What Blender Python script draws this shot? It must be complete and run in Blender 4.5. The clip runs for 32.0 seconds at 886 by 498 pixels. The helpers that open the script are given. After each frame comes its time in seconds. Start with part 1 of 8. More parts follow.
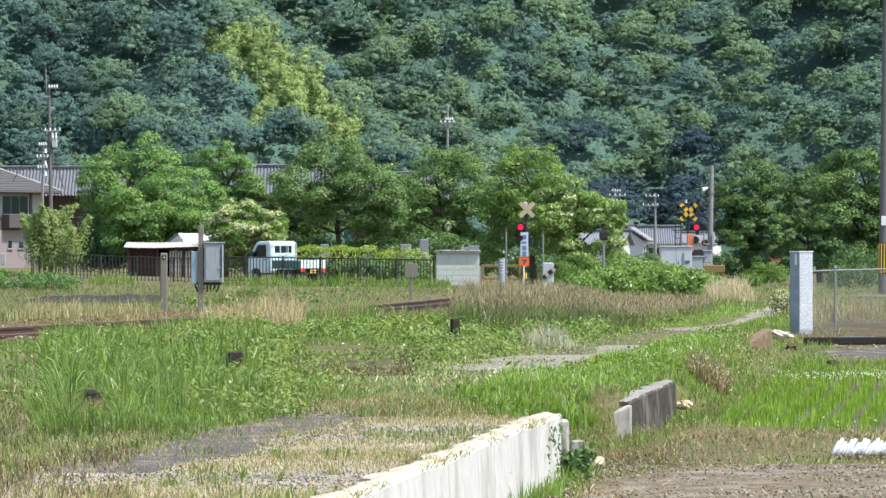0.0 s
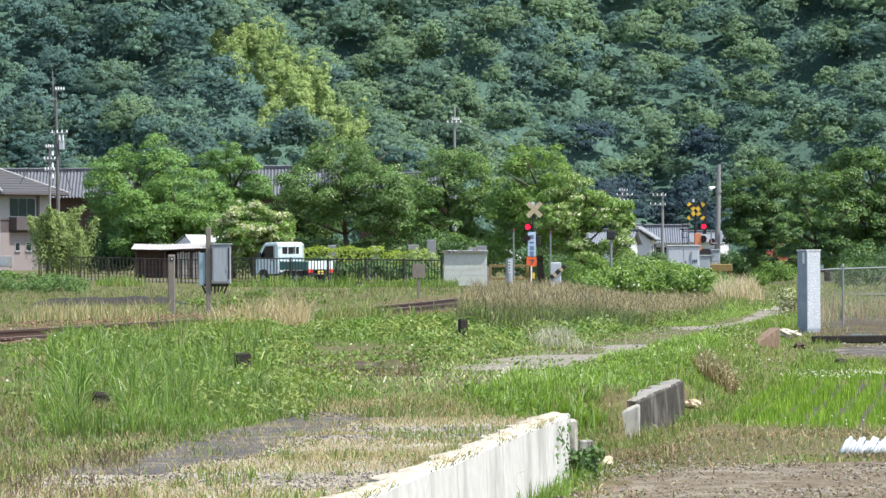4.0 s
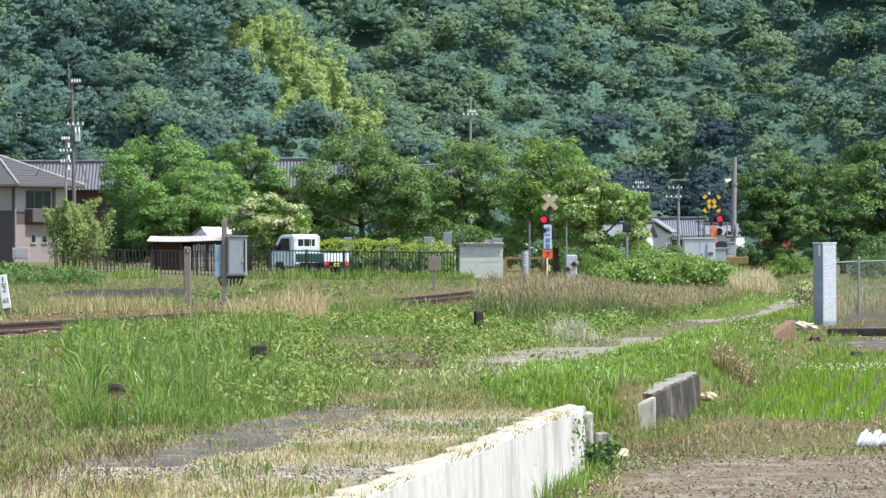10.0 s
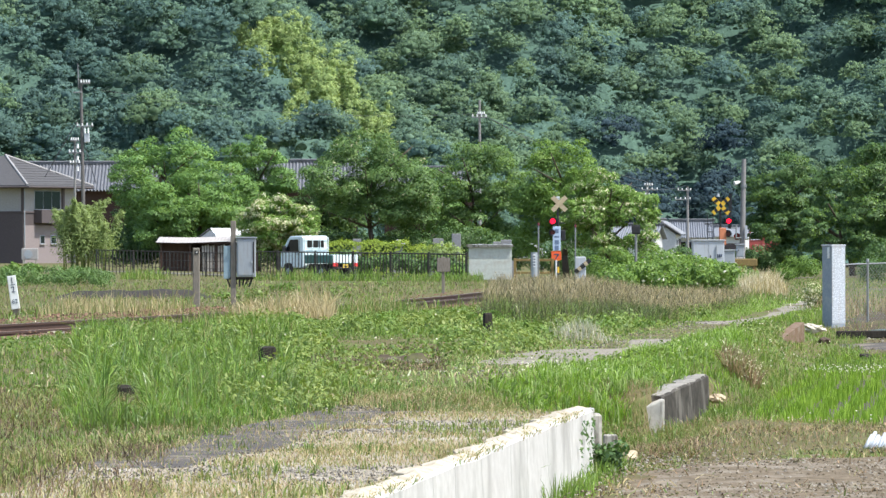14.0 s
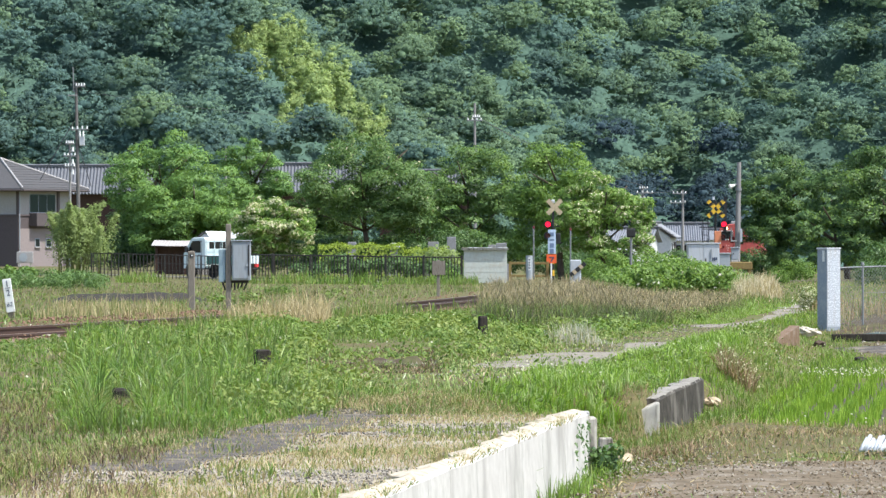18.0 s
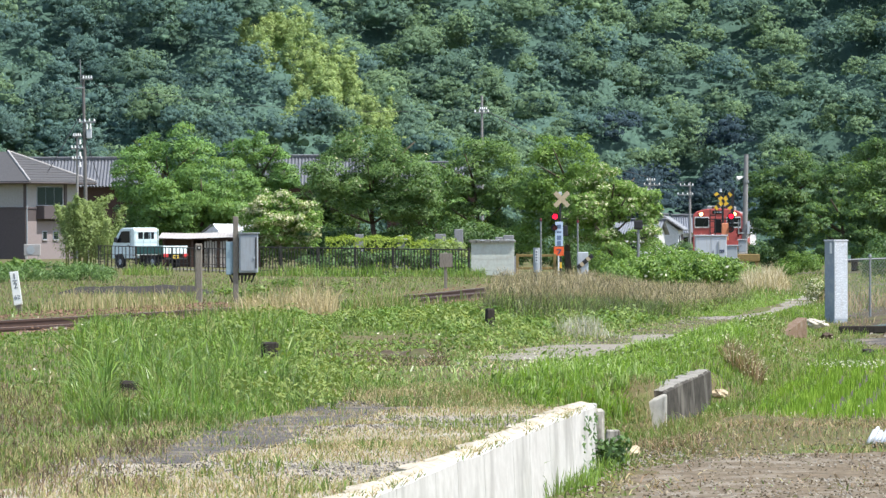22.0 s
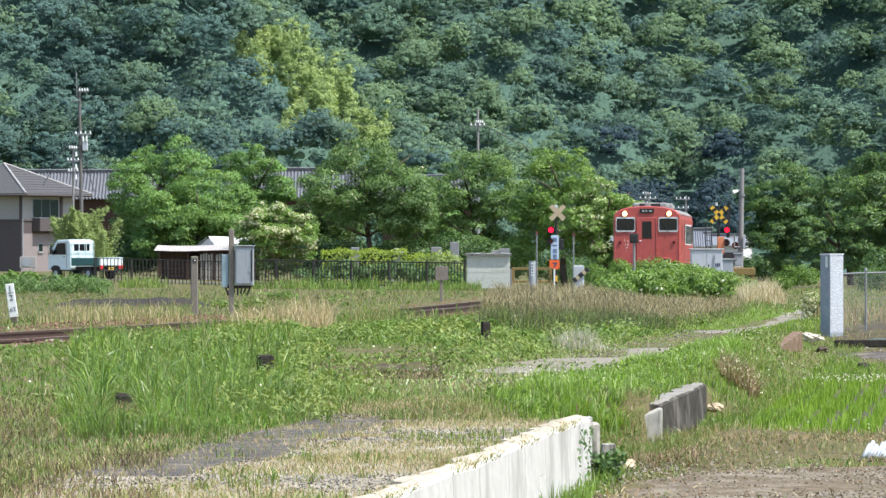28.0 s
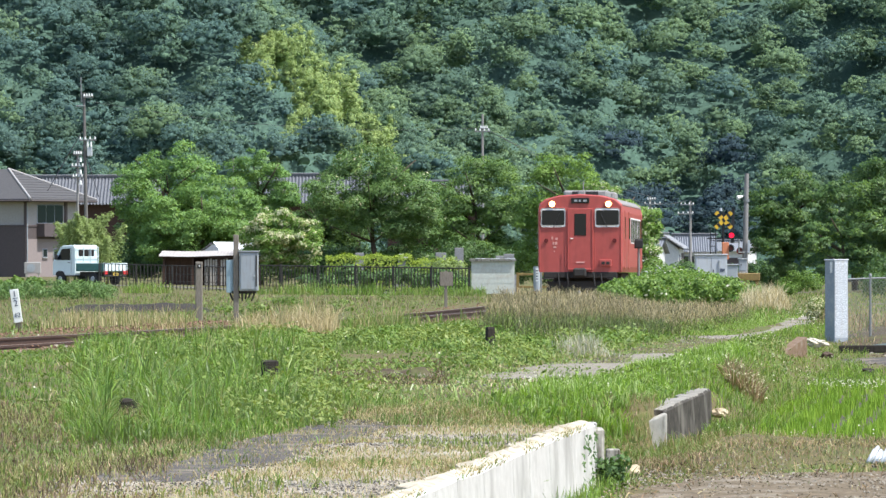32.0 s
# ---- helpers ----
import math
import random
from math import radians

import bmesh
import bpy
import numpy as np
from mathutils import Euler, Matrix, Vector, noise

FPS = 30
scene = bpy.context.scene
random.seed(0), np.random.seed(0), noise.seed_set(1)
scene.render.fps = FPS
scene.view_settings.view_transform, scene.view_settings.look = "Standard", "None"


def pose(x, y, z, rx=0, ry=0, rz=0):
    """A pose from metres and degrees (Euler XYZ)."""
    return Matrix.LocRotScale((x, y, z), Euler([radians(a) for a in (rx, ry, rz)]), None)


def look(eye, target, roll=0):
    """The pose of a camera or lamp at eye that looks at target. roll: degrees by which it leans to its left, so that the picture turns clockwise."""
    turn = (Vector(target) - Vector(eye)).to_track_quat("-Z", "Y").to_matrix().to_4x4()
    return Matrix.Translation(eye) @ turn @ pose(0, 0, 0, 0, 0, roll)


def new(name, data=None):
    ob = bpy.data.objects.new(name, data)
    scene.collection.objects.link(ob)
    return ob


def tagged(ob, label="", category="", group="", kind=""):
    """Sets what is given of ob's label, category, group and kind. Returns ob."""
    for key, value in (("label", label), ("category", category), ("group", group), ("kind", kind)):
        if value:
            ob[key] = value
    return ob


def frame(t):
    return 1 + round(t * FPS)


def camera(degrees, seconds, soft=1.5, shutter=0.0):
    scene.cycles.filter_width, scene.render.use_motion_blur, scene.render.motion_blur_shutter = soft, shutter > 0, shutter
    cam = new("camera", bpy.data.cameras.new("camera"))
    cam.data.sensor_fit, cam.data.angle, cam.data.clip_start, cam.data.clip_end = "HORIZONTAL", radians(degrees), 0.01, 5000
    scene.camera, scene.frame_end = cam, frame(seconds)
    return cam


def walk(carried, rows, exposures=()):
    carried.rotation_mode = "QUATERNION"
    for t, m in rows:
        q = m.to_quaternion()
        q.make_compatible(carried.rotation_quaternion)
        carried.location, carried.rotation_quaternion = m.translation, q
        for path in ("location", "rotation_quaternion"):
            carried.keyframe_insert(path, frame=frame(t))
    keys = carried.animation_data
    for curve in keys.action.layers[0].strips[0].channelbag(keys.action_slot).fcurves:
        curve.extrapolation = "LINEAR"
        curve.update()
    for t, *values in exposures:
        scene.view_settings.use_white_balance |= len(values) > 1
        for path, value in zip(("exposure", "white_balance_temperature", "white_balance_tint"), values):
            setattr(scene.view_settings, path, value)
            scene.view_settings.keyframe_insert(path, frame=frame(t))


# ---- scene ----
# The camera stands at the edge of the field and only trembles: seconds, tilt, lean, turn in degrees.
cam = camera(8.15, 32.0, soft=1.45)
SHAKE = [
    (0, 0.0208, 0.0000, 0.000), (0.5, 0.0252, -0.0461, 0.023), (1, 0.0574, 0.1031, 0.047), (1.5, 0.0953, 0.2209, 0.053),
    (2, 0.0800, 0.2271, 0.021), (2.5, 0.0525, 0.2269, 0.016), (3, 0.0322, 0.2468, 0.034), (3.5, 0.0359, 0.2894, 0.064),
    (5.5, -0.0663, 0.1973, 0.102), (6, -0.0882, 0.1961, 0.117), (6.5, -0.1144, 0.1196, 0.144), (7, -0.1083, 0.1486, 0.159),
    (7.5, -0.0989, 0.2194, 0.137), (8, -0.1084, 0.1117, 0.154), (8.5, -0.1218, 0.1105, 0.190), (9, -0.1272, 0.0414, 0.231),
    (9.5, -0.0760, 0.0284, 0.216), (10, -0.0456, 0.2242, 0.215), (10.5, -0.0696, 0.2052, 0.234), (11, -0.1076, 0.1628, 0.237),
    (11.5, -0.0785, 0.1052, 0.267), (12, -0.0039, 0.1636, 0.260), (12.5, 0.0531, 0.1365, 0.271), (13, 0.0449, 0.0569, 0.278),
    (13.5, -0.0072, -0.0389, 0.288), (14, -0.0313, 0.1279, 0.298), (14.5, -0.0352, 0.1508, 0.297), (16.5, -0.0088, 0.1137, 0.309),
    (17, -0.0085, 0.2079, 0.286), (17.5, -0.0019, 0.1815, 0.267), (18, -0.0020, 0.1272, 0.253), (18.5, 0.0103, 0.2484, 0.270),
    (19, 0.0182, 0.2605, 0.270), (19.5, 0.0116, 0.2619, 0.251), (20, 0.0127, 0.1715, 0.260), (20.5, 0.0041, 0.1850, 0.262),
    (21, -0.0354, 0.2390, 0.275), (21.5, -0.0731, 0.1587, 0.295), (22, -0.0724, 0.1746, 0.320), (22.5, -0.0477, 0.2205, 0.318),
    (23, -0.0505, 0.1616, 0.280), (23.5, -0.0965, 0.0967, 0.281), (24, -0.1245, 0.0768, 0.274), (24.5, -0.1024, 0.1343, 0.255),
    (25, -0.0758, 0.1162, 0.230), (25.5, -0.0899, 0.0930, 0.241), (27.5, 0.0213, -0.0560, 0.287), (28, 0.0483, 0.0566, 0.281),
    (28.5, 0.0591, -0.2397, 0.305), (29, 0.0365, -0.1272, 0.321), (29.5, 0.0247, -0.0488, 0.321), (30, 0.0516, -0.2244, 0.306),
    (30.5, 0.0878, -0.2983, 0.314), (31, 0.0749, -0.1523, 0.332), (31.5, 0.0624, 0.0565, 0.324), (32, 0.0986, 0.0632, 0.323)]
EXPO = 0.52
walk(cam, [(t, pose(0, 0, 1.35, 90 + tilt, lean, turn)) for t, tilt, lean, turn in SHAKE],
     exposures=[(0, EXPO, 6330, 10), (32, EXPO, 6330, 10)])

# ---- light ----
SUN_DIR = Vector((0.68, -0.33, 1.3)).normalized()
world = bpy.data.worlds.new("sky")
scene.world = world
world.use_nodes = True
wn = world.node_tree.nodes
sky = wn.new("ShaderNodeTexSky")
sky.sky_type = "NISHITA"
sky.sun_disc = False
sky.sun_elevation = math.asin(SUN_DIR.z)
sky.sun_rotation = math.atan2(SUN_DIR.x, SUN_DIR.y)
sky.dust_density = 1.6
world.node_tree.links.new(sky.outputs[0], wn["Background"].inputs[0])
wn["Background"].inputs[1].default_value = 0.17
sun = new("sun", bpy.data.lights.new("sun", "SUN"))
sun.data.energy = 4.6
sun.data.angle = radians(0.53)
sun.data.color = (1.0, 0.97, 0.90)
sun.matrix_world = look(SUN_DIR * 50, (0, 0, 0))

# ---- helpers for building ----
rng = np.random.default_rng(7)


def node_mat(name):
    m = bpy.data.materials.new(name)
    m.use_nodes = True
    return m, m.node_tree.nodes, m.node_tree.links, m.node_tree.nodes["Principled BSDF"]


def ramp_of(nodes, links, fac, stops):
    r = nodes.new("ShaderNodeValToRGB")
    while len(r.color_ramp.elements) < len(stops):
        r.color_ramp.elements.new(0.5)
    for e, (p, c) in zip(r.color_ramp.elements, stops):
        e.position, e.color = p, (*c, 1)
    links.new(fac, r.inputs[0])
    return r.outputs[0]


def noise_of(nodes, links, scale, detail=4.0, stretch=(1, 1, 1), world_space=False):
    n = nodes.new("ShaderNodeTexNoise")
    n.inputs["Scale"].default_value, n.inputs["Detail"].default_value = scale, detail
    mp = nodes.new("ShaderNodeMapping")
    mp.inputs["Scale"].default_value = stretch
    if world_space:
        links.new(nodes.new("ShaderNodeNewGeometry").outputs["Position"], mp.inputs[0])
    else:
        links.new(nodes.new("ShaderNodeTexCoord").outputs["Object"], mp.inputs[0])
    links.new(mp.outputs[0], n.inputs["Vector"])
    return n.outputs[0]


def mixed(nodes, links, fac, a, b, mode="MIX"):
    m = nodes.new("ShaderNodeMix")
    m.data_type, m.blend_type = "RGBA", mode
    for sock, v in ((m.inputs[0], fac), (m.inputs[6], a), (m.inputs[7], b)):
        if isinstance(v, (int, float)):
            sock.default_value = v
        elif isinstance(v, tuple):
            sock.default_value = (*v, 1)
        else:
            links.new(v, sock)
    return m.outputs[2]


def surface(name, base, dark=None, rough=0.7, metal=0.0, grain=12.0, patch=1.2, bump=0.15, stretch=(1, 1, 1),
            stain=None, stain_amount=0.5, world_space=False, stain_stretch=(1, 1, 1)):
    """A worn surface: a base colour with grain, larger patches, and stains of another colour."""
    m, n, l, p = node_mat(name)
    dark = dark or tuple(c * 0.72 for c in base)
    fine = noise_of(n, l, grain, 5, stretch, world_space)
    wide = noise_of(n, l, patch, 3, stretch, world_space)
    col = mixed(n, l, ramp_of(n, l, fine, [(0.3, (0, 0, 0)), (0.7, (1, 1, 1))]), dark, base)
    col = mixed(n, l, ramp_of(n, l, wide, [(0.35, (0, 0, 0)), (0.65, (0.6, 0.6, 0.6))]), col, tuple((a + b) / 2 for a, b in zip(dark, base)))
    if stain:
        st = noise_of(n, l, patch * 2.3, 6, stain_stretch, world_space)
        col = mixed(n, l, ramp_of(n, l, st, [(0.5, (0, 0, 0)), (0.68, (stain_amount,) * 3)]), col, stain)
    l.new(col, p.inputs["Base Color"])
    p.inputs["Roughness"].default_value, p.inputs["Metallic"].default_value = rough, metal
    p.inputs["Specular IOR Level"].default_value = 0.12 if rough > 0.88 else 0.5
    if bump:
        b = n.new("ShaderNodeBump")
        b.inputs["Strength"].default_value, b.inputs["Distance"].default_value = bump, 0.02
        l.new(fine, b.inputs["Height"])
        l.new(b.outputs[0], p.inputs["Normal"])
    return m


def leafy(name, lo, hi, third=None, glow=0.3, scale=0.25, rough=0.5, spec=0.35, stops=None):
    """Leaves or blades: each piece its own tone between lo and hi, with wide patches, and light coming through."""
    m, n, l, p = node_mat(name)
    g = n.new("ShaderNodeNewGeometry")
    col = ramp_of(n, l, g.outputs["Random Per Island"], stops or [(0.0, lo), (1.0, hi)])
    if third:
        w = noise_of(n, l, scale, 3, world_space=True)
        col = mixed(n, l, ramp_of(n, l, w, [(0.42, (0, 0, 0)), (0.62, (1, 1, 1))]), col, third)
    l.new(col, p.inputs["Base Color"])
    p.inputs["Roughness"].default_value = rough
    p.inputs["Specular IOR Level"].default_value = spec
    t = n.new("ShaderNodeBsdfTranslucent")
    l.new(mixed(n, l, 1.0, col, (1.0, 1.0, 0.55), "MULTIPLY"), t.inputs[0])
    mx = n.new("ShaderNodeMixShader")
    mx.inputs[0].default_value = glow
    l.new(p.outputs[0], mx.inputs[1]), l.new(t.outputs[0], mx.inputs[2])
    l.new(mx.outputs[0], n["Material Output"].inputs[0])
    return m


def glowing(name, colour, strength):
    m, n, l, p = node_mat(name)
    p.inputs["Base Color"].default_value = (*colour, 1)
    p.inputs["Emission Color"].default_value = (*colour, 1)
    p.inputs["Emission Strength"].default_value = strength
    return m


def glassy(name, tint, rough=0.06):
    m, n, l, p = node_mat(name)
    p.inputs["Base Color"].default_value = (*tint, 1)
    p.inputs["Roughness"].default_value = rough
    p.inputs["Specular IOR Level"].default_value = 0.4
    return m


def np_mesh(name, verts, faces, mats, index=None, smooth=False, normals=None):
    """A mesh from arrays: verts (n, 3) and faces (m, 3 or 4)."""
    me = bpy.data.meshes.new(name)
    k = faces.shape[1]
    me.vertices.add(len(verts)), me.loops.add(faces.size), me.polygons.add(len(faces))
    me.vertices.foreach_set("co", np.ascontiguousarray(verts, np.float32).ravel())
    me.loops.foreach_set("vertex_index", np.ascontiguousarray(faces, np.int32).ravel())
    me.polygons.foreach_set("loop_start", np.arange(0, faces.size, k, dtype=np.int32))
    me.polygons.foreach_set("loop_total", np.full(len(faces), k, np.int32))
    if index is not None:
        me.polygons.foreach_set("material_index", np.ascontiguousarray(index, np.int32))
    me.polygons.foreach_set("use_smooth", np.full(len(faces), smooth))
    for m in mats:
        me.materials.append(m)
    if normals is not None:
        me.polygons.foreach_set("use_smooth", np.ones(len(faces), bool))
        me.update()
        me.normals_split_custom_set_from_vertices(np.ascontiguousarray(normals, np.float32))
    me.update(calc_edges=True)
    return me


def thing(name, label, category, m=None, group="", kind=""):
    ob = tagged(new(name), label, category, group, kind)
    ob.empty_display_size = 0.2
    if m is not None:
        ob.matrix_basis = m
    return ob


def part(name, bm, material, parent=None, label="", smooth=False):
    me = bpy.data.meshes.new(name)
    bmesh.ops.recalc_face_normals(bm, faces=bm.faces)
    for f in bm.faces:
        f.smooth = smooth
    bm.to_mesh(me)
    bm.free()
    for mt in (material if isinstance(material, (list, tuple)) else [material]):
        me.materials.append(mt)
    ob = new(name, me)
    if parent:
        ob.parent = parent
    if label:
        tagged(ob, label)
    return ob


def single(name, bm, material, label, category, kind="", group="", smooth=False, m=None):
    ob = tagged(part(name, bm, material, smooth=smooth), label, category, group, kind)
    if m is not None:
        ob.matrix_basis = m
    return ob


def box(x0, x1, y0, y1, z0, z1, bevel=0.0, bm=None, seg=1):
    out = bm or bmesh.new()
    tmp = bmesh.new()
    bmesh.ops.create_cube(tmp, size=1, matrix=Matrix.Translation(((x0 + x1) / 2, (y0 + y1) / 2, (z0 + z1) / 2)) @ Matrix.Diagonal((x1 - x0, y1 - y0, z1 - z0, 1)))
    if bevel:
        bmesh.ops.bevel(tmp, geom=tmp.edges[:] + tmp.verts[:], offset=bevel, segments=seg, affect="EDGES", profile=0.5)
    join_bm(out, tmp)
    return out


def join_bm(out, tmp, m=None):
    if m is not None:
        bmesh.ops.transform(tmp, matrix=m, verts=tmp.verts)
    me = bpy.data.meshes.new("tmp")
    tmp.to_mesh(me)
    tmp.free()
    out.from_mesh(me)
    bpy.data.meshes.remove(me)
    return out


def tube(a, b, r0, r1=None, n=8, bm=None):
    out = bm or bmesh.new()
    a, b = Vector(a), Vector(b)
    r1 = r0 if r1 is None else r1
    d = b - a
    tmp = bmesh.new()
    bmesh.ops.create_cone(tmp, cap_ends=True, segments=n, radius1=r0, radius2=r1, depth=d.length)
    return join_bm(out, tmp, Matrix.Translation((a + b) / 2) @ d.to_track_quat("Z", "Y").to_matrix().to_4x4())


def prism(points, y0, y1, bm=None):
    """A slab with the outline points (x, z), from y0 to y1."""
    out = bm or bmesh.new()
    f = [out.verts.new((x, y0, z)) for x, z in points]
    g = [out.verts.new((x, y1, z)) for x, z in points]
    n = len(points)
    out.faces.new(f), out.faces.new(g[::-1])
    for i in range(n):
        out.faces.new((f[i], f[(i + 1) % n], g[(i + 1) % n], g[i]))
    return out


def prism_x(points, x0, x1, bm=None):
    """A slab with the outline points (y, z), from x0 to x1."""
    out = bm or bmesh.new()
    f = [out.verts.new((x0, y, z)) for y, z in points]
    g = [out.verts.new((x1, y, z)) for y, z in points]
    n = len(points)
    out.faces.new(f), out.faces.new(g[::-1])
    for i in range(n):
        out.faces.new((f[i], f[(i + 1) % n], g[(i + 1) % n], g[i]))
    return out


# ---- the lie of the land ----
def smooth(x, a, b):
    t = np.clip((np.asarray(x, float) - a) / (b - a), 0, 1)
    return t * t * (3 - 2 * t)


def lattice(ix, iy, seed):
    h = (ix * 374761393 + iy * 668265263 + seed * 144665) & 0x7FFFFFFF
    h = ((h ^ (h >> 13)) * 1274126177) & 0x7FFFFFFF
    return ((h ^ (h >> 16)) & 0xFFFF) / 65535.0


def patchy(x, y, size, seed=0):
    """Smooth random values from 0 to 1 over the plan."""
    x, y = np.asarray(x, float) / size, np.asarray(y, float) / size
    ix, iy = np.floor(x).astype(np.int64), np.floor(y).astype(np.int64)
    fx, fy = x - ix, y - iy
    fx, fy = fx * fx * (3 - 2 * fx), fy * fy * (3 - 2 * fy)
    a, b = lattice(ix, iy, seed), lattice(ix + 1, iy, seed)
    c, d = lattice(ix, iy + 1, seed), lattice(ix + 1, iy + 1, seed)
    return (a * (1 - fx) + b * fx) * (1 - fy) + (c * (1 - fx) + d * fx) * fy


def wall_x(y):
    """The line of the old retaining wall."""
    return 0.95 + 0.084 * (np.minimum(y, 300.0) - 50.2)


def path_x(y):
    return -1.5 + 0.0941 * (np.asarray(y, float) - 45)


def track_x(y):
    """The railway's centre line: straight far off, then a wide left-hand bend."""
    y = np.asarray(y, float)
    return 0.0705 * y - 11.4 - 0.0008 * np.maximum(0, 165 - y) ** 2


def track_z(y):
    return 0.05 - 0.0026 * np.clip(np.asarray(y, float) - 211, 0, 500)


def ground_z(x, y):
    x, y = np.asarray(x, float), np.asarray(y, float)
    q = x - wall_x(y)
    gap = smooth(y, 50.4, 51.4) * (1 - smooth(y, 58.6, 59.7))
    far = smooth(y, 69.5, 71)
    z = -0.5 * (smooth(q, -0.09, -0.03) * (1 - gap - far) + smooth(q, -1.5, -0.3) * gap + smooth(q, -0.45, 0.75 - 0.55 * smooth(y, 87, 91)) * far) * (1 - smooth(y, 98, 118))
    z = z - 0.15 * smooth(q, -1.2, -0.4) * (1 - smooth(q, -0.1, -0.02)) * smooth(y, 60, 62) * (1 - smooth(y, 70, 72))
    z = z + 0.07 * (patchy(x, y, 2.5, 3) - 0.5) * smooth(y, 20, 40) * (1 - smooth(y, 150, 200))
    z = z + (track_z(y) - 0.05) * (1 - smooth(abs(x - track_x(y)), 4, 14))
    z = z + 0.24 * smooth(-x, 6, 17) * smooth(y, 236, 258)
    z = z + 0.10 * smooth(patchy(x, y, 5, 9), 0.55, 0.9) * smooth(x - track_x(y), 4, 8) * smooth(-q, 2.5, 5) * smooth(y, 45, 60) * (1 - smooth(y, 100, 120))
    z = z + 0.12 * smooth(y, 52.5, 55.5) * (1 - smooth(y, 60.6, 61.8)) * smooth(q, 0.1, 0.9) * (0.6 + 0.8 * patchy(x, y, 1.3, 24))
    z = z + 0.05 * smooth(q, -0.05, 0.1) * (1 - smooth(q, 0.5, 1.2)) * smooth(y, 57, 59) * (1 - smooth(y, 60, 62))
    z = z - 0.13 * (1 - smooth(abs(x - track_x(y)), 1.35, 2.1)) * (1 - smooth(y, 250, 256))
    return z - 0.02


# ---- materials ----
M_SOIL = surface("soil and dead grass", (0.17, 0.138, 0.072), (0.075, 0.072, 0.030), 0.95, grain=9, patch=0.5, bump=0.5, stain=(0.10, 0.16, 0.03), stain_amount=0.8, world_space=True)
# the blue in this hill-floor colour stands for distant haze
M_UNDERWOOD = surface("haze-blued undergrowth", (0.10, 0.17, 0.13), (0.06, 0.11, 0.09), 0.95, grain=2, patch=0.2, bump=0.6, world_space=True)
M_GRAVEL = surface("grey gravel", (0.135, 0.123, 0.112), (0.060, 0.054, 0.049), 0.95, grain=22, patch=1.1, bump=0.9, stain=(0.27, 0.23, 0.17), stain_amount=0.7, world_space=True)
M_STONE = surface("pale stones", (0.42, 0.385, 0.32), (0.22, 0.20, 0.165), 0.9, grain=30, patch=6, bump=0.3)
M_DIRT = surface("tilled earth", (0.225, 0.18, 0.122), (0.085, 0.066, 0.045), 0.95, grain=11, patch=0.8, bump=1.0, stain=(0.32, 0.285, 0.23), stain_amount=0.6, world_space=True)
M_DARKSOIL = surface("dark garden soil", (0.068, 0.060, 0.052), (0.030, 0.026, 0.023), 0.95, grain=14, patch=0.8, bump=0.9, stain=(0.055, 0.065, 0.03), stain_amount=0.5, world_space=True)
M_PLOTSOIL = surface("brown garden soil", (0.125, 0.098, 0.066), (0.055, 0.042, 0.028), 0.95, grain=12, patch=0.8, bump=0.9, stain=(0.12, 0.13, 0.05), stain_amount=0.7, world_space=True)
M_PALEPATH = surface("pale trodden path", (0.33, 0.295, 0.25), (0.17, 0.15, 0.125), 0.95, grain=14, patch=0.7, bump=0.9, stain=(0.16, 0.165, 0.07), stain_amount=0.85, world_space=True)
M_MUD = surface("wet paddy mud", (0.11, 0.10, 0.07), (0.06, 0.054, 0.038), 0.9, grain=6, patch=0.7, bump=0.3, world_space=True)
M_BALLAST = surface("rusty ballast", (0.29, 0.185, 0.125), (0.13, 0.080, 0.054), 0.95, grain=14, patch=1.5, bump=1.0, world_space=True)
M_RAIL = surface("rusty rail steel", (0.085, 0.045, 0.030), (0.040, 0.023, 0.017), 0.75, 0.2, grain=18, patch=2, bump=0.2)
M_RAILTOP = surface("worn rail head", (0.33, 0.27, 0.23), (0.22, 0.16, 0.12), 0.4, 0.8, grain=12, patch=2, bump=0.05)
M_SLEEPER = surface("old sleeper wood", (0.13, 0.095, 0.07), (0.06, 0.045, 0.035), 0.9, grain=20, patch=3, bump=0.5, stretch=(0.3, 2, 2))
M_STUMP = surface("rotten black timber", (0.055, 0.047, 0.040), (0.025, 0.022, 0.019), 0.95, grain=18, patch=3, bump=0.5, stretch=(2, 2, 0.5))
M_ROAD = surface("worn asphalt", (0.21, 0.205, 0.19), (0.13, 0.125, 0.12), 0.9, grain=25, patch=0.6, bump=0.4, world_space=True)
M_WALLWHITE = surface("sun-bleached concrete", (0.60, 0.585, 0.545), (0.46, 0.445, 0.41), 0.9, grain=9, patch=0.9, bump=0.3, stretch=(1, 0.6, 1), stain=(0.30, 0.288, 0.26), stain_amount=0.7, stain_stretch=(1.0, 0.6, 0.5))
M_STAINED = surface("black-stained concrete", (0.088, 0.078, 0.064), (0.022, 0.019, 0.016), 0.95, grain=5, patch=1.3, bump=0.35, stretch=(5, 0.4, 2.0), stain=(0.34, 0.315, 0.27), stain_amount=0.34, stain_stretch=(5.0, 0.5, 0.7))
M_WORNTOP = surface("earth-stained concrete edge", (0.58, 0.52, 0.41), (0.40, 0.345, 0.26), 0.95, grain=12, patch=1.6, bump=0.6, stain=(0.30, 0.25, 0.17), stain_amount=0.7, world_space=True)
M_GREYTOP = surface("weathered grey concrete edge", (0.36, 0.34, 0.30), (0.20, 0.185, 0.16), 0.95, grain=10, patch=1.2, bump=0.5, stain=(0.13, 0.12, 0.09), stain_amount=0.6, world_space=True)
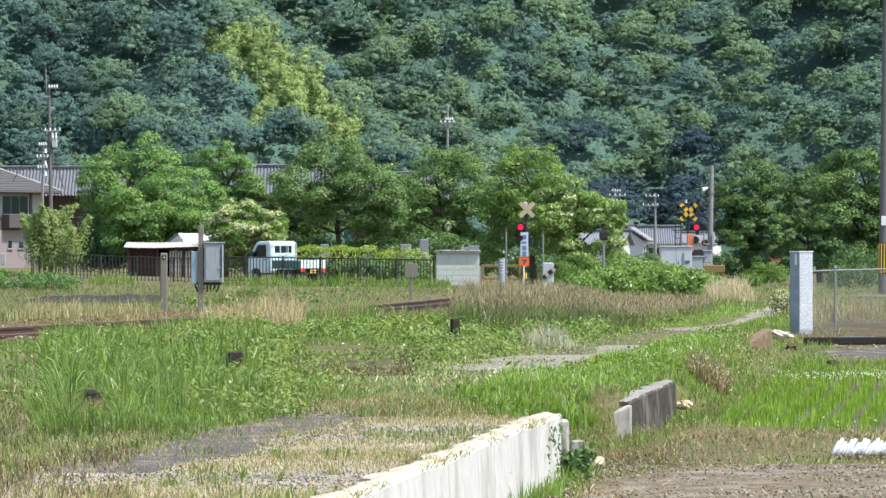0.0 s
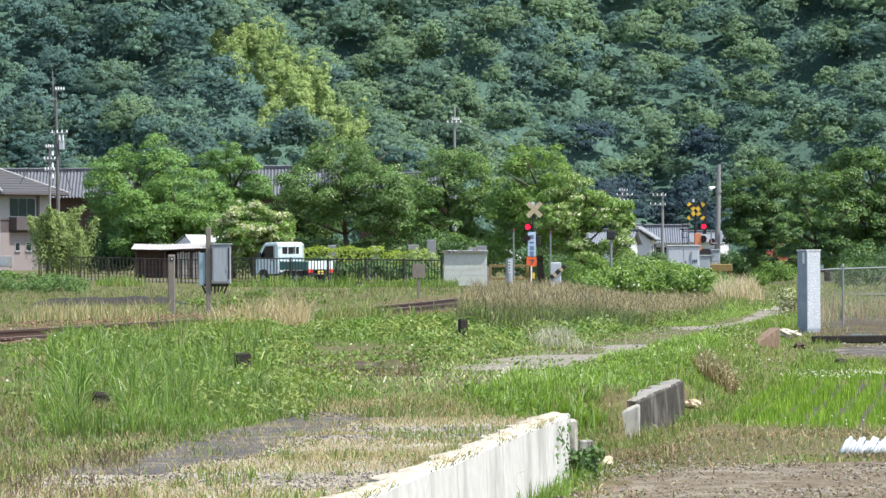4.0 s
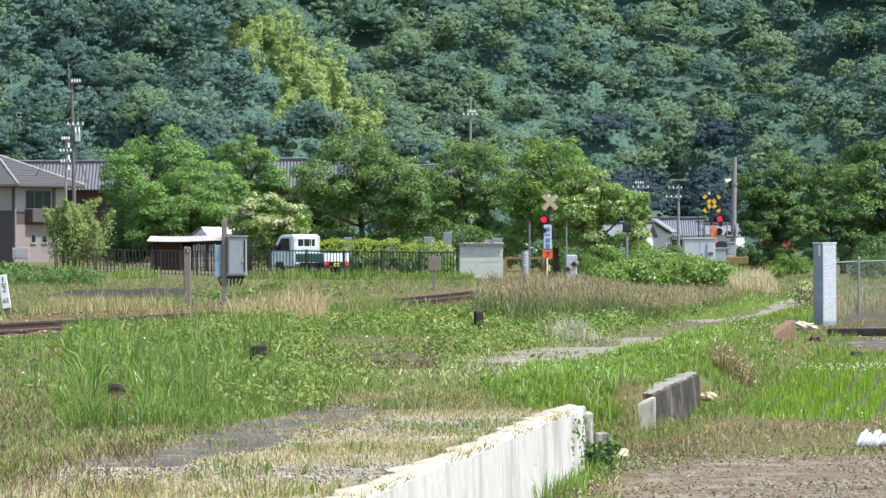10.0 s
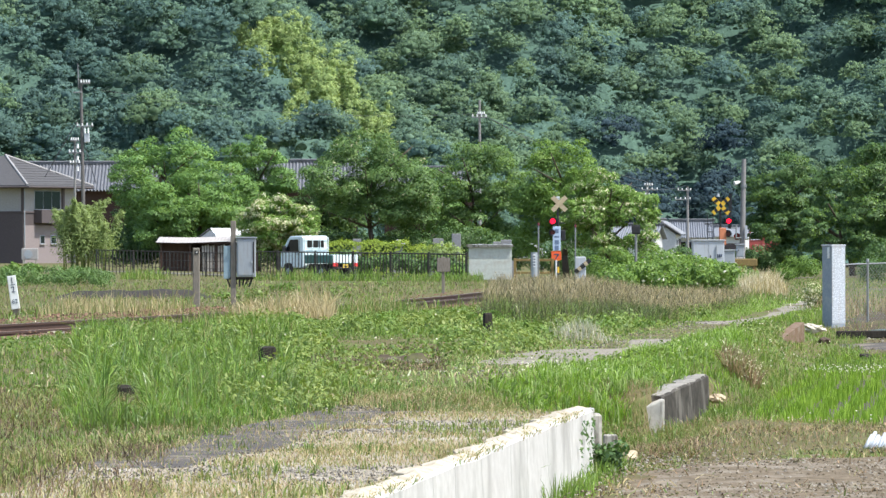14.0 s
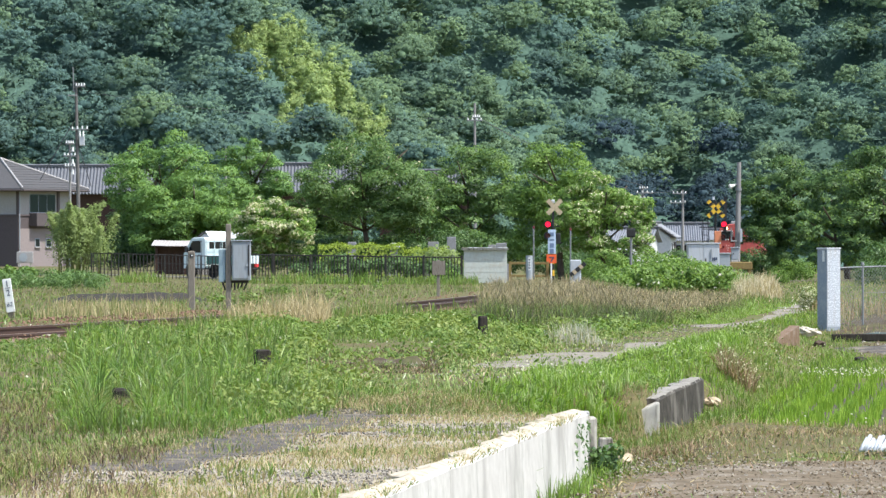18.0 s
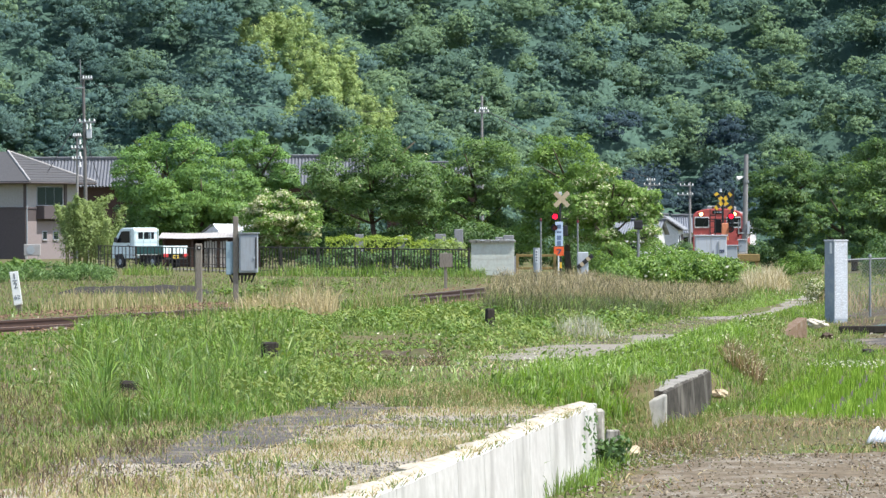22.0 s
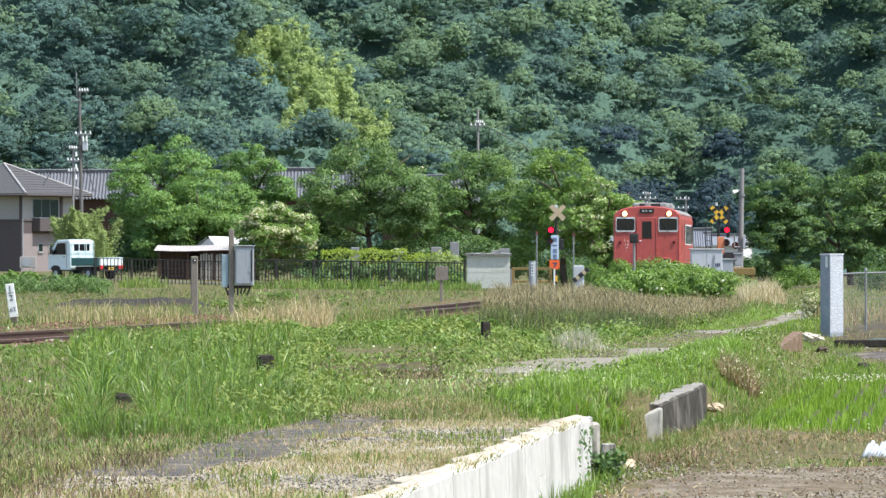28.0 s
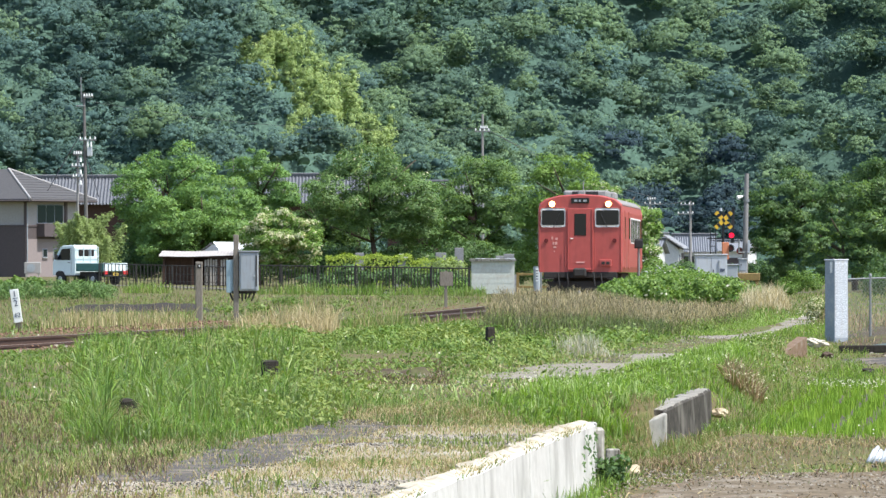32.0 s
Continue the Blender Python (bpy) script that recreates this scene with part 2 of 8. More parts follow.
M_TANSOIL = surface("dry tan soil with pale grit", (0.37, 0.32, 0.24), (0.22, 0.185, 0.13), 0.95, grain=16, patch=0.9, bump=0.6, stain=(0.50, 0.47, 0.41), stain_amount=0.6, world_space=True)
M_CONCRETE = surface("weathered concrete", (0.50, 0.47, 0.41), (0.30, 0.28, 0.24), 0.92, grain=16, patch=2.5, bump=0.5, stain=(0.075, 0.065, 0.05), stain_amount=0.95, stain_stretch=(4.0, 4.0, 0.4))
M_PALECONC = surface("pale rough concrete", (0.56, 0.53, 0.47), (0.38, 0.355, 0.31), 0.92, grain=14, patch=2.5, bump=0.4, stain=(0.22, 0.20, 0.165), stain_amount=0.6, stain_stretch=(3.0, 3.0, 0.6))
M_BROWNCONC = surface("brown weathered slab", (0.23, 0.15, 0.095), (0.13, 0.085, 0.055), 0.92, grain=16, patch=3, bump=0.4, stain=(0.40, 0.36, 0.30), stain_amount=0.5)
M_GREYMETAL = surface("painted grey steel", (0.36, 0.39, 0.42), (0.30, 0.33, 0.36), 0.45, 0.1, grain=30, patch=2, bump=0.04, stain=(0.24, 0.22, 0.19), stain_amount=0.35, stain_stretch=(5, 5, 0.5))
M_LIGHTMETAL = surface("pale grey painted steel", (0.50, 0.53, 0.57), (0.42, 0.45, 0.49), 0.45, 0.1, grain=30, patch=2, bump=0.04, stain=(0.35, 0.31, 0.26), stain_amount=0.35, stain_stretch=(5, 5, 0.5))
M_STUD = surface("pale embossed steel", (0.72, 0.75, 0.78), (0.60, 0.63, 0.67), 0.5, 0.1, grain=30, patch=2, bump=0.04)
# blue-grey tone that stands for the pillar's shaded faces
M_PILLARSHADE = surface("weathered sheet toned for shade", (0.31, 0.35, 0.40), (0.23, 0.265, 0.31), 0.6, 0.1, grain=25, patch=2, bump=0.08, stain=(0.42, 0.43, 0.43), stain_amount=0.5)
M_BLUEGREY = surface("blue-grey painted steel", (0.30, 0.40, 0.45), (0.24, 0.33, 0.38), 0.5, 0.1, grain=25, patch=2, bump=0.05)
M_POST = surface("weathered grey post", (0.27, 0.24, 0.20), (0.15, 0.13, 0.11), 0.9, grain=22, patch=3, bump=0.4, stretch=(3, 3, 0.4))
M_POLE = surface("grey concrete pole", (0.27, 0.26, 0.25), (0.20, 0.19, 0.185), 0.85, grain=20, patch=2, bump=0.15, stretch=(2, 2, 0.4))
M_DARKPOLE = surface("dark weathered pole", (0.19, 0.18, 0.172), (0.11, 0.104, 0.10), 0.9, grain=20, patch=2, bump=0.3, stretch=(3, 3, 0.3))
M_BLACK = surface("black paint", (0.02, 0.02, 0.022), (0.012, 0.012, 0.013), 0.5, grain=20, patch=3, bump=0.05)
M_FENCE = surface("dark brown painted steel", (0.045, 0.04, 0.036), (0.025, 0.022, 0.02), 0.5, 0.2, grain=20, patch=2, bump=0.05)
M_GALV = surface("galvanised steel", (0.27, 0.28, 0.28), (0.18, 0.19, 0.19), 0.55, 0.3, grain=30, patch=4, bump=0.05)
M_YELLOW = surface("crossing yellow paint", (0.80, 0.50, 0.03), (0.62, 0.37, 0.03), 0.5, grain=20, patch=3, bump=0.04)
M_TAILRED = surface("red lamp glass", (0.70, 0.06, 0.06), (0.50, 0.03, 0.03), 0.25, grain=20, patch=4, bump=0.02)
M_PLATE = surface("yellow enamel", (0.72, 0.52, 0.08), (0.62, 0.44, 0.07), 0.4, grain=20, patch=4, bump=0.02)
M_OLDYELLOW = surface("faded yellow paint", (0.27, 0.19, 0.055), (0.14, 0.095, 0.04), 0.8, grain=16, patch=3, bump=0.2)
M_TANBACK = surface("bare back of a sign", (0.52, 0.42, 0.27), (0.38, 0.30, 0.20), 0.7, grain=16, patch=3, bump=0.1)
M_ORANGE = surface("orange-red sign paint", (0.85, 0.13, 0.03), (0.75, 0.10, 0.025), 0.5, grain=16, patch=3, bump=0.02)
M_SALMON = surface("faded orange box paint", (0.72, 0.27, 0.13), (0.58, 0.2, 0.1), 0.55, grain=16, patch=3, bump=0.05)
M_WHITE = surface("white paint", (0.80, 0.80, 0.78), (0.70, 0.70, 0.68), 0.5, grain=16, patch=3, bump=0.03)
M_SIGNBLUE = surface("pale blue sign enamel", (0.50, 0.60, 0.74), (0.44, 0.54, 0.68), 0.5, grain=16, patch=3, bump=0.02)
M_SIGNMARK = surface("faded sign lettering", (0.16, 0.22, 0.34), (0.11, 0.16, 0.27), 0.6, grain=16, patch=3, bump=0)
M_INK = surface("dark lettering", (0.05, 0.07, 0.12), (0.035, 0.05, 0.09), 0.6, grain=16, patch=3, bump=0)
M_TRUCKWHITE = surface("white truck paint", (0.68, 0.77, 0.77), (0.62, 0.71, 0.71), 0.28, 0.0, grain=3, patch=1, bump=0)
M_TRUCKBED = surface("dark green truck bed sheet", (0.045, 0.17, 0.145), (0.03, 0.12, 0.105), 0.4, grain=12, patch=3, bump=0.1)
M_TRUCKPALE = surface("pale mint truck gate", (0.60, 0.74, 0.74), (0.48, 0.62, 0.62), 0.35, grain=12, patch=3, bump=0.1)
M_RUBBER = surface("tyre rubber", (0.03, 0.03, 0.03), (0.02, 0.02, 0.02), 0.85, grain=30, patch=4, bump=0.2)
M_UNDER = surface("dusty underframe", (0.032, 0.029, 0.026), (0.018, 0.016, 0.015), 0.8, grain=14, patch=3, bump=0.3)
M_GLASS = glassy("dark window glass", (0.012, 0.014, 0.016))
M_TRAINRED = surface("vermilion train paint", (0.43, 0.082, 0.070), (0.37, 0.068, 0.058), 0.42, grain=5, patch=1.0, bump=0.02, stain=(0.27, 0.055, 0.045), stain_amount=0.45, stain_stretch=(2, 2, 0.5))
M_TRAINROOF = surface("sooty grey roof", (0.30, 0.29, 0.28), (0.18, 0.17, 0.165), 0.8, grain=8, patch=1.5, bump=0.1)
M_TRIM = surface("bright window trim", (0.82, 0.80, 0.79), (0.70, 0.69, 0.68), 0.4, 0.0, grain=20, patch=4, bump=0)
M_PINKTRIM = surface("faded pale marking", (0.66, 0.36, 0.32), (0.58, 0.27, 0.24), 0.6, grain=20, patch=4, bump=0)
M_HEADLIGHT = glowing("lit headlight", (1.0, 0.56, 0.20), 6.0)
M_REDLIT = glowing("lit red lamp", (1.0, 0.006, 0.03), 2.2)
M_REDDARK = surface("unlit red lens", (0.14, 0.012, 0.015), (0.10, 0.01, 0.012), 0.25, grain=20, patch=4, bump=0)
M_TILE = surface("silver-grey roof tile", (0.19, 0.20, 0.22), (0.085, 0.09, 0.10), 0.7, grain=7, patch=0.7, bump=0.2)
M_FARTILE = surface("pale grey roof tile", (0.25, 0.27, 0.30), (0.15, 0.16, 0.185), 0.6, grain=5, patch=0.7, bump=0.2)
M_FARWALL = surface("white plaster", (0.66, 0.66, 0.65), (0.52, 0.52, 0.52), 0.9, grain=5, patch=0.8, bump=0.1)
M_SHINGLE = surface("grey roof shingle", (0.088, 0.085, 0.086), (0.056, 0.054, 0.055), 0.85, grain=9, patch=0.8, bump=0.3)
M_PLASTER = surface("pale plaster", (0.38, 0.365, 0.35), (0.31, 0.295, 0.285), 0.9, grain=8, patch=0.8, bump=0.1)
M_PINKWALL = surface("pinkish wall cladding", (0.27, 0.225, 0.215), (0.225, 0.185, 0.18), 0.85, grain=9, patch=0.8, bump=0.15)
M_BROWNWALL = surface("dark brown cladding", (0.10, 0.08, 0.08), (0.075, 0.06, 0.06), 0.85, grain=9, patch=0.8, bump=0.15)
M_RUSTROOF = surface("rusty corrugated iron", (0.52, 0.49, 0.46), (0.38, 0.34, 0.31), 0.65, 0.1, grain=7, patch=1.5, bump=0.15, stain=(0.30, 0.22, 0.17), stain_amount=0.35)
M_BRIGHTROOF = surface("bright metal roof", (0.82, 0.83, 0.83), (0.72, 0.73, 0.74), 0.5, grain=7, patch=1.5, bump=0.05)
M_OLDWOOD = surface("old dark boards", (0.095, 0.058, 0.046), (0.045, 0.03, 0.025), 0.9, grain=12, patch=2, bump=0.3, stretch=(3, 3, 0.5))
M_SLATWOOD = surface("grey weathered slat", (0.46, 0.42, 0.38), (0.28, 0.25, 0.22), 0.9, grain=14, patch=2, bump=0.2)
M_HUT = surface("grey-green hut panel", (0.55, 0.57, 0.52), (0.44, 0.46, 0.42), 0.85, grain=10, patch=1.5, bump=0.12, stain=(0.36, 0.29, 0.22), stain_amount=0.35)
M_GRAVE = surface("grave granite", (0.30, 0.30, 0.31), (0.17, 0.17, 0.17), 0.6, grain=25, patch=4, bump=0.1)
M_PLASTIC = surface("white plastic film", (0.66, 0.69, 0.72), (0.42, 0.44, 0.48), 0.35, grain=8, patch=4, bump=0.2)
M_SACK = surface("dirty cream sacking", (0.60, 0.55, 0.46), (0.42, 0.36, 0.28), 0.85, grain=9, patch=3, bump=0.4)
M_TARP = surface("faded blue-green net", (0.125, 0.165, 0.155), (0.075, 0.10, 0.095), 0.95, grain=14, patch=2, bump=0.4)
M_BARK = surface("bark", (0.13, 0.10, 0.075), (0.06, 0.048, 0.036), 0.95, grain=8, patch=2, bump=0.6, stretch=(2, 2, 0.4))
M_WIRE = surface("cable sheath", (0.06, 0.06, 0.065), (0.04, 0.04, 0.045), 0.6, grain=10, patch=2, bump=0)
M_PORCELAIN = surface("white porcelain", (0.80, 0.80, 0.78), (0.72, 0.72, 0.70), 0.3, grain=10, patch=2, bump=0)

# haze over the far hill is put into these leaf tones as extra blue
HAZY_FOREST_TONES = (((0.097, 0.165, 0.135), (0.178, 0.282, 0.187)), ((0.077, 0.136, 0.131), (0.139, 0.224, 0.183)),
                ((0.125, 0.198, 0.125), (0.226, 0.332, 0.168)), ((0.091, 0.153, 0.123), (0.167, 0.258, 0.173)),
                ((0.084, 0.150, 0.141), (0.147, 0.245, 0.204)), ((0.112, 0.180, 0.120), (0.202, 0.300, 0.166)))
L_HAZY_FOREST = [leafy("haze-blued forest leaf", lo, hi, glow=0.28, spec=0.1, rough=0.8) for lo, hi in HAZY_FOREST_TONES]
M_BAMBOOSTEM = surface("bamboo stem", (0.24, 0.26, 0.08), (0.15, 0.17, 0.05), 0.5, grain=9, patch=2, bump=0.05)
# dark blue leaf that paints the shade and haze of a recess in the hill
L_SHADED_HOLLOW = leafy("dark blue shaded-hollow leaf", (0.030, 0.052, 0.066), (0.062, 0.098, 0.112), glow=0.08, spec=0.1, rough=0.9)
L_BAMBOO = leafy("bamboo leaf", (0.24, 0.34, 0.135), (0.43, 0.52, 0.21), glow=0.34, spec=0.1)
L_TREE_A = leafy("dark broad leaf", (0.092, 0.190, 0.054), (0.224, 0.382, 0.100), glow=0.3)
L_TREE_C = leafy("olive broad leaf", (0.078, 0.150, 0.046), (0.184, 0.298, 0.086), glow=0.3)
L_TREE_D = leafy("fresh green leaf", (0.108, 0.202, 0.042), (0.262, 0.405, 0.090), glow=0.35)
L_TREE_F = leafy("mid green leaf", (0.104, 0.205, 0.058), (0.254, 0.412, 0.112), glow=0.34)
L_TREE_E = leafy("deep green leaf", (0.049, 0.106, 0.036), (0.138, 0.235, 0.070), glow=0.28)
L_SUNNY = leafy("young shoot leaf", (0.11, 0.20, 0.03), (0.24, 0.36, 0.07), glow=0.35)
L_CREAM = leafy("cream blossom", (0.55, 0.52, 0.32), (0.75, 0.72, 0.52), glow=0.3)
L_YELLOWG = leafy("yellow-green leaf", (0.17, 0.24, 0.07), (0.33, 0.42, 0.14), glow=0.35)
L_BUSH = leafy("bush leaf", (0.085, 0.165, 0.03), (0.20, 0.32, 0.06), glow=0.35)
L_HEDGE = leafy("clipped hedge leaf", (0.17, 0.26, 0.03), (0.33, 0.42, 0.06), glow=0.35)
L_WEED = leafy("weed leaf", (0.095, 0.165, 0.034), (0.255, 0.345, 0.080), glow=0.35)
L_KUDZU = leafy("creeper leaf", (0.085, 0.170, 0.036), (0.25, 0.38, 0.085), glow=0.4)
L_PALEWEED = leafy("yellow-green weed leaf", (0.15, 0.22, 0.045), (0.31, 0.37, 0.10), glow=0.35)
G_REED = leafy("grey-mauve reed stem", (0.066, 0.062, 0.034), (0.155, 0.132, 0.082), third=(0.085, 0.118, 0.042), glow=0.25, scale=0.8)
G_GREEN = leafy("green grass", (0.085, 0.195, 0.030), (0.200, 0.360, 0.062), third=(0.14, 0.21, 0.052), glow=0.35, scale=0.4, rough=0.38, spec=0.5,
                stops=[(0.0, (0.062, 0.120, 0.024)), (0.40, (0.140, 0.255, 0.040)), (0.86, (0.270, 0.400, 0.075)), (0.95, (0.40, 0.38, 0.16)), (1.0, (0.46, 0.42, 0.22))])
G_BRIGHT = leafy("bright young grass", (0.115, 0.225, 0.034), (0.300, 0.450, 0.085), glow=0.4)
G_PALEBLADE = leafy("pale grass blade", (0.30, 0.42, 0.13), (0.50, 0.60, 0.26), glow=0.4)
G_RICE = leafy("rice blade", (0.16, 0.30, 0.030), (0.34, 0.50, 0.065), glow=0.45)
G_DRY = leafy("dry grass", (0.40, 0.33, 0.17), (0.62, 0.53, 0.31), third=(0.44, 0.35, 0.20), glow=0.3, scale=0.7)
G_STRAW = leafy("straw plume", (0.44, 0.34, 0.18), (0.66, 0.55, 0.33), glow=0.3)
G_OLIVE = leafy("half-dry grass", (0.19, 0.225, 0.068), (0.40, 0.39, 0.15), third=(0.15, 0.22, 0.052), glow=0.3, scale=0.3)
G_DEADBROWN = leafy("dead brown stalk", (0.085, 0.058, 0.036), (0.22, 0.155, 0.095), glow=0.15)
G_HEADS = leafy("brown seed heads", (0.23, 0.19, 0.12), (0.43, 0.355, 0.225), glow=0.3)
G_PALESTRAW = leafy("bleached plume", (0.52, 0.45, 0.31), (0.74, 0.67, 0.50), glow=0.3)
G_ASH = leafy("ash-pale dead stem", (0.40, 0.385, 0.34), (0.62, 0.60, 0.54), glow=0.25)
G_WHITE = leafy("white petals", (0.66, 0.64, 0.48), (0.80, 0.78, 0.64), glow=0.25)
G_RUST = leafy("rusty dead weed", (0.26, 0.172, 0.104), (0.44, 0.305, 0.19), glow=0.2)

# ---- ground ----
def ground():
    ys = np.unique(np.concatenate([np.arange(-60, 30, 6), np.arange(30, 64, 0.3), np.arange(64, 112, 0.6), np.arange(112, 130, 1.0), np.arange(130, 320, 3.0), [330, 360, 400, 460, 540, 640, 760, 900, 1200, 1800, 2600, 3600, 4800]]))
    q = np.concatenate([[-3500, -2000, -1000, -500, -250, -140, -90, -60, -45], np.arange(-36, -16, 2.0), np.arange(-16, -5, 0.6), np.arange(-5, -0.25, 0.16), [-0.2, -0.09, -0.03, 0.1, 0.5], np.arange(0.8, 8, 0.3), np.arange(8, 16, 0.7), np.arange(16, 36, 2.0), [45, 60, 90, 140, 250, 500, 1000, 2000, 3500]])
    yy, qq = np.meshgrid(ys, q, indexing="ij")
    xx = qq + wall_x(yy)
    zz = ground_z(xx, yy)
    v = np.stack([xx, yy, zz], -1).reshape(-1, 3)
    n = len(q)
    i = (np.arange(len(ys) - 1)[:, None] * n + np.arange(n - 1)[None]).ravel()
    f = np.stack([i, i + 1, i + n + 1, i + n], -1)
    return tagged(new("ground", np_mesh("ground", v, f, [M_SOIL], smooth=True)), "flat ground of soil and dead grass", "ground", kind="structure")


ground()


def strip(name, label, category, material, centre, half, y0, y1, lift, step=1.0, ragged=0.25, seed=1, height=ground_z, cols=33, rough=0.0, wave=1.6):
    """A ragged-edged sheet that follows a line over the ground."""
    ys = np.arange(y0, y1 + 0.01, step)
    us = np.linspace(-1, 1, cols)
    yy, uu = np.meshgrid(ys, us, indexing="ij")
    lo, hi = [1 + ragged * 2 * (patchy(ys + 31 * seed, ys * 0 + k, wave, seed + k) - 0.5) + ragged * 0.7 * (patchy(ys, ys * 0 + k, wave * 0.3, seed + k + 2) - 0.5) for k in (0, 1)]
    ends = np.sqrt(np.clip(np.minimum(1, np.minimum((ys - y0 + 0.3) / (2 * step + 0.01), (y1 - ys + 0.3) / (2 * step + 0.01))), 0.05, 1))
    xx = centre(yy) + np.where(uu < 0, uu * (lo * ends)[:, None], uu * (hi * ends)[:, None]) * half
    fall = np.clip((1 - abs(uu)) * 8, 0, 1) * np.clip(np.minimum(yy - y0, y1 - yy) / 0.8, 0, 1)
    fall = np.clip(fall + 0.5 * (patchy(xx, yy, 0.5, seed + 5) - 0.5) * (fall < 1), 0, 1)
    zz = height(xx, yy) - 0.012 + (lift + 0.012 + rough * (0.6 * patchy(xx, yy, 0.35, 81) + 0.4 * patchy(xx, yy, 0.9, 82))) * fall
    n = len(us)
    i = (np.arange(len(ys) - 1)[:, None] * n + np.arange(n - 1)[None]).ravel()
    f = np.stack([i, i + 1, i + n + 1, i + n], -1)
    return tagged(new(name, np_mesh(name, np.stack([xx, yy, zz], -1).reshape(-1, 3), f, [material], smooth=True)), label, category, kind="structure")


strip("platform", "dry tan soil and grit of an old platform", "ground", M_TANSOIL, lambda y: wall_x(y) - 1.3, 1.10, 24, 51, 0.006, step=0.5, ragged=0.04, seed=3)
strip("path", "dark trodden gravel stretch of the path", "path", M_GRAVEL, path_x, 0.46, 37, 52.0, 0.014, step=0.15, ragged=0.5, seed=2, wave=5.0)
strip("path", "pale grey gravel stretch of the path", "path", M_PALEPATH, lambda y: path_x(y) + 0.02, 0.68, 70.5, 93, 0.014, step=0.4, ragged=0.85, seed=12, wave=6.0)
strip("path", "pale far stretch of the path", "path", M_PALEPATH, path_x, 0.40, 106, 148, 0.008, ragged=0.95, seed=13, wave=9.0)
strip("field", "bare tilled brown earth field", "field", M_DIRT, lambda y: wall_x(y) + 8.4, 8.25, 36, 53.6, 0.01, step=0.3, cols=130, rough=0.07, ragged=0.01, seed=5)
strip("paddy", "wet mud of a young rice paddy", "paddy field", M_MUD, lambda y: wall_x(y) + 7.0, 6.3, 61.5, 86, 0.015, ragged=0.02, seed=6)
strip("garden_plot", "dark bare garden soil plot", "garden plot", M_PLOTSOIL, lambda y: wall_x(y) + 6.0, 5.6, 107.6, 121.5, 0.03, ragged=0.02, rough=0.08, cols=60, step=0.5, seed=7)
strip("gravel_verge", "pale stony verge beside the plot", "verge", M_GRAVEL, lambda y: wall_x(y) + 6.0, 5.5, 102.8, 107.6, 0.03, ragged=0.02, seed=8)


def road_line(name, label, pts, half, material, lift=0.03):
    v, f = [], []
    for i, (x, y) in enumerate(pts):
        a = pts[min(i + 1, len(pts) - 1)]
        b = pts[max(i - 1, 0)]
        d = Vector((a[0] - b[0], a[1] - b[1], 0)).normalized()
        for u in (-1, -0.4, 0.4, 1):
            px, py = x + d.y * u * half, y - d.x * u * half
            v.append((px, py, float(ground_z(px, py)) + lift))
    for i in range(len(pts) - 1):
        for j in range(3):
            f.append((4 * i + j, 4 * i + j + 1, 4 * i + j + 5, 4 * i + j + 4))
    return tagged(new(name, np_mesh(name, np.array(v), np.array(f), [material])), label, "road", kind="structure")


ROAD = [(-40, 306), (-30, 293), (-22, 282), (-17.5, 276), (-14, 271.5), (-10.5, 267), (-7, 262.5), (-3, 261), (2, 264), (6.5, 268), (11, 277), (16, 282), (24, 286), (40, 290)]
road_line("road", "narrow worn asphalt road over the railway", ROAD, 1.9, M_ROAD)
road_line("side_road", "pale asphalt lane beyond the fence", [(12.2, 186.5), (14, 187), (20, 189), (30, 192), (50, 200)], 2.2, M_ROAD)


# ---- scattered growth ----
def path_low(x, y):
    """Grass is trodden short beside the path and in the bare hollow."""
    d = abs(x - path_x(y) + 0.1)
    near = smooth(y, 66, 70) * (1 - smooth(y, 140, 155)) * (1 - smooth(d, 0.4, 0.9 + 0.6 * patchy(x, y, 1.5, 7)))
    hollow = (1 - smooth(abs(x + 0.0148 * y), 0.5, 1.0)) * smooth(y, 64, 67) * (1 - smooth(y, 84, 88))
    return 1 - 0.66 * np.maximum(near, hollow)


def blades(x, y, h, w, lean, z=None, bend=0.5):
    """Grass blades as bent, pointed strips of five points."""
    n = len(x)
    z = ground_z(x, y) if z is None else z
    a = rng.uniform(0, 2 * np.pi, n)
    t = rng.uniform(0, 2 * np.pi, n)
    lx, ly = np.cos(a) * lean * h, np.sin(a) * lean * h
    wx, wy = np.cos(t) * w / 2, np.sin(t) * w / 2
    v = np.empty((n, 5, 3))
    v[:, 0] = np.stack([x - wx, y - wy, z], -1)
    v[:, 1] = np.stack([x + wx, y + wy, z], -1)
    mx, my, mz = x + lx * 0.35, y + ly * 0.35, z + h * 0.6
    v[:, 2] = np.stack([mx + wx * 0.8, my + wy * 0.8, mz], -1)
    v[:, 3] = np.stack([mx - wx * 0.8, my - wy * 0.8, mz], -1)
    v[:, 4] = np.stack([x + lx, y + ly, z + h * (1 - bend * lean * 0.5)], -1)
    i = np.arange(n)[:, None] * 5
    f = np.concatenate([i + np.array([[0, 1, 2]]), i + np.array([[0, 2, 3]]), i + np.array([[3, 2, 4]])], 1).reshape(-1, 3)
    return v.reshape(-1, 3), f


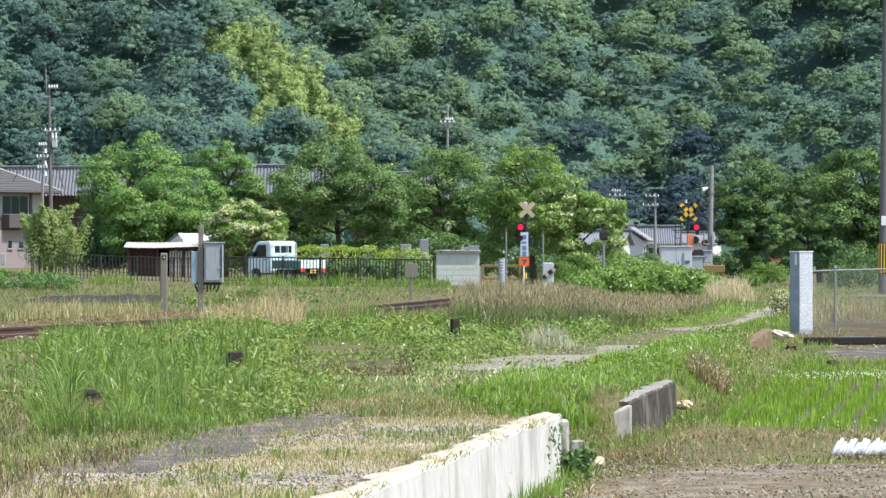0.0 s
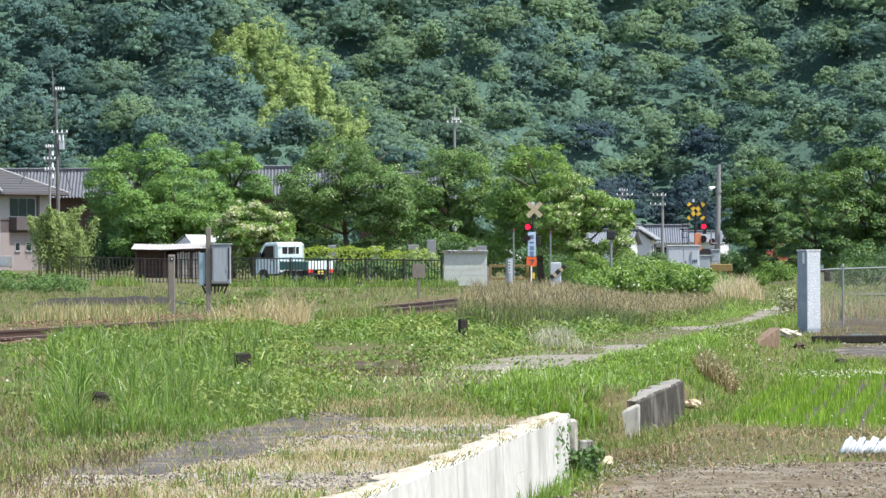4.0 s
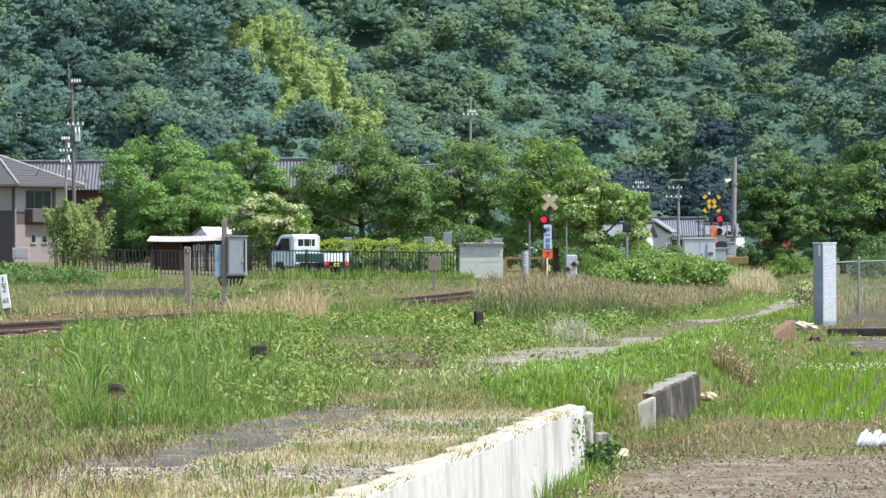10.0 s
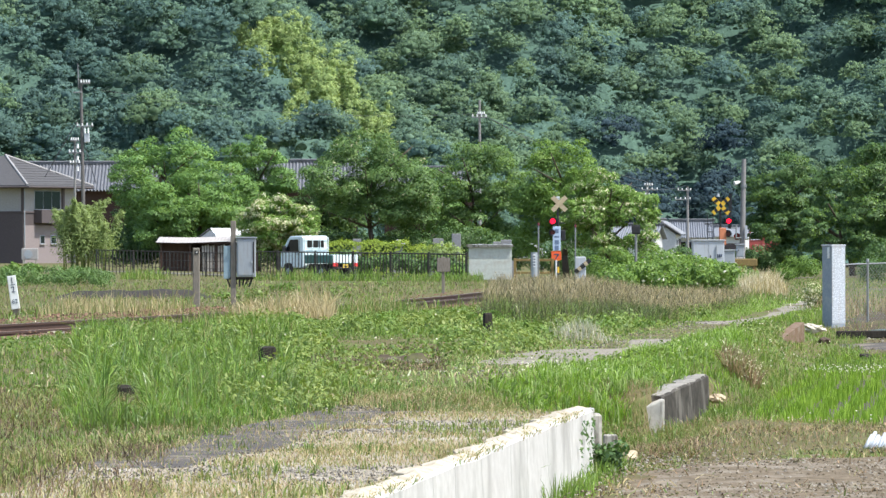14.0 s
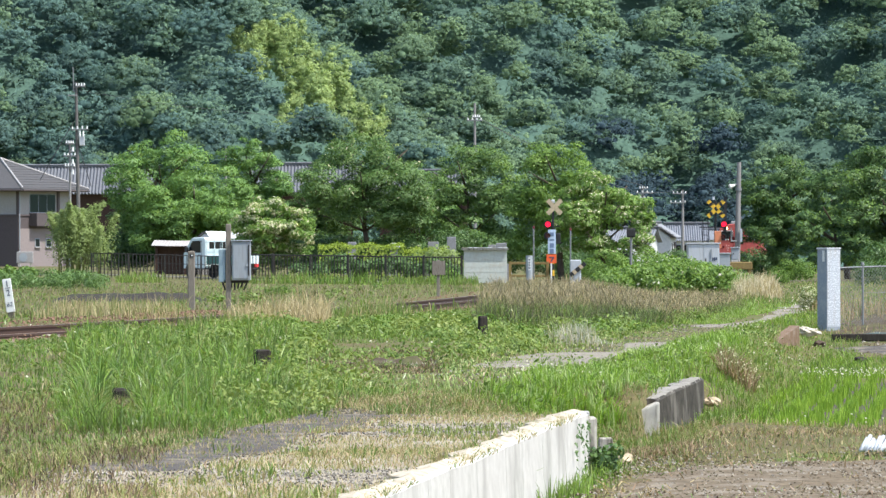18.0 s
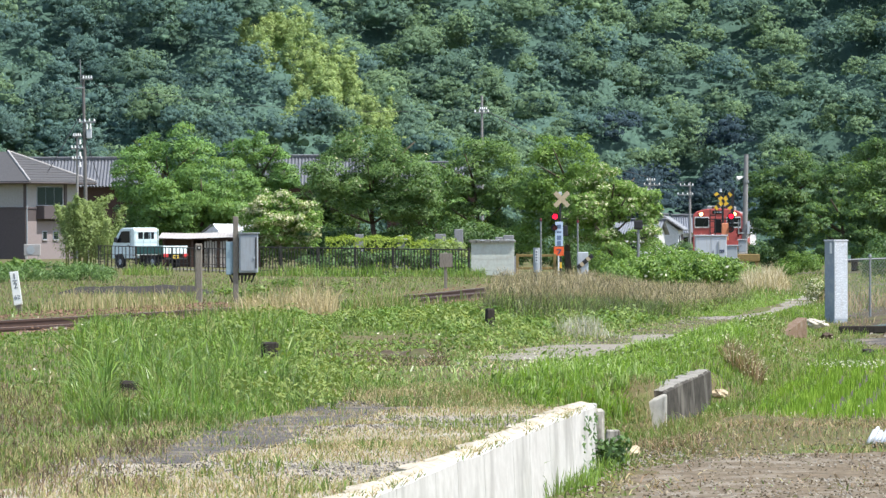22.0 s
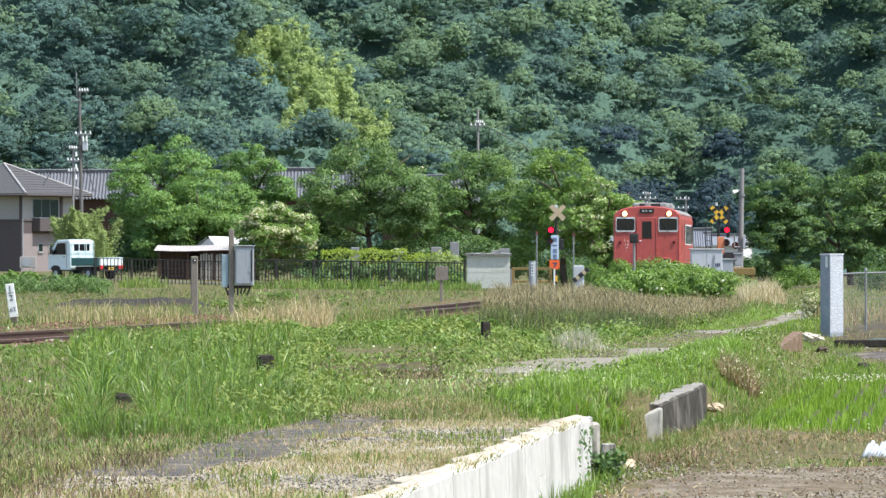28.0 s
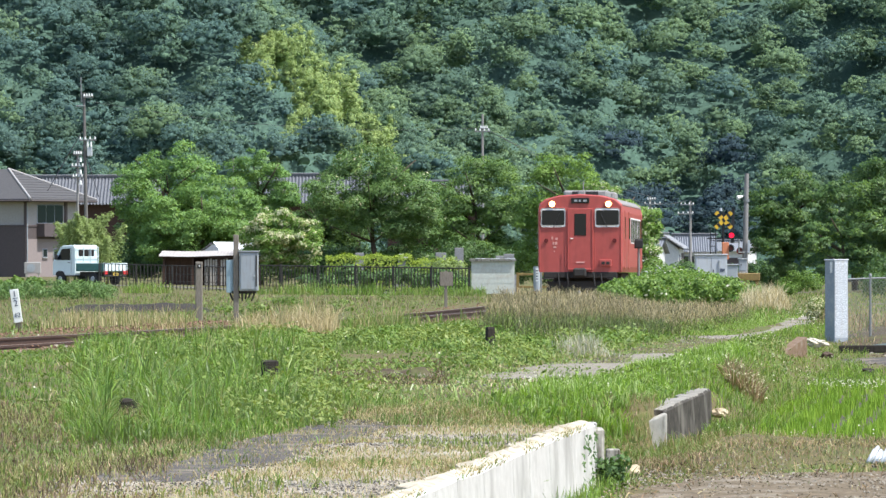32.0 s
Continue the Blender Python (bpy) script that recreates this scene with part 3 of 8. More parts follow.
def scatter_xy(n, x0, x1, y0, y1, keep=None, near=0.0):
    """Random places in a stretch of the plan; x0 and x1 may be lines over y; keep gives the chance of each place."""
    y = y0 + (y1 - y0) * rng.random(n) ** (1 + near)
    a = x0(y) if callable(x0) else np.full(n, float(x0))
    b = x1(y) if callable(x1) else np.full(n, float(x1))
    x = a + (b - a) * rng.random(n)
    if keep is not None:
        k = rng.random(n) < keep(x, y)
        x, y = x[k], y[k]
    return x, y


def grass(name, label, n, x0, x1, y0, y1, h, mats, keep=None, w=0.010, lean=0.35, near=0.0, share=None, tall=None, clump=0, capped=False):
    x, y = scatter_xy(n, x0, x1, y0, y1, keep, near)
    if clump:
        x, y = np.repeat(x, clump), np.repeat(y, clump)
        x, y = x + rng.normal(0, 0.05, len(x)), y + rng.normal(0, 0.05, len(y))
    hh = h[0] + (h[1] - h[0]) * rng.random(len(x)) ** 1.7
    hh = hh * (0.6 + 0.8 * patchy(x, y, 0.45, 77)) * (0.75 + 0.5 * patchy(x, y, 1.7, 78))
    if tall is not None:
        hh *= tall(x, y)
    if not capped:
        hh = hh * path_low(x, y)
    if capped:
        hh = verge_cap(x, y, hh)
    v, f = blades(x, y, hh, w * rng.uniform(0.7, 1.4, len(x)), lean * (0.15 + 2.1 * rng.random(len(x)) ** 1.5))
    mi = np.repeat(rng.choice(len(mats), len(x), p=share), 3)
    return tagged(new(name, np_mesh(name, v, f, mats, mi)), label, "grass", kind="stuff")


def leaf_quads(c, nrm, size, jitter=0.5, aspect=0.62):
    """Pointed leaves (rhombs) at the places c that face roughly along nrm."""
    n = len(c)
    d = nrm + rng.normal(0, jitter, (n, 3))
    d /= np.linalg.norm(d, axis=1)[:, None] + 1e-9
    r = rng.normal(0, 1, (n, 3))
    u = np.cross(d, r)
    u /= np.linalg.norm(u, axis=1)[:, None] + 1e-9
    w = np.cross(d, u)
    s = (size * rng.uniform(0.6, 1.4, n))[:, None] / 2
    fold = d * s * 0.25
    v = np.stack([c + u * s, c + w * s * aspect - fold, c - u * s, c - w * s * aspect - fold], 1).reshape(-1, 3)
    return v, np.arange(4 * n).reshape(n, 4)


def lobes_cloud(centres, radii, per, size, jitter=0.55, squash=0.85, inner=0.25, corners=4, round_off=0.6, aspect=0.62, outward=None, front=0.0):
    """Leaves over many lobes: centres (k, 3), radii (k,), per leaves each; normals lean to the lobe's own roundness."""
    k = len(centres)
    per = np.broadcast_to(per, (k,))
    which = np.repeat(np.arange(k), per)
    d = rng.normal(0, 1, (len(which), 3))
    d /= np.linalg.norm(d, axis=1)[:, None]
    d[:, 1] = np.where(rng.random(len(d)) < front, -abs(d[:, 1]), d[:, 1])
    low = d[:, 2] < -0.35
    d[low, 2] *= -0.6
    d /= np.linalg.norm(d, axis=1)[:, None]
    rad = 1 - inner * rng.random(len(which)) ** 1.5
    bumpy = 1 + 0.16 * np.sin(5 * d[:, 0] + which) * np.cos(4 * d[:, 1] + 1.7 * which)
    c = centres[which] + d * (radii[which] * rad * bumpy)[:, None] * np.array([1, 1, squash])
    v, f = leaf_quads(c, d * np.array([1, 1, 1.2]) + np.array([0, 0, 0.25]), size, jitter, aspect)
    v4 = v.reshape(-1, 4, 3)
    own = np.cross(v4[:, 1] - v4[:, 0], v4[:, 2] - v4[:, 0])
    own /= np.linalg.norm(own, axis=1)[:, None] + 1e-9
    nv = d * round_off + own * (1 - round_off) + np.array([0, 0, 0.1])
    if outward is not None:
        nv = nv + outward[which] * 0.45
    nv /= np.linalg.norm(nv, axis=1)[:, None] + 1e-9
    if corners == 3:
        v = v4[:, :3].reshape(-1, 3)
        f = np.arange(len(v)).reshape(-1, 3)
    return v, f, which, np.repeat(nv, corners, axis=0)


def domes(centres, radii, squash=0.85):
    """Uneven leafy domes, the solid bodies of tree-crown lobes: 19 points and 30 triangles each."""
    k = len(centres)
    el = np.radians([-32, 12, 52])
    d = [(math.cos(e) * math.cos(j * math.tau / 6 + i * 0.52), math.cos(e) * math.sin(j * math.tau / 6 + i * 0.52), math.sin(e)) for i, e in enumerate(el) for j in range(6)] + [(0, 0, 1)]
    d = np.array(d)
    f = []
    for i in range(2):
        for j in range(6):
            a, b, c, e = i * 6 + j, i * 6 + (j + 1) % 6, i * 6 + 6 + j, i * 6 + 6 + (j + 1) % 6
            f += [(a, b, c), (b, e, c)]
    f += [(12 + j, 12 + (j + 1) % 6, 18) for j in range(6)]
    turn = rng.uniform(0, math.tau, k)
    ca, sa = np.cos(turn)[:, None], np.sin(turn)[:, None]
    dd = np.stack([d[None, :, 0] * ca - d[None, :, 1] * sa, d[None, :, 0] * sa + d[None, :, 1] * ca, np.broadcast_to(d[None, :, 2], (k, 19))], -1)
    rad = radii[:, None, None] * rng.uniform(0.78, 1.15, (k, 19, 1))
    v = centres[:, None] + dd * rad * np.array([1, 1, squash])
    nv = dd + rng.normal(0, 0.22, dd.shape)
    nv /= np.linalg.norm(nv, axis=2)[..., None]
    return v.reshape(-1, 3), (np.arange(k)[:, None, None] * 19 + np.array(f)[None]).reshape(-1, 3), np.repeat(np.arange(k), 30), nv.reshape(-1, 3)


def plume_cloud(bx, by, bz, height, spread, per, size):
    """Leaves on arching bamboo stems: dense drooping plumes towards each tip."""
    k = len(bx)
    which = np.repeat(np.arange(k), per)
    t = 0.25 + 0.75 * rng.random(len(which)) ** 0.7
    a = rng.uniform(0, 6.28, k)
    arch = height * rng.uniform(0.12, 0.38, k)
    px = bx[which] + np.cos(a)[which] * arch[which] * t ** 2.4
    py = by[which] + np.sin(a)[which] * arch[which] * t ** 2.4
    pz = bz[which] + height[which] * (t - 0.10 * t ** 5)
    r = spread * (0.18 + 1.1 * (1 - t))
    o = rng.normal(0, 0.6, (len(which), 3)) * r[:, None]
    c = np.stack([px, py, pz], -1) + o
    d = o / (np.linalg.norm(o, axis=1)[:, None] + 1e-6) + np.array([0, -0.25, 0.8])
    d /= np.linalg.norm(d, axis=1)[:, None]
    v, f = leaf_quads(c, d, size, 0.4, 0.34)
    return v, f, np.repeat(d, 4, axis=0)


def tree(name, label, x, y, width, height, leaf, leaves=9000, size=0.19, trunk=0.18, lobes=46, seed=0, low=0.16, blossom=None, blossom_share=0.0, depth=None, group=""):
    r = np.random.default_rng(seed)
    leaves, lobes, size = int(leaves * 4.1), int(lobes * 2.2), size * 0.79
    z0 = float(ground_z(x, y))
    root = thing(name, label, "tree", pose(x, y, z0), group)
    bm = bmesh.new()
    top = height * 0.62
    p = Vector((0, 0, -0.15))
    for i in range(4):
        q = Vector((r.normal(0, 0.08) * height * 0.2, r.normal(0, 0.08) * height * 0.2, top * (i + 1) / 4))
        tube(p, q, trunk * (1 - i * 0.19), trunk * (1 - (i + 1) * 0.19), 8, bm)
        if i >= 1:
            for _ in range(3):
                a = r.uniform(0, 6.28)
                e = q + Vector((math.cos(a) * width * 0.3, math.sin(a) * width * 0.3, height * r.uniform(0.08, 0.25)))
                tube(q, e, trunk * 0.36, trunk * 0.12, 6, bm)
        p = q
    part("trunk", bm, M_BARK, root, smooth=True)
    dep = depth or width * 0.8
    # the crown: several overlapping masses, each with its own clumps and shady gaps between them
    masses = [(r.uniform(-0.1, 0.1), r.uniform(-0.1, 0.1), 0.80, 0.25), (-0.30, r.uniform(-0.3, 0.1), r.uniform(0.45, 0.62), 0.23), (0.30, r.uniform(-0.3, 0.1), r.uniform(0.42, 0.60), 0.23)]
    masses += [(-0.2, r.uniform(-0.2, 0.2), r.uniform(0.62, 0.76), 0.21), (0.2, r.uniform(-0.2, 0.2), r.uniform(0.62, 0.76), 0.21)]
    masses += [(r.uniform(-0.36, 0.36), r.uniform(-0.4, 0.25), r.uniform(low + 0.12, 0.62), r.uniform(0.18, 0.28)) for _ in range(10)]
    c, rad, out = [], [], []
    for i, (a, b, h, m) in enumerate(masses):
        for _ in range(max(6, int(1.7 * lobes / len(masses)))):
            e = Vector((r.normal(), r.normal(), abs(r.normal()) * 1.2 - 0.45)).normalized() * (r.random() ** 0.35)
            sz = r.uniform(0.05, 0.11) * (width + height) / 2
            p = Vector((a * width, b * dep, h * height)) + Vector((e.x * m * width, e.y * m * dep, e.z * m * height * 0.8))
            c.append(p), rad.append(sz), out.append(e)
    c, rad, out = np.array(c), np.array(rad), np.array(out)
    c[:, 2] = np.clip(c[:, 2], height * low + rad * 0.7, height - rad * 0.7)
    c[:, 0] = np.clip(c[:, 0], -width / 2 + rad * 0.8, width / 2 - rad * 0.8)
    lobes = len(c)
    v, f, which, nv = lobes_cloud(c, rad, np.maximum(20, (leaves * rad ** 2 / (rad ** 2).sum()).astype(int)), size, jitter=0.55, squash=0.7, inner=0.45, corners=3, round_off=0.35, aspect=0.7, outward=out)
    mats, mi = [leaf, L_SUNNY], (rng.random(len(f)) < (r.random(lobes) ** 3 * 0.5)[which]).astype(int)
    if blossom is not None:
        mats = [leaf, blossom]
        chance = np.where(r.random(lobes)[which] < 0.55, blossom_share * 1.6, blossom_share * 0.2)
        mi = (rng.random(len(f)) < chance).astype(int)
    crown = new("crown", np_mesh("crown", v, f, mats, mi, normals=nv))
    crown.parent = root
    return root


def bush(name, label, x, y, width, depth, height, leaf, leaves=2500, size=0.16, lobes=16, seed=0, blossom=None, blossom_share=0.0, category="bush", corners=4):
    r = np.random.default_rng(seed)
    z0 = float(ground_z(x, y))
    c = np.stack([r.uniform(-0.42, 0.42, lobes) * width, r.uniform(-0.42, 0.42, lobes) * depth, np.zeros(lobes)], 1)
    fall = 1 - 0.55 * (c[:, 0] / width * 2) ** 2
    rad = r.uniform(0.24, 0.42, lobes) * height
    c[:, 2] = np.maximum(0.1 * height, r.uniform(0.15, 0.72, lobes) * height * fall)
    v, f, which, nv = lobes_cloud(c, rad, max(20, leaves // lobes), size, round_off=0.4, corners=corners, aspect=0.62 if corners == 4 else 0.8)
    v[:, 2] = np.maximum(v[:, 2], -0.02)
    mats, mi = [leaf], None
    if blossom is not None:
        mats, mi = [leaf, blossom], (rng.random(len(f)) < blossom_share).astype(int)
    ob = tagged(new(name, np_mesh(name, v, f, mats, mi, normals=nv)), label, category)
    ob.location = (x, y, z0)
    return ob


def hedge(label, x, y, width, depth, height, leaf, leaves, size=0.10):
    """A clipped hedge: leaves over the faces of a long soft-edged block."""
    z0 = float(ground_z(x, y))
    u = rng.uniform(-1, 1, (leaves, 3))
    side = rng.choice(3, leaves, p=[0.08, 0.47, 0.45])
    sign = np.where(rng.random(leaves) < 0.8, 1.0, -1.0)
    for ax in range(3):
        on = side == ax
        u[on, ax] = (sign[on] if ax == 2 else -sign[on]) if ax else np.where(rng.random(on.sum()) < 0.5, -1, 1)
    d = np.zeros((leaves, 3))
    d[np.arange(leaves), side] = u[np.arange(leaves), side]
    wave = 0.06 * np.sin(u[:, 0] * 9) + rng.normal(0, 0.05, leaves)
    c = np.stack([u[:, 0] * width / 2, u[:, 1] * depth / 2, (u[:, 2] + 1) / 2 * height], -1) + d * wave[:, None]
    c[:, 2] = np.maximum(c[:, 2], 0.05)
    v, f = leaf_quads(c, d, size, 0.5)
    ob = tagged(new("hedge", np_mesh("hedge", v, f, [leaf], normals=np.repeat(d * 0.7 + np.array([0, -0.1, 0.5]), 4, axis=0))), label, "hedge")
    ob.location = (x, y, z0)
    return ob


def bamboo_clump(label, x, y, width, height, leaf, stems=26, per=330, size=0.20):
    root = thing("bamboo_clump", label, "bamboo", pose(x, y, float(ground_z(x, y))))
    bx, by = rng.uniform(-0.42, 0.42, stems) * width, rng.uniform(-0.35, 0.35, stems) * width
    hh = height * rng.uniform(0.55, 1.0, stems)
    for i in range(stems):
        part("stem", tube((bx[i], by[i], -0.1), (bx[i] * 1.05, by[i], hh[i] * 0.6), 0.03, 0.018, 6), M_BAMBOOSTEM, root, smooth=True)
    v, f, nv = plume_cloud(bx, by, np.zeros(stems), hh, width * 0.2, per, size)
    v[:, 2] = np.maximum(v[:, 2], 0.0)
    crown = new("leaves", np_mesh("leaves", v, f, [leaf], normals=nv))
    crown.parent = root
    return root


# ---- wooded hill ----
def hill_z(x, y):
    back = np.maximum(0, y - 802 - 16 * smooth(x, 4, 26) + 14 * smooth(x, 28, 60) - 9 * (patchy(x, 0 * x, 21, 4) - 0.5))
    back = np.minimum(0.62 * back, 62 + 0.32 * (back - 100)) + 5 * (patchy(x, y, 30, 8) - 0.5) * smooth(back, 5, 40)
    # a spur of the hill that runs down towards the village
    crest = np.clip(10.5 + 0.86 * (-9 - x), 0, 58) + 2.5 * (patchy(x, 0 * x + 7, 9, 12) - 0.5)
    spur = np.minimum(0.66 * np.maximum(0, y - 744 - 8 * (patchy(x, 0 * x, 17, 14) - 0.5)), np.maximum(crest, 0))
    return np.maximum(back, spur)


def hill():
    ys = np.concatenate([np.arange(650, 1000, 7.0), np.arange(1000, 1500, 40.0)])
    xs = np.concatenate([np.arange(-700, -120, 40.0), np.arange(-120, 121, 6.0), np.arange(140, 701, 40.0)])
    yy, xx = np.meshgrid(ys, xs, indexing="ij")
    zz = hill_z(xx, yy)
    zz = np.where(yy > 1400, 40, zz) - 0.6
    n = len(xs)
    i = (np.arange(len(ys) - 1)[:, None] * n + np.arange(n - 1)[None]).ravel()
    f = np.stack([i, i + 1, i + n + 1, i + n], -1)
    tagged(new("hill", np_mesh("hill", np.stack([xx, yy, zz], -1).reshape(-1, 3), f, [M_UNDERWOOD], smooth=True)), "steep wooded hillside behind the village", "hill", kind="structure")
    # crowns on a jittered grid, fine on the near face, coarse round about
    gx, gy = np.meshgrid(np.arange(-150, 151, 4.3), np.arange(700, 1000, 4.1))
    gx, gy = (gx + rng.uniform(-1.9, 1.9, gx.shape)).ravel(), (gy + rng.uniform(-2.1, 2.1, gy.shape)).ravel()
    gz = hill_z(gx, gy)
    t_b = np.clip((-25.5 - gx) / -11.0, 0, 1)
    bam = (abs(gz - (23.0 - 12.0 * t_b)) < 3.4 + 4.0 * patchy(gx, gy, 7, 6)) & (gx > -27.5) & (gx < -10.5) & (gy < 800)
    crest_y = 744 + np.clip(10.5 + 0.86 * (-9 - gx), 0, 58) / 0.66
    hidden = (gx < -6) & (gx > -80) & (gy > crest_y + 9) & (gy < 797)
    face = (gx > -67) & (gx < 62) & (gz < 37)
    on = (gz > 0.3) & (gz < 60) & ~hidden & (face | (rng.random(len(gx)) < 0.22))
    vs, fs, ms, ns, base = [], [], [], [], 0

    def add(v, f, m, nv):
        nonlocal base
        vs.append(v), fs.append(f + base), ms.append(m), ns.append(nv)
        base += len(v)

    for fine in (True, False):
        pick = on & (face == fine) & ~(bam & fine & (rng.random(len(gx)) < 0.9))
        x, y, z = gx[pick], gy[pick], gz[pick]
        k = len(x)
        rad = rng.uniform(2.4, 4.6, k) * (0.8 + 0.4 * patchy(x, y, 14, 5)) * (1.0 if fine else 1.9)
        tallness = rng.uniform(1.8, 7.5, k)
        spur = (x < -8) & (y < 800)
        # cloud shade on the spur and sun on the back slope, painted by tone choice
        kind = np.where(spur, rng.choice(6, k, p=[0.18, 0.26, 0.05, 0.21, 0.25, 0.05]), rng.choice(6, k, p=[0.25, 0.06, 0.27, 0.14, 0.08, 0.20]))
        # crowns in the recess take the colour that imitates shade and haze
        shaded_hollow = (abs(x - 27) < 9.0 + 3 * (patchy(x, y, 6, 26) - 0.5)) & (z < 9.0 + 5 * (patchy(x, y, 5, 27) - 0.5))
        kind = np.where(shaded_hollow & fine, 7, kind)
        lob = 12 if fine else 4
        d = rng.normal(0, 1, (k, lob, 3))
        d /= np.linalg.norm(d, axis=2)[..., None]
        d[..., 2] = np.abs(d[..., 2]) * 1.15 - 0.4
        d[..., 1] -= 0.15
        d[:, 0] = (0, 0, 0.0)
        c = np.stack([x, y, z + tallness], -1)[:, None] + d * (rad[:, None, None] * rng.uniform(0.5, 0.85, (k, lob, 1)))
        lr = (rad[:, None] * rng.uniform(0.28, 0.48, (k, lob)) * np.where(np.arange(lob) == 0, 1.5, 1.0)[None]).ravel()
        c = c.reshape(-1, 3)
        v, f, which, nv = domes(c, lr * (0.42 if fine else 1.0), 0.75)
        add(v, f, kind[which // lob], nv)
        if fine:
            # sprays of leaves over each mass
            sub = 9
            e = rng.normal(0, 1, (len(c), sub, 3))
            e[..., 2] = np.abs(e[..., 2]) * 1.2 - 0.35 * np.linalg.norm(e, axis=2)
            e[..., 1] = np.where(rng.random(e.shape[:2]) < 0.9, -abs(e[..., 1]), e[..., 1])
            e /= np.linalg.norm(e, axis=2)[..., None]
            sc = (c[:, None] + e * lr[:, None, None] * np.array([0.95, 0.95, 0.78])).reshape(-1, 3)
            sr = np.repeat(lr, sub) * rng.uniform(0.18, 0.42, len(sc))
            v, f, which, nv = lobes_cloud(sc, sr, np.maximum(9, (sr ** 2 * 47).astype(int)), 0.385, jitter=0.5, squash=0.66, inner=0.4, corners=3, round_off=0.4, aspect=0.9, outward=(e + 1.1 * d.reshape(-1, 1, 3)).reshape(-1, 3), front=0.95)
            add(v, f, kind[which // (lob * sub)], nv)
    # bamboo: arching culms that carry soft drooping plumes
    x, y, z = (np.repeat(a[on & bam & face], 6) for a in (gx, gy, gz))
    x, y = x + rng.normal(0, 1.5, len(x)), y + rng.normal(0, 1.5, len(y))
    k, a = len(x), rng.uniform(0, 6.28, len(x))
    hh, arch = rng.uniform(4.5, 8.0, k), rng.uniform(0.6, 2.0, k)
    t = np.array([0.34, 0.5, 0.65, 0.78, 0.90, 1.0])
    c = np.stack([x[:, None] + (np.cos(a) * arch)[:, None] * t ** 2.5, y[:, None] + (np.sin(a) * arch)[:, None] * t ** 2.5, z[:, None] + hh[:, None] * (t - 0.12 * t ** 5)], -1)
    c = (c + rng.normal(0, 0.22, c.shape)).reshape(-1, 3)
    lr = (np.array([1.15, 1.2, 1.05, 0.85, 0.6, 0.36])[None] * rng.uniform(0.6, 1.05, (k, 6))).ravel()
    v, f, which, nv = domes(c, lr * 0.5, 1.1)
    add(v, f, np.full(len(f), 6), nv)
    v, f, which, nv = lobes_cloud(c, lr, np.maximum(9, (lr ** 2 * 85).astype(int)), 0.44, jitter=0.6, squash=1.0, inner=0.55, corners=3, round_off=0.4, aspect=0.5, front=0.7)
    add(v, f, np.full(len(f), 6), nv)
    # low growth that closes the floor of the woods; its dark tones paint gap shade
    ux, uy = rng.uniform(-68, 68, 60000), rng.uniform(730, 870, 60000)
    uz = hill_z(ux, uy)
    keep_u = (uz > 0.2) & (uz < 44)
    m = int(keep_u.sum())
    uv, _ = leaf_quads(np.stack([ux, uy, uz + rng.uniform(0, 0.9, len(ux))], -1)[keep_u], np.tile([[0.1, -0.4, 0.8]], (m, 1)), 0.55, 0.6)
    uv = uv.reshape(-1, 4, 3)[:, :3].reshape(-1, 3)
    add(uv, np.arange(len(uv)).reshape(-1, 3), rng.choice([1, 4], m), np.tile([[0.1, -0.35, 0.93]], (len(uv), 1)))
    tagged(new("woods", np_mesh("woods", np.concatenate(vs), np.concatenate(fs), L_HAZY_FOREST + [L_BAMBOO, L_SHADED_HOLLOW], np.concatenate(ms), normals=np.concatenate(ns))), "dense mixed green woods with yellow-green bamboo", "woods", kind="stuff")


hill()

# ---- trees behind the railway ----
tree("tree", "dark green broadleaf tree behind the shed", -15.2, 307, 5.6, 7.1, L_TREE_A, 10000, seed=1, lobes=60, low=0.04)
tree("tree", "fresh green spreading tree behind the shed", -13.4, 304, 6.4, 5.5, L_TREE_F, 11000, seed=21, lobes=60, low=0.04)
tree("tree", "broadleaf tree beside the tiled roof", -10.9, 312, 3.9, 7.3, L_TREE_A, 7000, seed=2, low=0.04)
tree("tree", "large olive-green tree above the graveyard", -5.2, 304, 6.8, 7.2, L_TREE_C, 11000, seed=3, lobes=60, low=0.04, blossom=L_CREAM, blossom_share=0.015)
tree("tree", "spreading olive-green tree above the graveyard", -0.1, 310, 5.8, 6.7, L_TREE_C, 10000, seed=4, lobes=60, low=0.04)
tree("tree", "fresh green tree behind the crossing", 4.4, 300, 5.4, 7.1, L_TREE_D, 9000, seed=5, lobes=50, low=0.04)
tree("tree", "fresh green tree with withered pale blossom beside the crossing", 6.1, 283, 4.5, 5.2, L_TREE_D, 8000, seed=6, blossom=L_CREAM, blossom_share=0.11, low=0.02)
tree("tree", "low shady tree under the tiled roof", -7.8, 314, 4.6, 4.7, L_TREE_C, 6000, seed=31, low=0.0)
tree("tree", "leafy tree filling the gap above the graves", -2.6, 316, 5.2, 5.6, L_TREE_A, 7000, seed=32, low=0.0)
tree("flowering_shrub", "tall shrub covered with cream blossom", -9.3, 294, 3.9, 4.2, L_TREE_D, 5500, seed=7, blossom=L_CREAM, blossom_share=0.30, low=0.05, trunk=0.1)
tree("tree", "deep green tree beside the far signal", 15.3, 304, 4.6, 6.2, L_TREE_E, 9000, seed=8, low=0.03)
tree("tree", "deep green tree in a dark thicket", 18.2, 300, 4.6, 5.8, L_TREE_E, 9000, seed=9, low=0.03)
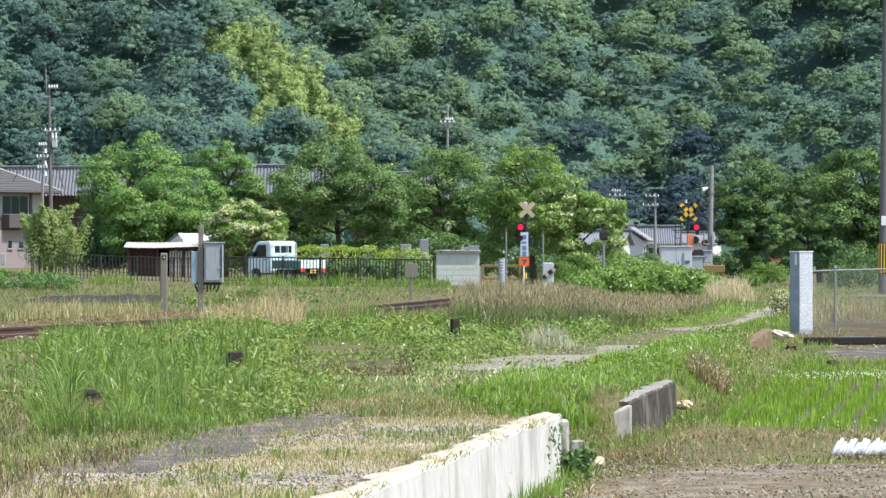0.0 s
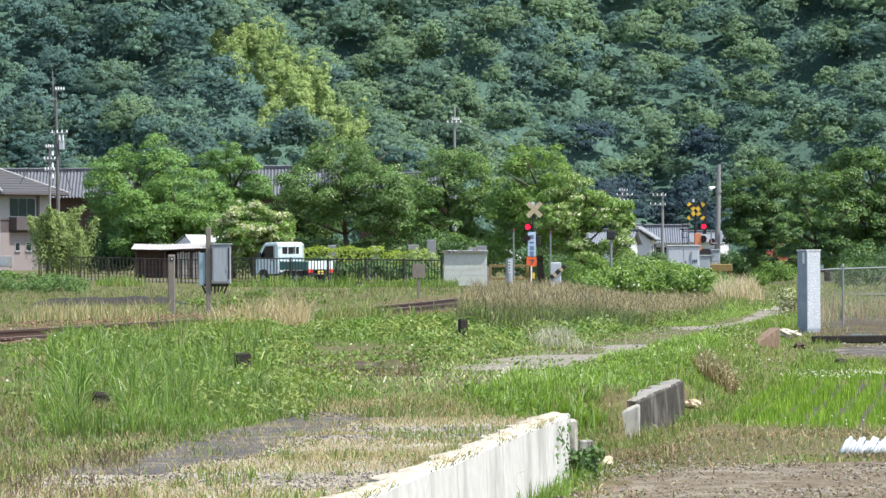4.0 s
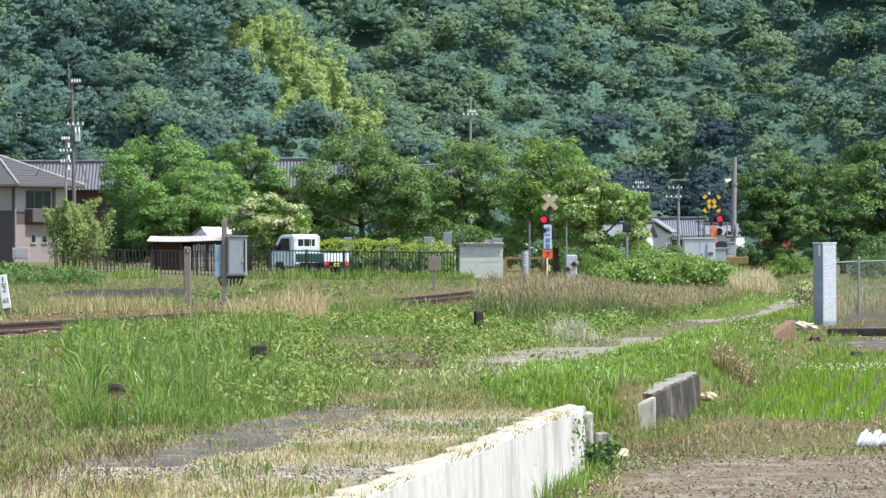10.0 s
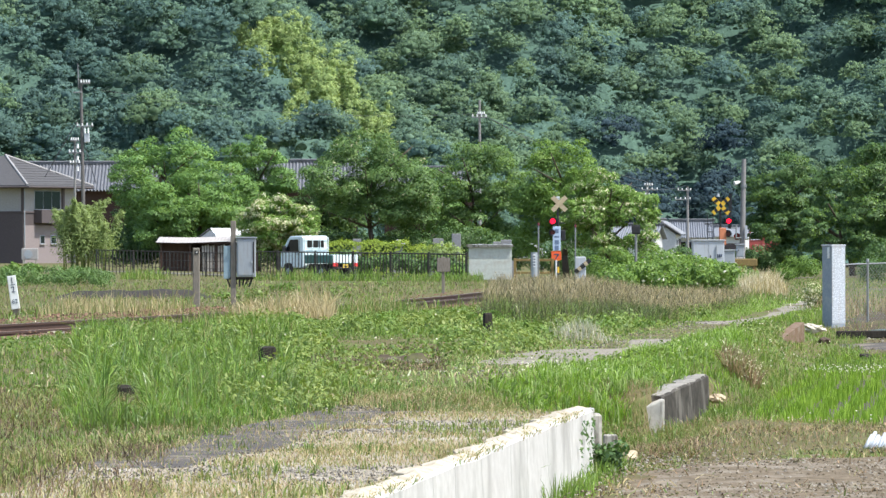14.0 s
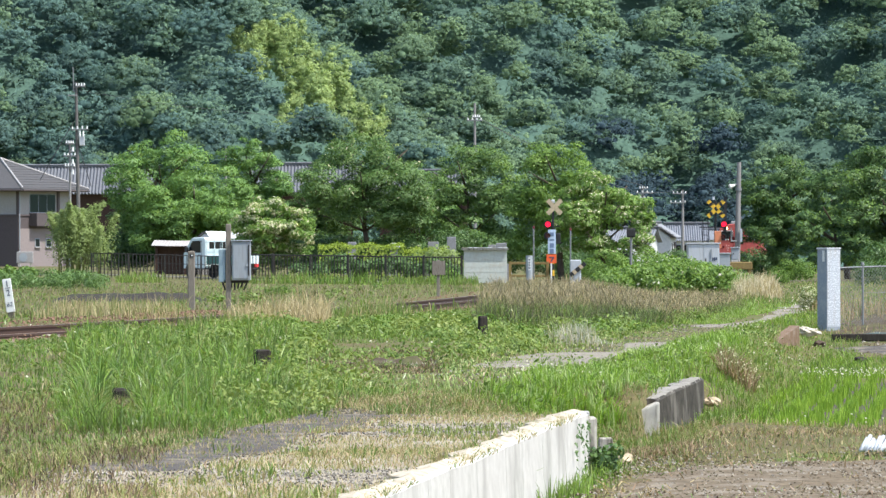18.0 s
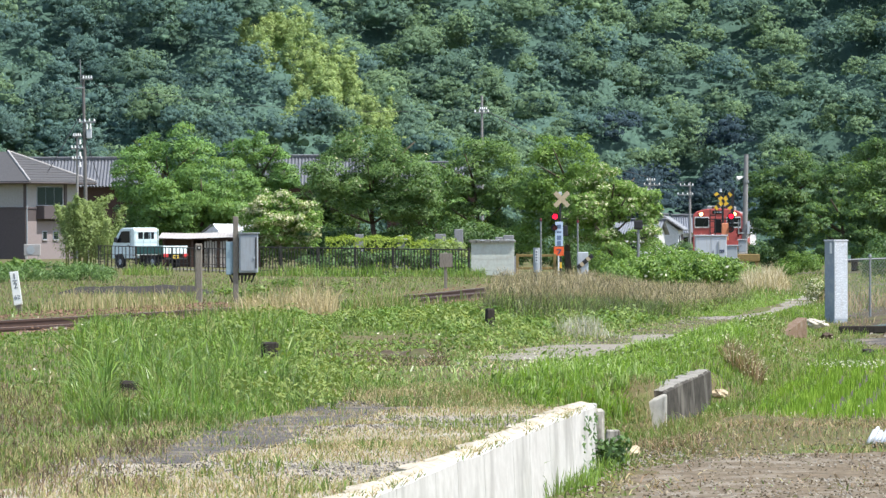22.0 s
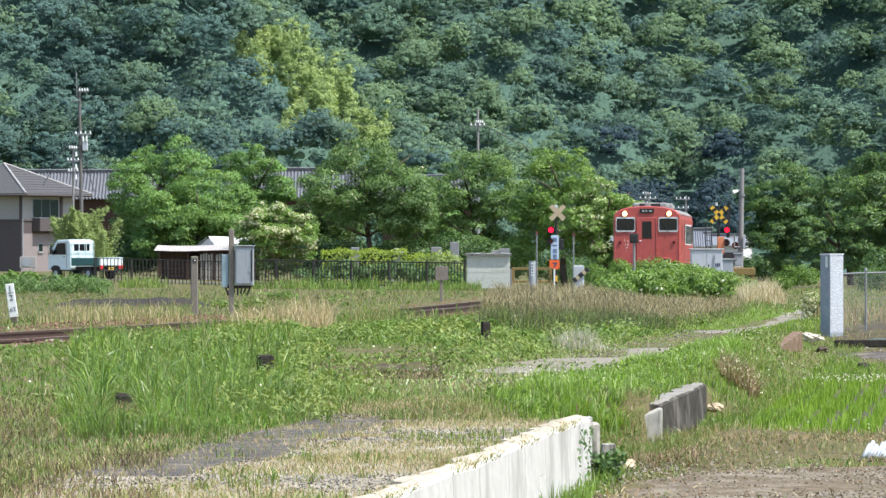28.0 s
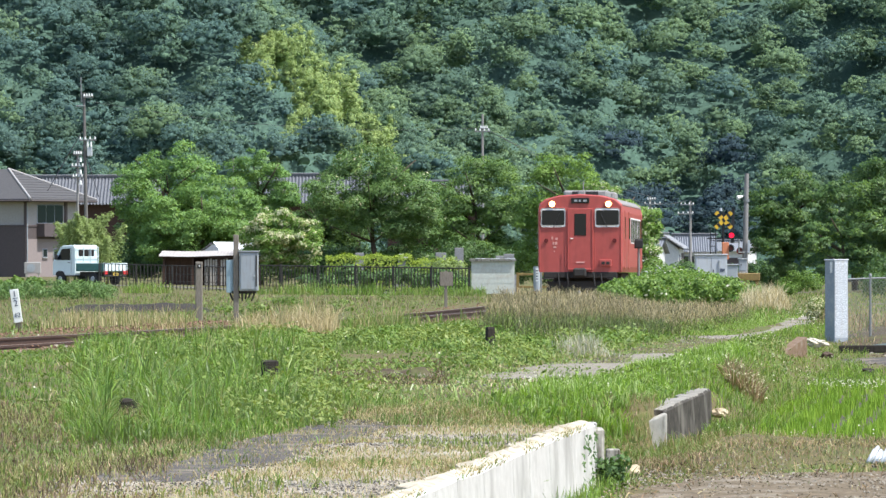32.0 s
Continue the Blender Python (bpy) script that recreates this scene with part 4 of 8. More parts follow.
tree("tree", "deep green tree with fresh shoots", 18.6, 272, 5.2, 6.6, L_TREE_E, 11000, seed=10, low=0.03, blossom=L_TREE_D, blossom_share=0.2)
tree("tree", "deep green tree on the edge of a thicket", 22.4, 270, 5.4, 6.3, L_TREE_E, 9000, seed=11, low=0.03)
tree("tree", "low deep green tree by the lane", 16.6, 283, 4.2, 3.9, L_TREE_E, 7000, seed=12, low=0.0)
bamboo_clump("feathery yellow-green bamboo clump beside the house", -18.2, 291, 2.6, 3.7, L_YELLOWG, stems=26, per=900, size=0.12)
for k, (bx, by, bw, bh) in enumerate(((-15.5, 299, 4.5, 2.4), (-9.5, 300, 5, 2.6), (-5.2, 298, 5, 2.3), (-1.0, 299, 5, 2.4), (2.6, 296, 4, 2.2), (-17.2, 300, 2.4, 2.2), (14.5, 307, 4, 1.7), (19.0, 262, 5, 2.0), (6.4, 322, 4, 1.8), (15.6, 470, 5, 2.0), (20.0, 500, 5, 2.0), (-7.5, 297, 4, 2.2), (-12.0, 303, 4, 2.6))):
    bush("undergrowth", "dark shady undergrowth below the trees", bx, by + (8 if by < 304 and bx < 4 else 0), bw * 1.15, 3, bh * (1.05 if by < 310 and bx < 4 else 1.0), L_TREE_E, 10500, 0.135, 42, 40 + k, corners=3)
bush("bush", "low feathery dark green bushes on the bank", -14.2, 205, 5.0, 5, 0.84, L_TREE_C, 15000, 0.075, 100, 21, corners=3)
bush("bush", "green bush at the foot of the house", -20.5, 250, 7, 5, 0.75, L_BUSH, 5000, 0.16, 26, 22)
bush("kudzu", "sprawling bright green broad-leaved creeper", 5.75, 178, 5.1, 9, 1.05, L_KUDZU, 24000, 0.095, 150, 23, blossom=G_WHITE, blossom_share=0.015, category="creeper")
bush("kudzu", "heaped bright green broad-leaved creeper", 5.9, 181, 2.8, 5, 1.18, L_KUDZU, 9000, 0.095, 60, 31, blossom=G_WHITE, blossom_share=0.01, category="creeper")
bush("bush", "dark green shrubs behind the creeper", 6.7, 259, 4.6, 3, 1.5, L_BUSH, 9000, 0.11, 40, 24, corners=3)
bush("bush", "clipped round shrub by the lane", 11.95, 232, 1.6, 1.6, 1.15, L_BUSH, 4500, 0.07, 16, 25)
# the dark leaf here imitates shade that the trees would cast
bush("undergrowth", "thicket beyond the fenced lane, leaf darkened to imitate tree shade", 15.6, 214, 5.2, 3, 1.35, L_TREE_E, 9000, 0.10, 46, 97, corners=3)
bush("bush", "small green shrub beside the hut", -0.9, 256, 1.2, 1.2, 0.7, L_BUSH, 1200, 0.12, 9, 26)
bush("bush", "small yellow-green shrub among the graves", -1.3, 281, 1.7, 1.5, 1.75, L_YELLOWG, 1800, 0.13, 12, 27)
# shrubs added only to imitate the shade on the hedge's lower front
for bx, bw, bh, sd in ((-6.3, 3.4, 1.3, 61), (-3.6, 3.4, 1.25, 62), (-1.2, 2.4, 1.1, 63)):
    bush("undergrowth", "added dark shrubs imitating shade between fence and hedge", bx, 278, bw, 2.2, bh, L_TREE_E, 2600, 0.13, 24, sd)
hedge("bright yellow-green clipped hedge in front of the graves", -5.0, 284, 3.9, 1.6, 1.52, L_HEDGE, 4200)
hedge("bright low clipped hedge by the graves", -2.0, 284, 1.9, 1.5, 1.38, L_HEDGE, 1900)


# ---- railway ----
def along(y):
    d = Vector((float(track_x(y + 0.5) - track_x(y - 0.5)), 1.0, 0)).normalized()
    return d, Vector((d.y, -d.x, 0))


def railway():
    root = thing("railway_track", "single rusty railway track half hidden in grass", "railway track", kind="structure")
    ys = np.concatenate([np.arange(14, 210, 2.5), np.arange(210, 760, 10.0)])
    bm = bmesh.new()
    prev = None
    for y in ys:
        _, side = along(y)
        c = Vector((float(track_x(y)), y, float(track_z(y))))
        ring = [bm.verts.new(c + side * o + Vector((0, 0, h))) for o, h in ((-2.4, -0.32), (-1.6, -0.06 if y < 129 else -0.13), (-0.95, -0.10 if y < 129 else -0.13), (0.95, -0.12), (1.35, -0.14), (2.1, -0.32))]
        if prev:
            for i in range(5):
                bm.faces.new((prev[i], prev[i + 1], ring[i + 1], ring[i]))
        prev = ring
    part("ballast_bed", bm, M_BALLAST, root, "rusty brown ballast")
    outline = [(-0.063, -0.15), (0.063, -0.15), (0.063, -0.138), (0.012, -0.122), (0.012, -0.045), (0.034, -0.036), (0.034, 0), (-0.034, 0), (-0.034, -0.036), (-0.012, -0.045), (-0.012, -0.122), (-0.063, -0.138)]
    for o in (-0.5335 - 0.034, 0.5335 + 0.034):
        bm = bmesh.new()
        prev = None
        for y in ys:
            _, side = along(y)
            c = Vector((float(track_x(y)), y, float(track_z(y)))) + side * o
            ring = [bm.verts.new(c + side * a + Vector((0, 0, h + 0.012 - (0.06 * (1 - float(smooth(y, 112, 140))) if o > 0 else 0)))) for a, h in outline]
            if prev:
                for i in range(12):
                    f = bm.faces.new((prev[i], prev[(i + 1) % 12], ring[(i + 1) % 12], ring[i]))
                    f.material_index = 1 if i == 6 else 0
            prev = ring
        part("rail", bm, [M_RAIL, M_RAILTOP], root)
    return root


TRACK = railway()


def sleepers():
    me = None
    for i in range(290):
        y = 88 + i * 0.62
        d, side = along(y)
        if me is None:
            bm = box(-1.05, 1.05, -0.11, 0.11, -0.15, 0, 0.012)
            ob = part("sleeper", bm, M_SLEEPER, TRACK)
            me = ob.data
        else:
            ob = new("sleeper", me)
            ob.parent = TRACK
        ob.matrix_basis = Matrix.Translation((float(track_x(y)), y, float(track_z(y)) - 0.125 + 0.004 * (i % 3))) @ pose(0, 0, 0, 0, 0, -math.degrees(math.atan2(d.x, d.y)))


# ---- railcar ----
def railcar():
    root = thing("railcar", "vermilion red diesel railcar with two lit headlights", "train")
    L, W = 15.0, 1.45
    sec = [(-1.40, 0.86), (1.40, 0.86), (1.45, 1.05), (1.45, 2.9), (1.40, 3.18), (1.2, 3.34), (0.75, 3.46), (0, 3.51), (-0.75, 3.46), (-1.2, 3.34), (-1.40, 3.18), (-1.45, 2.9), (-1.45, 1.05)]
    bm = bmesh.new()
    rings = []
    for y, k in ((0.0, 0.965), (0.07, 0.99), (0.22, 1.0), (L - 0.2, 1.0), (L, 0.97)):
        rings.append([bm.verts.new((x * k, y, 0.86 + (z - 0.86) * (0.985 if y == 0 else 1))) for x, z in sec])
    for a, b in zip(rings, rings[1:]):
        for i in range(len(sec)):
            f = bm.faces.new((a[i], a[(i + 1) % len(sec)], b[(i + 1) % len(sec)], b[i]))
            if 4 <= i <= 9 and a is not rings[0] and a is not rings[1]:
                f.material_index = 1
    bm.faces.new(rings[0]), bm.faces.new(rings[-1][::-1])
    part("body", bm, [M_TRAINRED, M_TRAINROOF], root)
    # front: windscreens with bright rims, gangway door, sign, lamps
    for sx in (-1, 1):
        fr = part("windscreen_frame", box(*sorted((sx * 0.50, sx * 1.34)), -0.035, 0.03, 2.385, 3.035, 0.07, seg=3), M_TRIM, root, "bright metal window rim")
        part("windscreen", prism([(sx * 0.92 + math.cos(a) * 0.02 + (0.315 if math.cos(a) > 0 else -0.315) + 0.05 * math.cos(a), 2.71 + (0.205 if math.sin(a) > 0 else -0.205) + 0.05 * math.sin(a)) for a in [math.radians(11.25 + 22.5 * k) for k in range(16)]], -0.042, 0.0), M_GLASS, fr, "dark glass windscreen")
        part("wiper", tube((sx * 0.92, -0.055, 2.36), (sx * 0.70, -0.055, 2.85), 0.012), M_BLACK, root)
        part("headlight_rim", tube((sx * 0.955, 0.02, 3.17), (sx * 0.955, -0.06, 3.17), 0.145, 0.135, 20), M_TRAINRED, root)
        part("headlight", tube((sx * 0.955, -0.05, 3.17), (sx * 0.955, -0.075, 3.17), 0.108, 0.09, 20), M_HEADLIGHT, root, "glowing warm headlight")
        part("tail_lamp", tube((sx * 1.16, 0.02, 1.93), (sx * 1.16, -0.05, 1.93), 0.075, 0.07, 14), M_REDDARK, root, "unlit dark tail lamp")
        part("grab_rail", tube((sx * 0.50, -0.07, 1.05), (sx * 0.50, -0.07, 1.75), 0.014), M_TRAINRED, root)
        part("step", box(*sorted((sx * 0.9, sx * 1.3)), -0.10, 0.1, 0.62, 0.66, 0.008), M_UNDER, root)
        part("corner_post", box(*sorted((sx * 1.36, sx * 1.40)), -0.02, 0.02, 0.88, 3.1, 0.008), M_TRAINRED, root)
    dr = part("gangway_door", box(-0.44, 0.44, -0.032, 0.03, 0.95, 3.02, 0.015), M_TRAINRED, root)
    part("door_window", box(-0.21, 0.21, -0.045, 0.0, 2.09, 2.85, 0.02), M_GLASS, dr)
    part("door_handle", box(-0.33, -0.24, -0.07, -0.02, 1.98, 2.02, 0.005), M_TRIM, dr, "bright door handle")
    part("door_rail", box(-0.43, -0.40, -0.06, 0.0, 0.95, 3.02, 0.006), M_TRAINRED, dr)
    part("door_rail", box(0.40, 0.43, -0.06, 0.0, 0.95, 3.02, 0.006), M_TRAINRED, dr)
    sg = part("destination_sign", box(-0.31, 0.31, -0.05, 0.02, 3.19, 3.38, 0.015), M_GLASS, root, "dark destination sign above the door")
    for i, w in enumerate((0.10, 0.07, 0.12)):
        part("sign_mark", box(-0.2 + i * 0.15, -0.2 + i * 0.15 + w, -0.056, -0.045, 3.25, 3.32), M_GREYMETAL, sg)
    for i, (x, z, w, h) in enumerate(((-0.98, 1.97, 0.05, 0.10), (-0.85, 1.95, 0.08, 0.08), (-0.94, 1.80, 0.05, 0.09), (-0.86, 1.79, 0.08, 0.10), (-0.92, 1.68, 0.11, 0.06), (-0.90, 1.55, 0.03, 0.04))):
        part("marking", box(x, x + w, -0.012, 0.0, z, z + h), M_PINKTRIM, root, "faded pale marking")
    jb = part("jumper_box", box(0.66, 1.06, -0.09, 0.02, 1.06, 1.29, 0.015), M_TRAINRED, root)
    for x in (0.72, 0.88):
        part("socket", box(x, x + 0.12, -0.11, -0.08, 1.12, 1.22, 0.01), M_UNDER, jb)
    part("footplate", box(-0.40, 0.40, -0.12, 0.02, 0.93, 0.98, 0.008), M_TRAINRED, root)
    part("number_marks", box(-0.14, 0.14, -0.045, -0.03, 1.17, 1.22), M_PINKTRIM, root)
    cp = part("coupler", box(-0.13, 0.13, -0.38, 0.5, 0.72, 0.98, 0.03), M_UNDER, root, "black automatic coupler")
    part("coupler_head", box(-0.22, 0.22, -0.52, -0.28, 0.70, 1.0, 0.05), M_UNDER, cp)
    part("buffer_beam", box(-1.25, 1.25, -0.02, 0.25, 0.66, 0.87, 0.02), M_UNDER, root)
    part("snow_guard", box(-1.15, 1.15, 0.05, 0.12, 0.22, 0.55, 0.02), M_UNDER, root)
    for x in (-0.75, -0.45, 0.45, 0.7):
        part("air_hose", tube((x, -0.12, 0.82), (x + 0.05, -0.16, 0.4), 0.03, 0.025), M_RUBBER, root)
    # roof
    ac = part("roof_cooler", box(-0.75, 0.75, 3.2, 5.8, 3.42, 3.68, 0.06), M_TRAINROOF, root, "grey roof cooling unit")
    part("grille", box(-0.45, 0.45, 3.17, 3.21, 3.50, 3.64, 0.01), M_UNDER, ac)
    part("roof_cooler", box(-0.75, 0.75, 8.5, 11.0, 3.42, 3.70, 0.06), M_TRAINROOF, root)
    part("horn_cover", box(-0.12, 0.12, 0.7, 1.1, 3.45, 3.64, 0.03), M_TRAINROOF, root)
    part("aerial", tube((0.02, 1.6, 3.5), (0.02, 1.6, 3.95), 0.02), M_TRAINROOF, root)
    for x in (-1, 1):
        part("gutter", box(*sorted((x * 1.385, x * 1.42)), 0.3, L - 0.3, 3.13, 3.17, 0.008), M_TRAINROOF, root)
        for y in (1.15, 4.0, 13.4):
            w = 0.62 if y < 2 else 1.1
            d = part("side_door", box(*sorted((x * 1.43, x * 1.462)), y, y + w, 0.98, 2.95, 0.008), M_TRAINRED, root)
            part("door_pane", box(*sorted((x * 1.44, x * 1.468)), y + 0.12, y + w - 0.12, 2.0, 2.75, 0.008), M_GLASS, d)
        for i in range(6):
            y = 5.6 + i * 1.28
            wf = part("window_frame", box(*sorted((x * 1.44, x * 1.464)), y, y + 1.08, 1.85, 2.75, 0.008), M_TRIM, root)
            part("pane", box(*sorted((x * 1.45, x * 1.47)), y + 0.05, y + 1.03, 1.9, 2.7, 0.006), M_GLASS, wf)
    # running gear
    for yb in (2.6, 13.2):
        bg = part("bogie", box(-1.0, 1.0, yb - 1.3, yb + 1.3, 0.45, 0.68, 0.04), M_UNDER, root)
        for yy in (yb - 0.95, yb + 0.95):
            for x in (-0.57, 0.57):
                part("wheel", tube((x - 0.06, yy, 0.43), (x + 0.06, yy, 0.43), 0.43, 0.43, 24), M_UNDER, bg)
    part("engine_box", box(-1.15, 1.15, 5.2, 10.6, 0.3, 0.84, 0.04), M_UNDER, root)
    return root


CAR = railcar()


# ---- small truck ----
def truck():
    root = thing("small_truck", "pale mint flatbed mini truck with a dark green bed", "truck")
    # x runs from the nose (-1.7) to the tailgate (1.7)
    bm = bmesh.new()
    prof = [(-1.70, 0.42), (-1.70, 0.95), (-1.62, 1.12), (-1.18, 1.68), (-1.05, 1.75), (-0.32, 1.77), (-0.24, 1.70), (-0.22, 0.42)]
    prism(prof, -0.70, 0.70, bm)
    bmesh.ops.bevel(bm, geom=bm.edges[:], offset=0.05, segments=2, affect="EDGES", profile=0.5)
    cab = part("cab", bm, M_TRUCKWHITE, root)
    for y in (-1, 1):
        a, b = sorted((y * 0.688, y * 0.708))
        part("side_window", prism([(-1.40, 1.10), (-1.06, 1.60), (-0.52, 1.62), (-0.50, 1.10)], a, b), M_GLASS, cab)
        part("door_seam", box(-0.46, -0.445, *sorted((y * 0.69, y * 0.706)), 0.5, 1.65), M_UNDER, cab)
        part("door_handle", box(-0.66, -0.54, *sorted((y * 0.70, y * 0.722)), 0.98, 1.01, 0.005), M_UNDER, cab)
        part("mirror", box(-1.38, -1.26, *sorted((y * 0.74, y * 0.88)), 1.12, 1.34, 0.02), M_BLACK, cab)
        part("headlight", box(-1.72, -1.6, *sorted((y * 0.45, y * 0.66)), 0.66, 0.86, 0.02), M_GLASS, cab)
        part("mud_flap", box(1.25, 1.27, *sorted((y * 0.45, y * 0.66)), 0.12, 0.4), M_RUBBER, root)
    for y0, y1 in ((-0.46, -0.19), (-0.15, 0.15), (0.19, 0.46)):
        part("rear_window", box(-0.235, -0.205, y0, y1, 1.26, 1.57, 0.012), M_GLASS, cab)
    part("windscreen", prism([(-1.615, 1.14), (-1.60, 1.16), (-1.19, 1.67), (-1.205, 1.67)], -0.6, 0.6), M_GLASS, cab)
    rail = part("cab_guard", tube((-0.16, -0.66, 0.7), (-0.16, -0.66, 1.68), 0.018), M_TRUCKWHITE, root, "white bars behind the cab")
    for y in (-0.21, 0.21, 0.66):
        part("guard_bar", tube((-0.16, y, 0.7), (-0.16, y, 1.68), 0.016), M_TRUCKWHITE, rail)
    for z in (1.25, 1.68):
        part("guard_bar", tube((-0.16, -0.66, z), (-0.16, 0.66, z), 0.016), M_TRUCKWHITE, rail)
    part("bed_floor", box(-0.14, 1.68, -0.70, 0.70, 0.60, 0.68, 0.01), M_TRUCKBED, root)
    for y in (-1, 1):
        gate = part("side_gate", box(-0.14, 1.68, *sorted((y * 0.68, y * 0.715)), 0.64, 0.96, 0.01), M_TRUCKBED, root, "dark green side gate")
        part("gate_cap", box(-0.14, 1.68, *sorted((y * 0.675, y * 0.722)), 0.94, 0.97, 0.006), M_TRUCKPALE, gate)
        for x in (0.3, 0.75, 1.2):
            part("rope_hook", tube((x, y * 0.72, 0.66), (x + 0.06, y * 0.75, 0.60), 0.012, n=6), M_UNDER, gate)
        part("frame_rail", box(-1.4, 1.6, *sorted((y * 0.28, y * 0.38)), 0.38, 0.58, 0.01), M_UNDER, root)
        part("tail_lamp", box(1.66, 1.72, *sorted((y * 0.44, y * 0.70)), 0.47, 0.62, 0.01), M_TAILRED, root, "red tail lamp")
        for x in (-1.18, 0.95):
            w = part("wheel", tube((x, y * 0.56, 0.27), (x, y * 0.70, 0.27), 0.27, 0.27, 22), M_RUBBER, root)
            part("rim", tube((x, y * 0.69, 0.27), (x, y * 0.71, 0.27), 0.13, 0.12, 18), M_GREYMETAL, w)
        part("wheel_arch", prism([(-1.50, 0.42), (-1.44, 0.56), (-1.30, 0.62), (-1.06, 0.62), (-0.92, 0.56), (-0.86, 0.42)], *sorted((y * 0.69, y * 0.707))), M_UNDER, cab)
    tg = part("tailgate", box(1.67, 1.705, -0.70, 0.70, 0.62, 0.96, 0.01), M_TRUCKWHITE, root, "whitish mint tailgate")
    for y in (-0.4, 0.0, 0.4):
        part("tailgate_rib", box(1.70, 1.72, y - 0.02, y + 0.02, 0.64, 0.94, 0.004), M_TRUCKWHITE, tg)
    part("licence_plate", box(1.70, 1.715, -0.165, 0.165, 0.42, 0.56, 0.005), M_PLATE, root, "yellow plate")
    part("plate_mark", box(1.716, 1.719, -0.12, 0.12, 0.455, 0.51), M_BLACK, root)
    part("bumper", box(1.62, 1.70, -0.66, 0.66, 0.36, 0.44, 0.02), M_UNDER, root)
    return root


TRUCK = truck()


def small_car():
    root = thing("small_car", "small white car waiting beyond the crossing", "car")
    bm = prism([(-1.68, 0.35), (-1.68, 0.9), (-1.55, 1.02), (-1.35, 1.5), (-1.1, 1.62), (0.3, 1.62), (0.62, 1.52), (1.12, 1.02), (1.6, 0.9), (1.7, 0.75), (1.7, 0.35)], -0.72, 0.72)
    bmesh.ops.bevel(bm, geom=bm.edges[:], offset=0.09, segments=3, affect="EDGES", profile=0.5)
    body = part("body", bm, M_WHITE, root, smooth=True)
    for y in (-1, 1):
        a, b = sorted((y * 0.70, y * 0.728))
        part("side_window", prism([(-1.25, 1.04), (-1.12, 1.46), (-0.35, 1.5), (-0.35, 1.04)], a, b), M_GLASS, body)
        part("side_window", prism([(-0.27, 1.04), (-0.27, 1.5), (0.3, 1.5), (0.85, 1.04)], a, b), M_GLASS, body)
        part("headlight", box(1.6, 1.71, *sorted((y * 0.4, y * 0.66)), 0.68, 0.84, 0.02), M_GLASS, body)
        for x in (-1.1, 1.1):
            w = part("wheel", tube((x, y * 0.56, 0.28), (x, y * 0.72, 0.28), 0.28, 0.28, 22), M_RUBBER, root)
            part("rim", tube((x, y * 0.71, 0.28), (x, y * 0.735, 0.28), 0.18, 0.17, 18), M_LIGHTMETAL, w)
    part("windscreen", prism([(0.66, 1.49), (0.68, 1.5), (1.13, 1.05), (1.10, 1.05)], -0.6, 0.6), M_GLASS, body)
    return root


CAR_WHITE = small_car()


# ---- level crossing ----
def lamp_unit(parent, x, z, lit, y=-0.1):
    plate = part("lamp_hood", tube((x, y - 0.03, z), (x, y + 0.04, z), 0.17, 0.17, 20), M_BLACK, parent, "black lamp shield")
    bm = bmesh.new()
    for i in range(9):
        a0, a1 = math.radians(-20 + i * 220 / 9), math.radians(-20 + (i + 1) * 220 / 9)
        q = [bm.verts.new((x + math.cos(a) * 0.125, yy, z + math.sin(a) * 0.125)) for a in (a0, a1) for yy in (y - 0.03, y - 0.2)]
        bm.faces.new((q[0], q[1], q[3], q[2]))
    part("visor", bm, M_BLACK, plate)
    part("lens", tube((x, y - 0.03, z), (x, y - 0.05, z), 0.11, 0.10, 18), M_REDLIT if lit else M_REDDARK, plate, "glowing red lens" if lit else "dark red lens")


def crossbuck(parent, z, face, stripes, half=0.50, off=0.0):
    for k, a in enumerate((45, -45)):
        m = Matrix.Translation((off, -0.09 - 0.012 * k, z)) @ Matrix.Rotation(math.radians(a), 4, "Y")
        bm = box(-half, half, -0.008, 0.008, -0.095, 0.095, 0.003)
        bmesh.ops.transform(bm, matrix=m, verts=bm.verts)
        arm = part("cross_board", bm, face, parent)
        if stripes:
            for x in (-0.31, 0.0, 0.31):
                b2 = bmesh.new()
                q = [b2.verts.new(m @ Vector((x + dx, -0.0125, dz))) for dx, dz in ((-0.085, -0.093), (0.045, -0.093), (0.085, 0.093), (-0.045, 0.093))]
                b2.faces.new(q)
                part("stripe", b2, M_BLACK, arm)


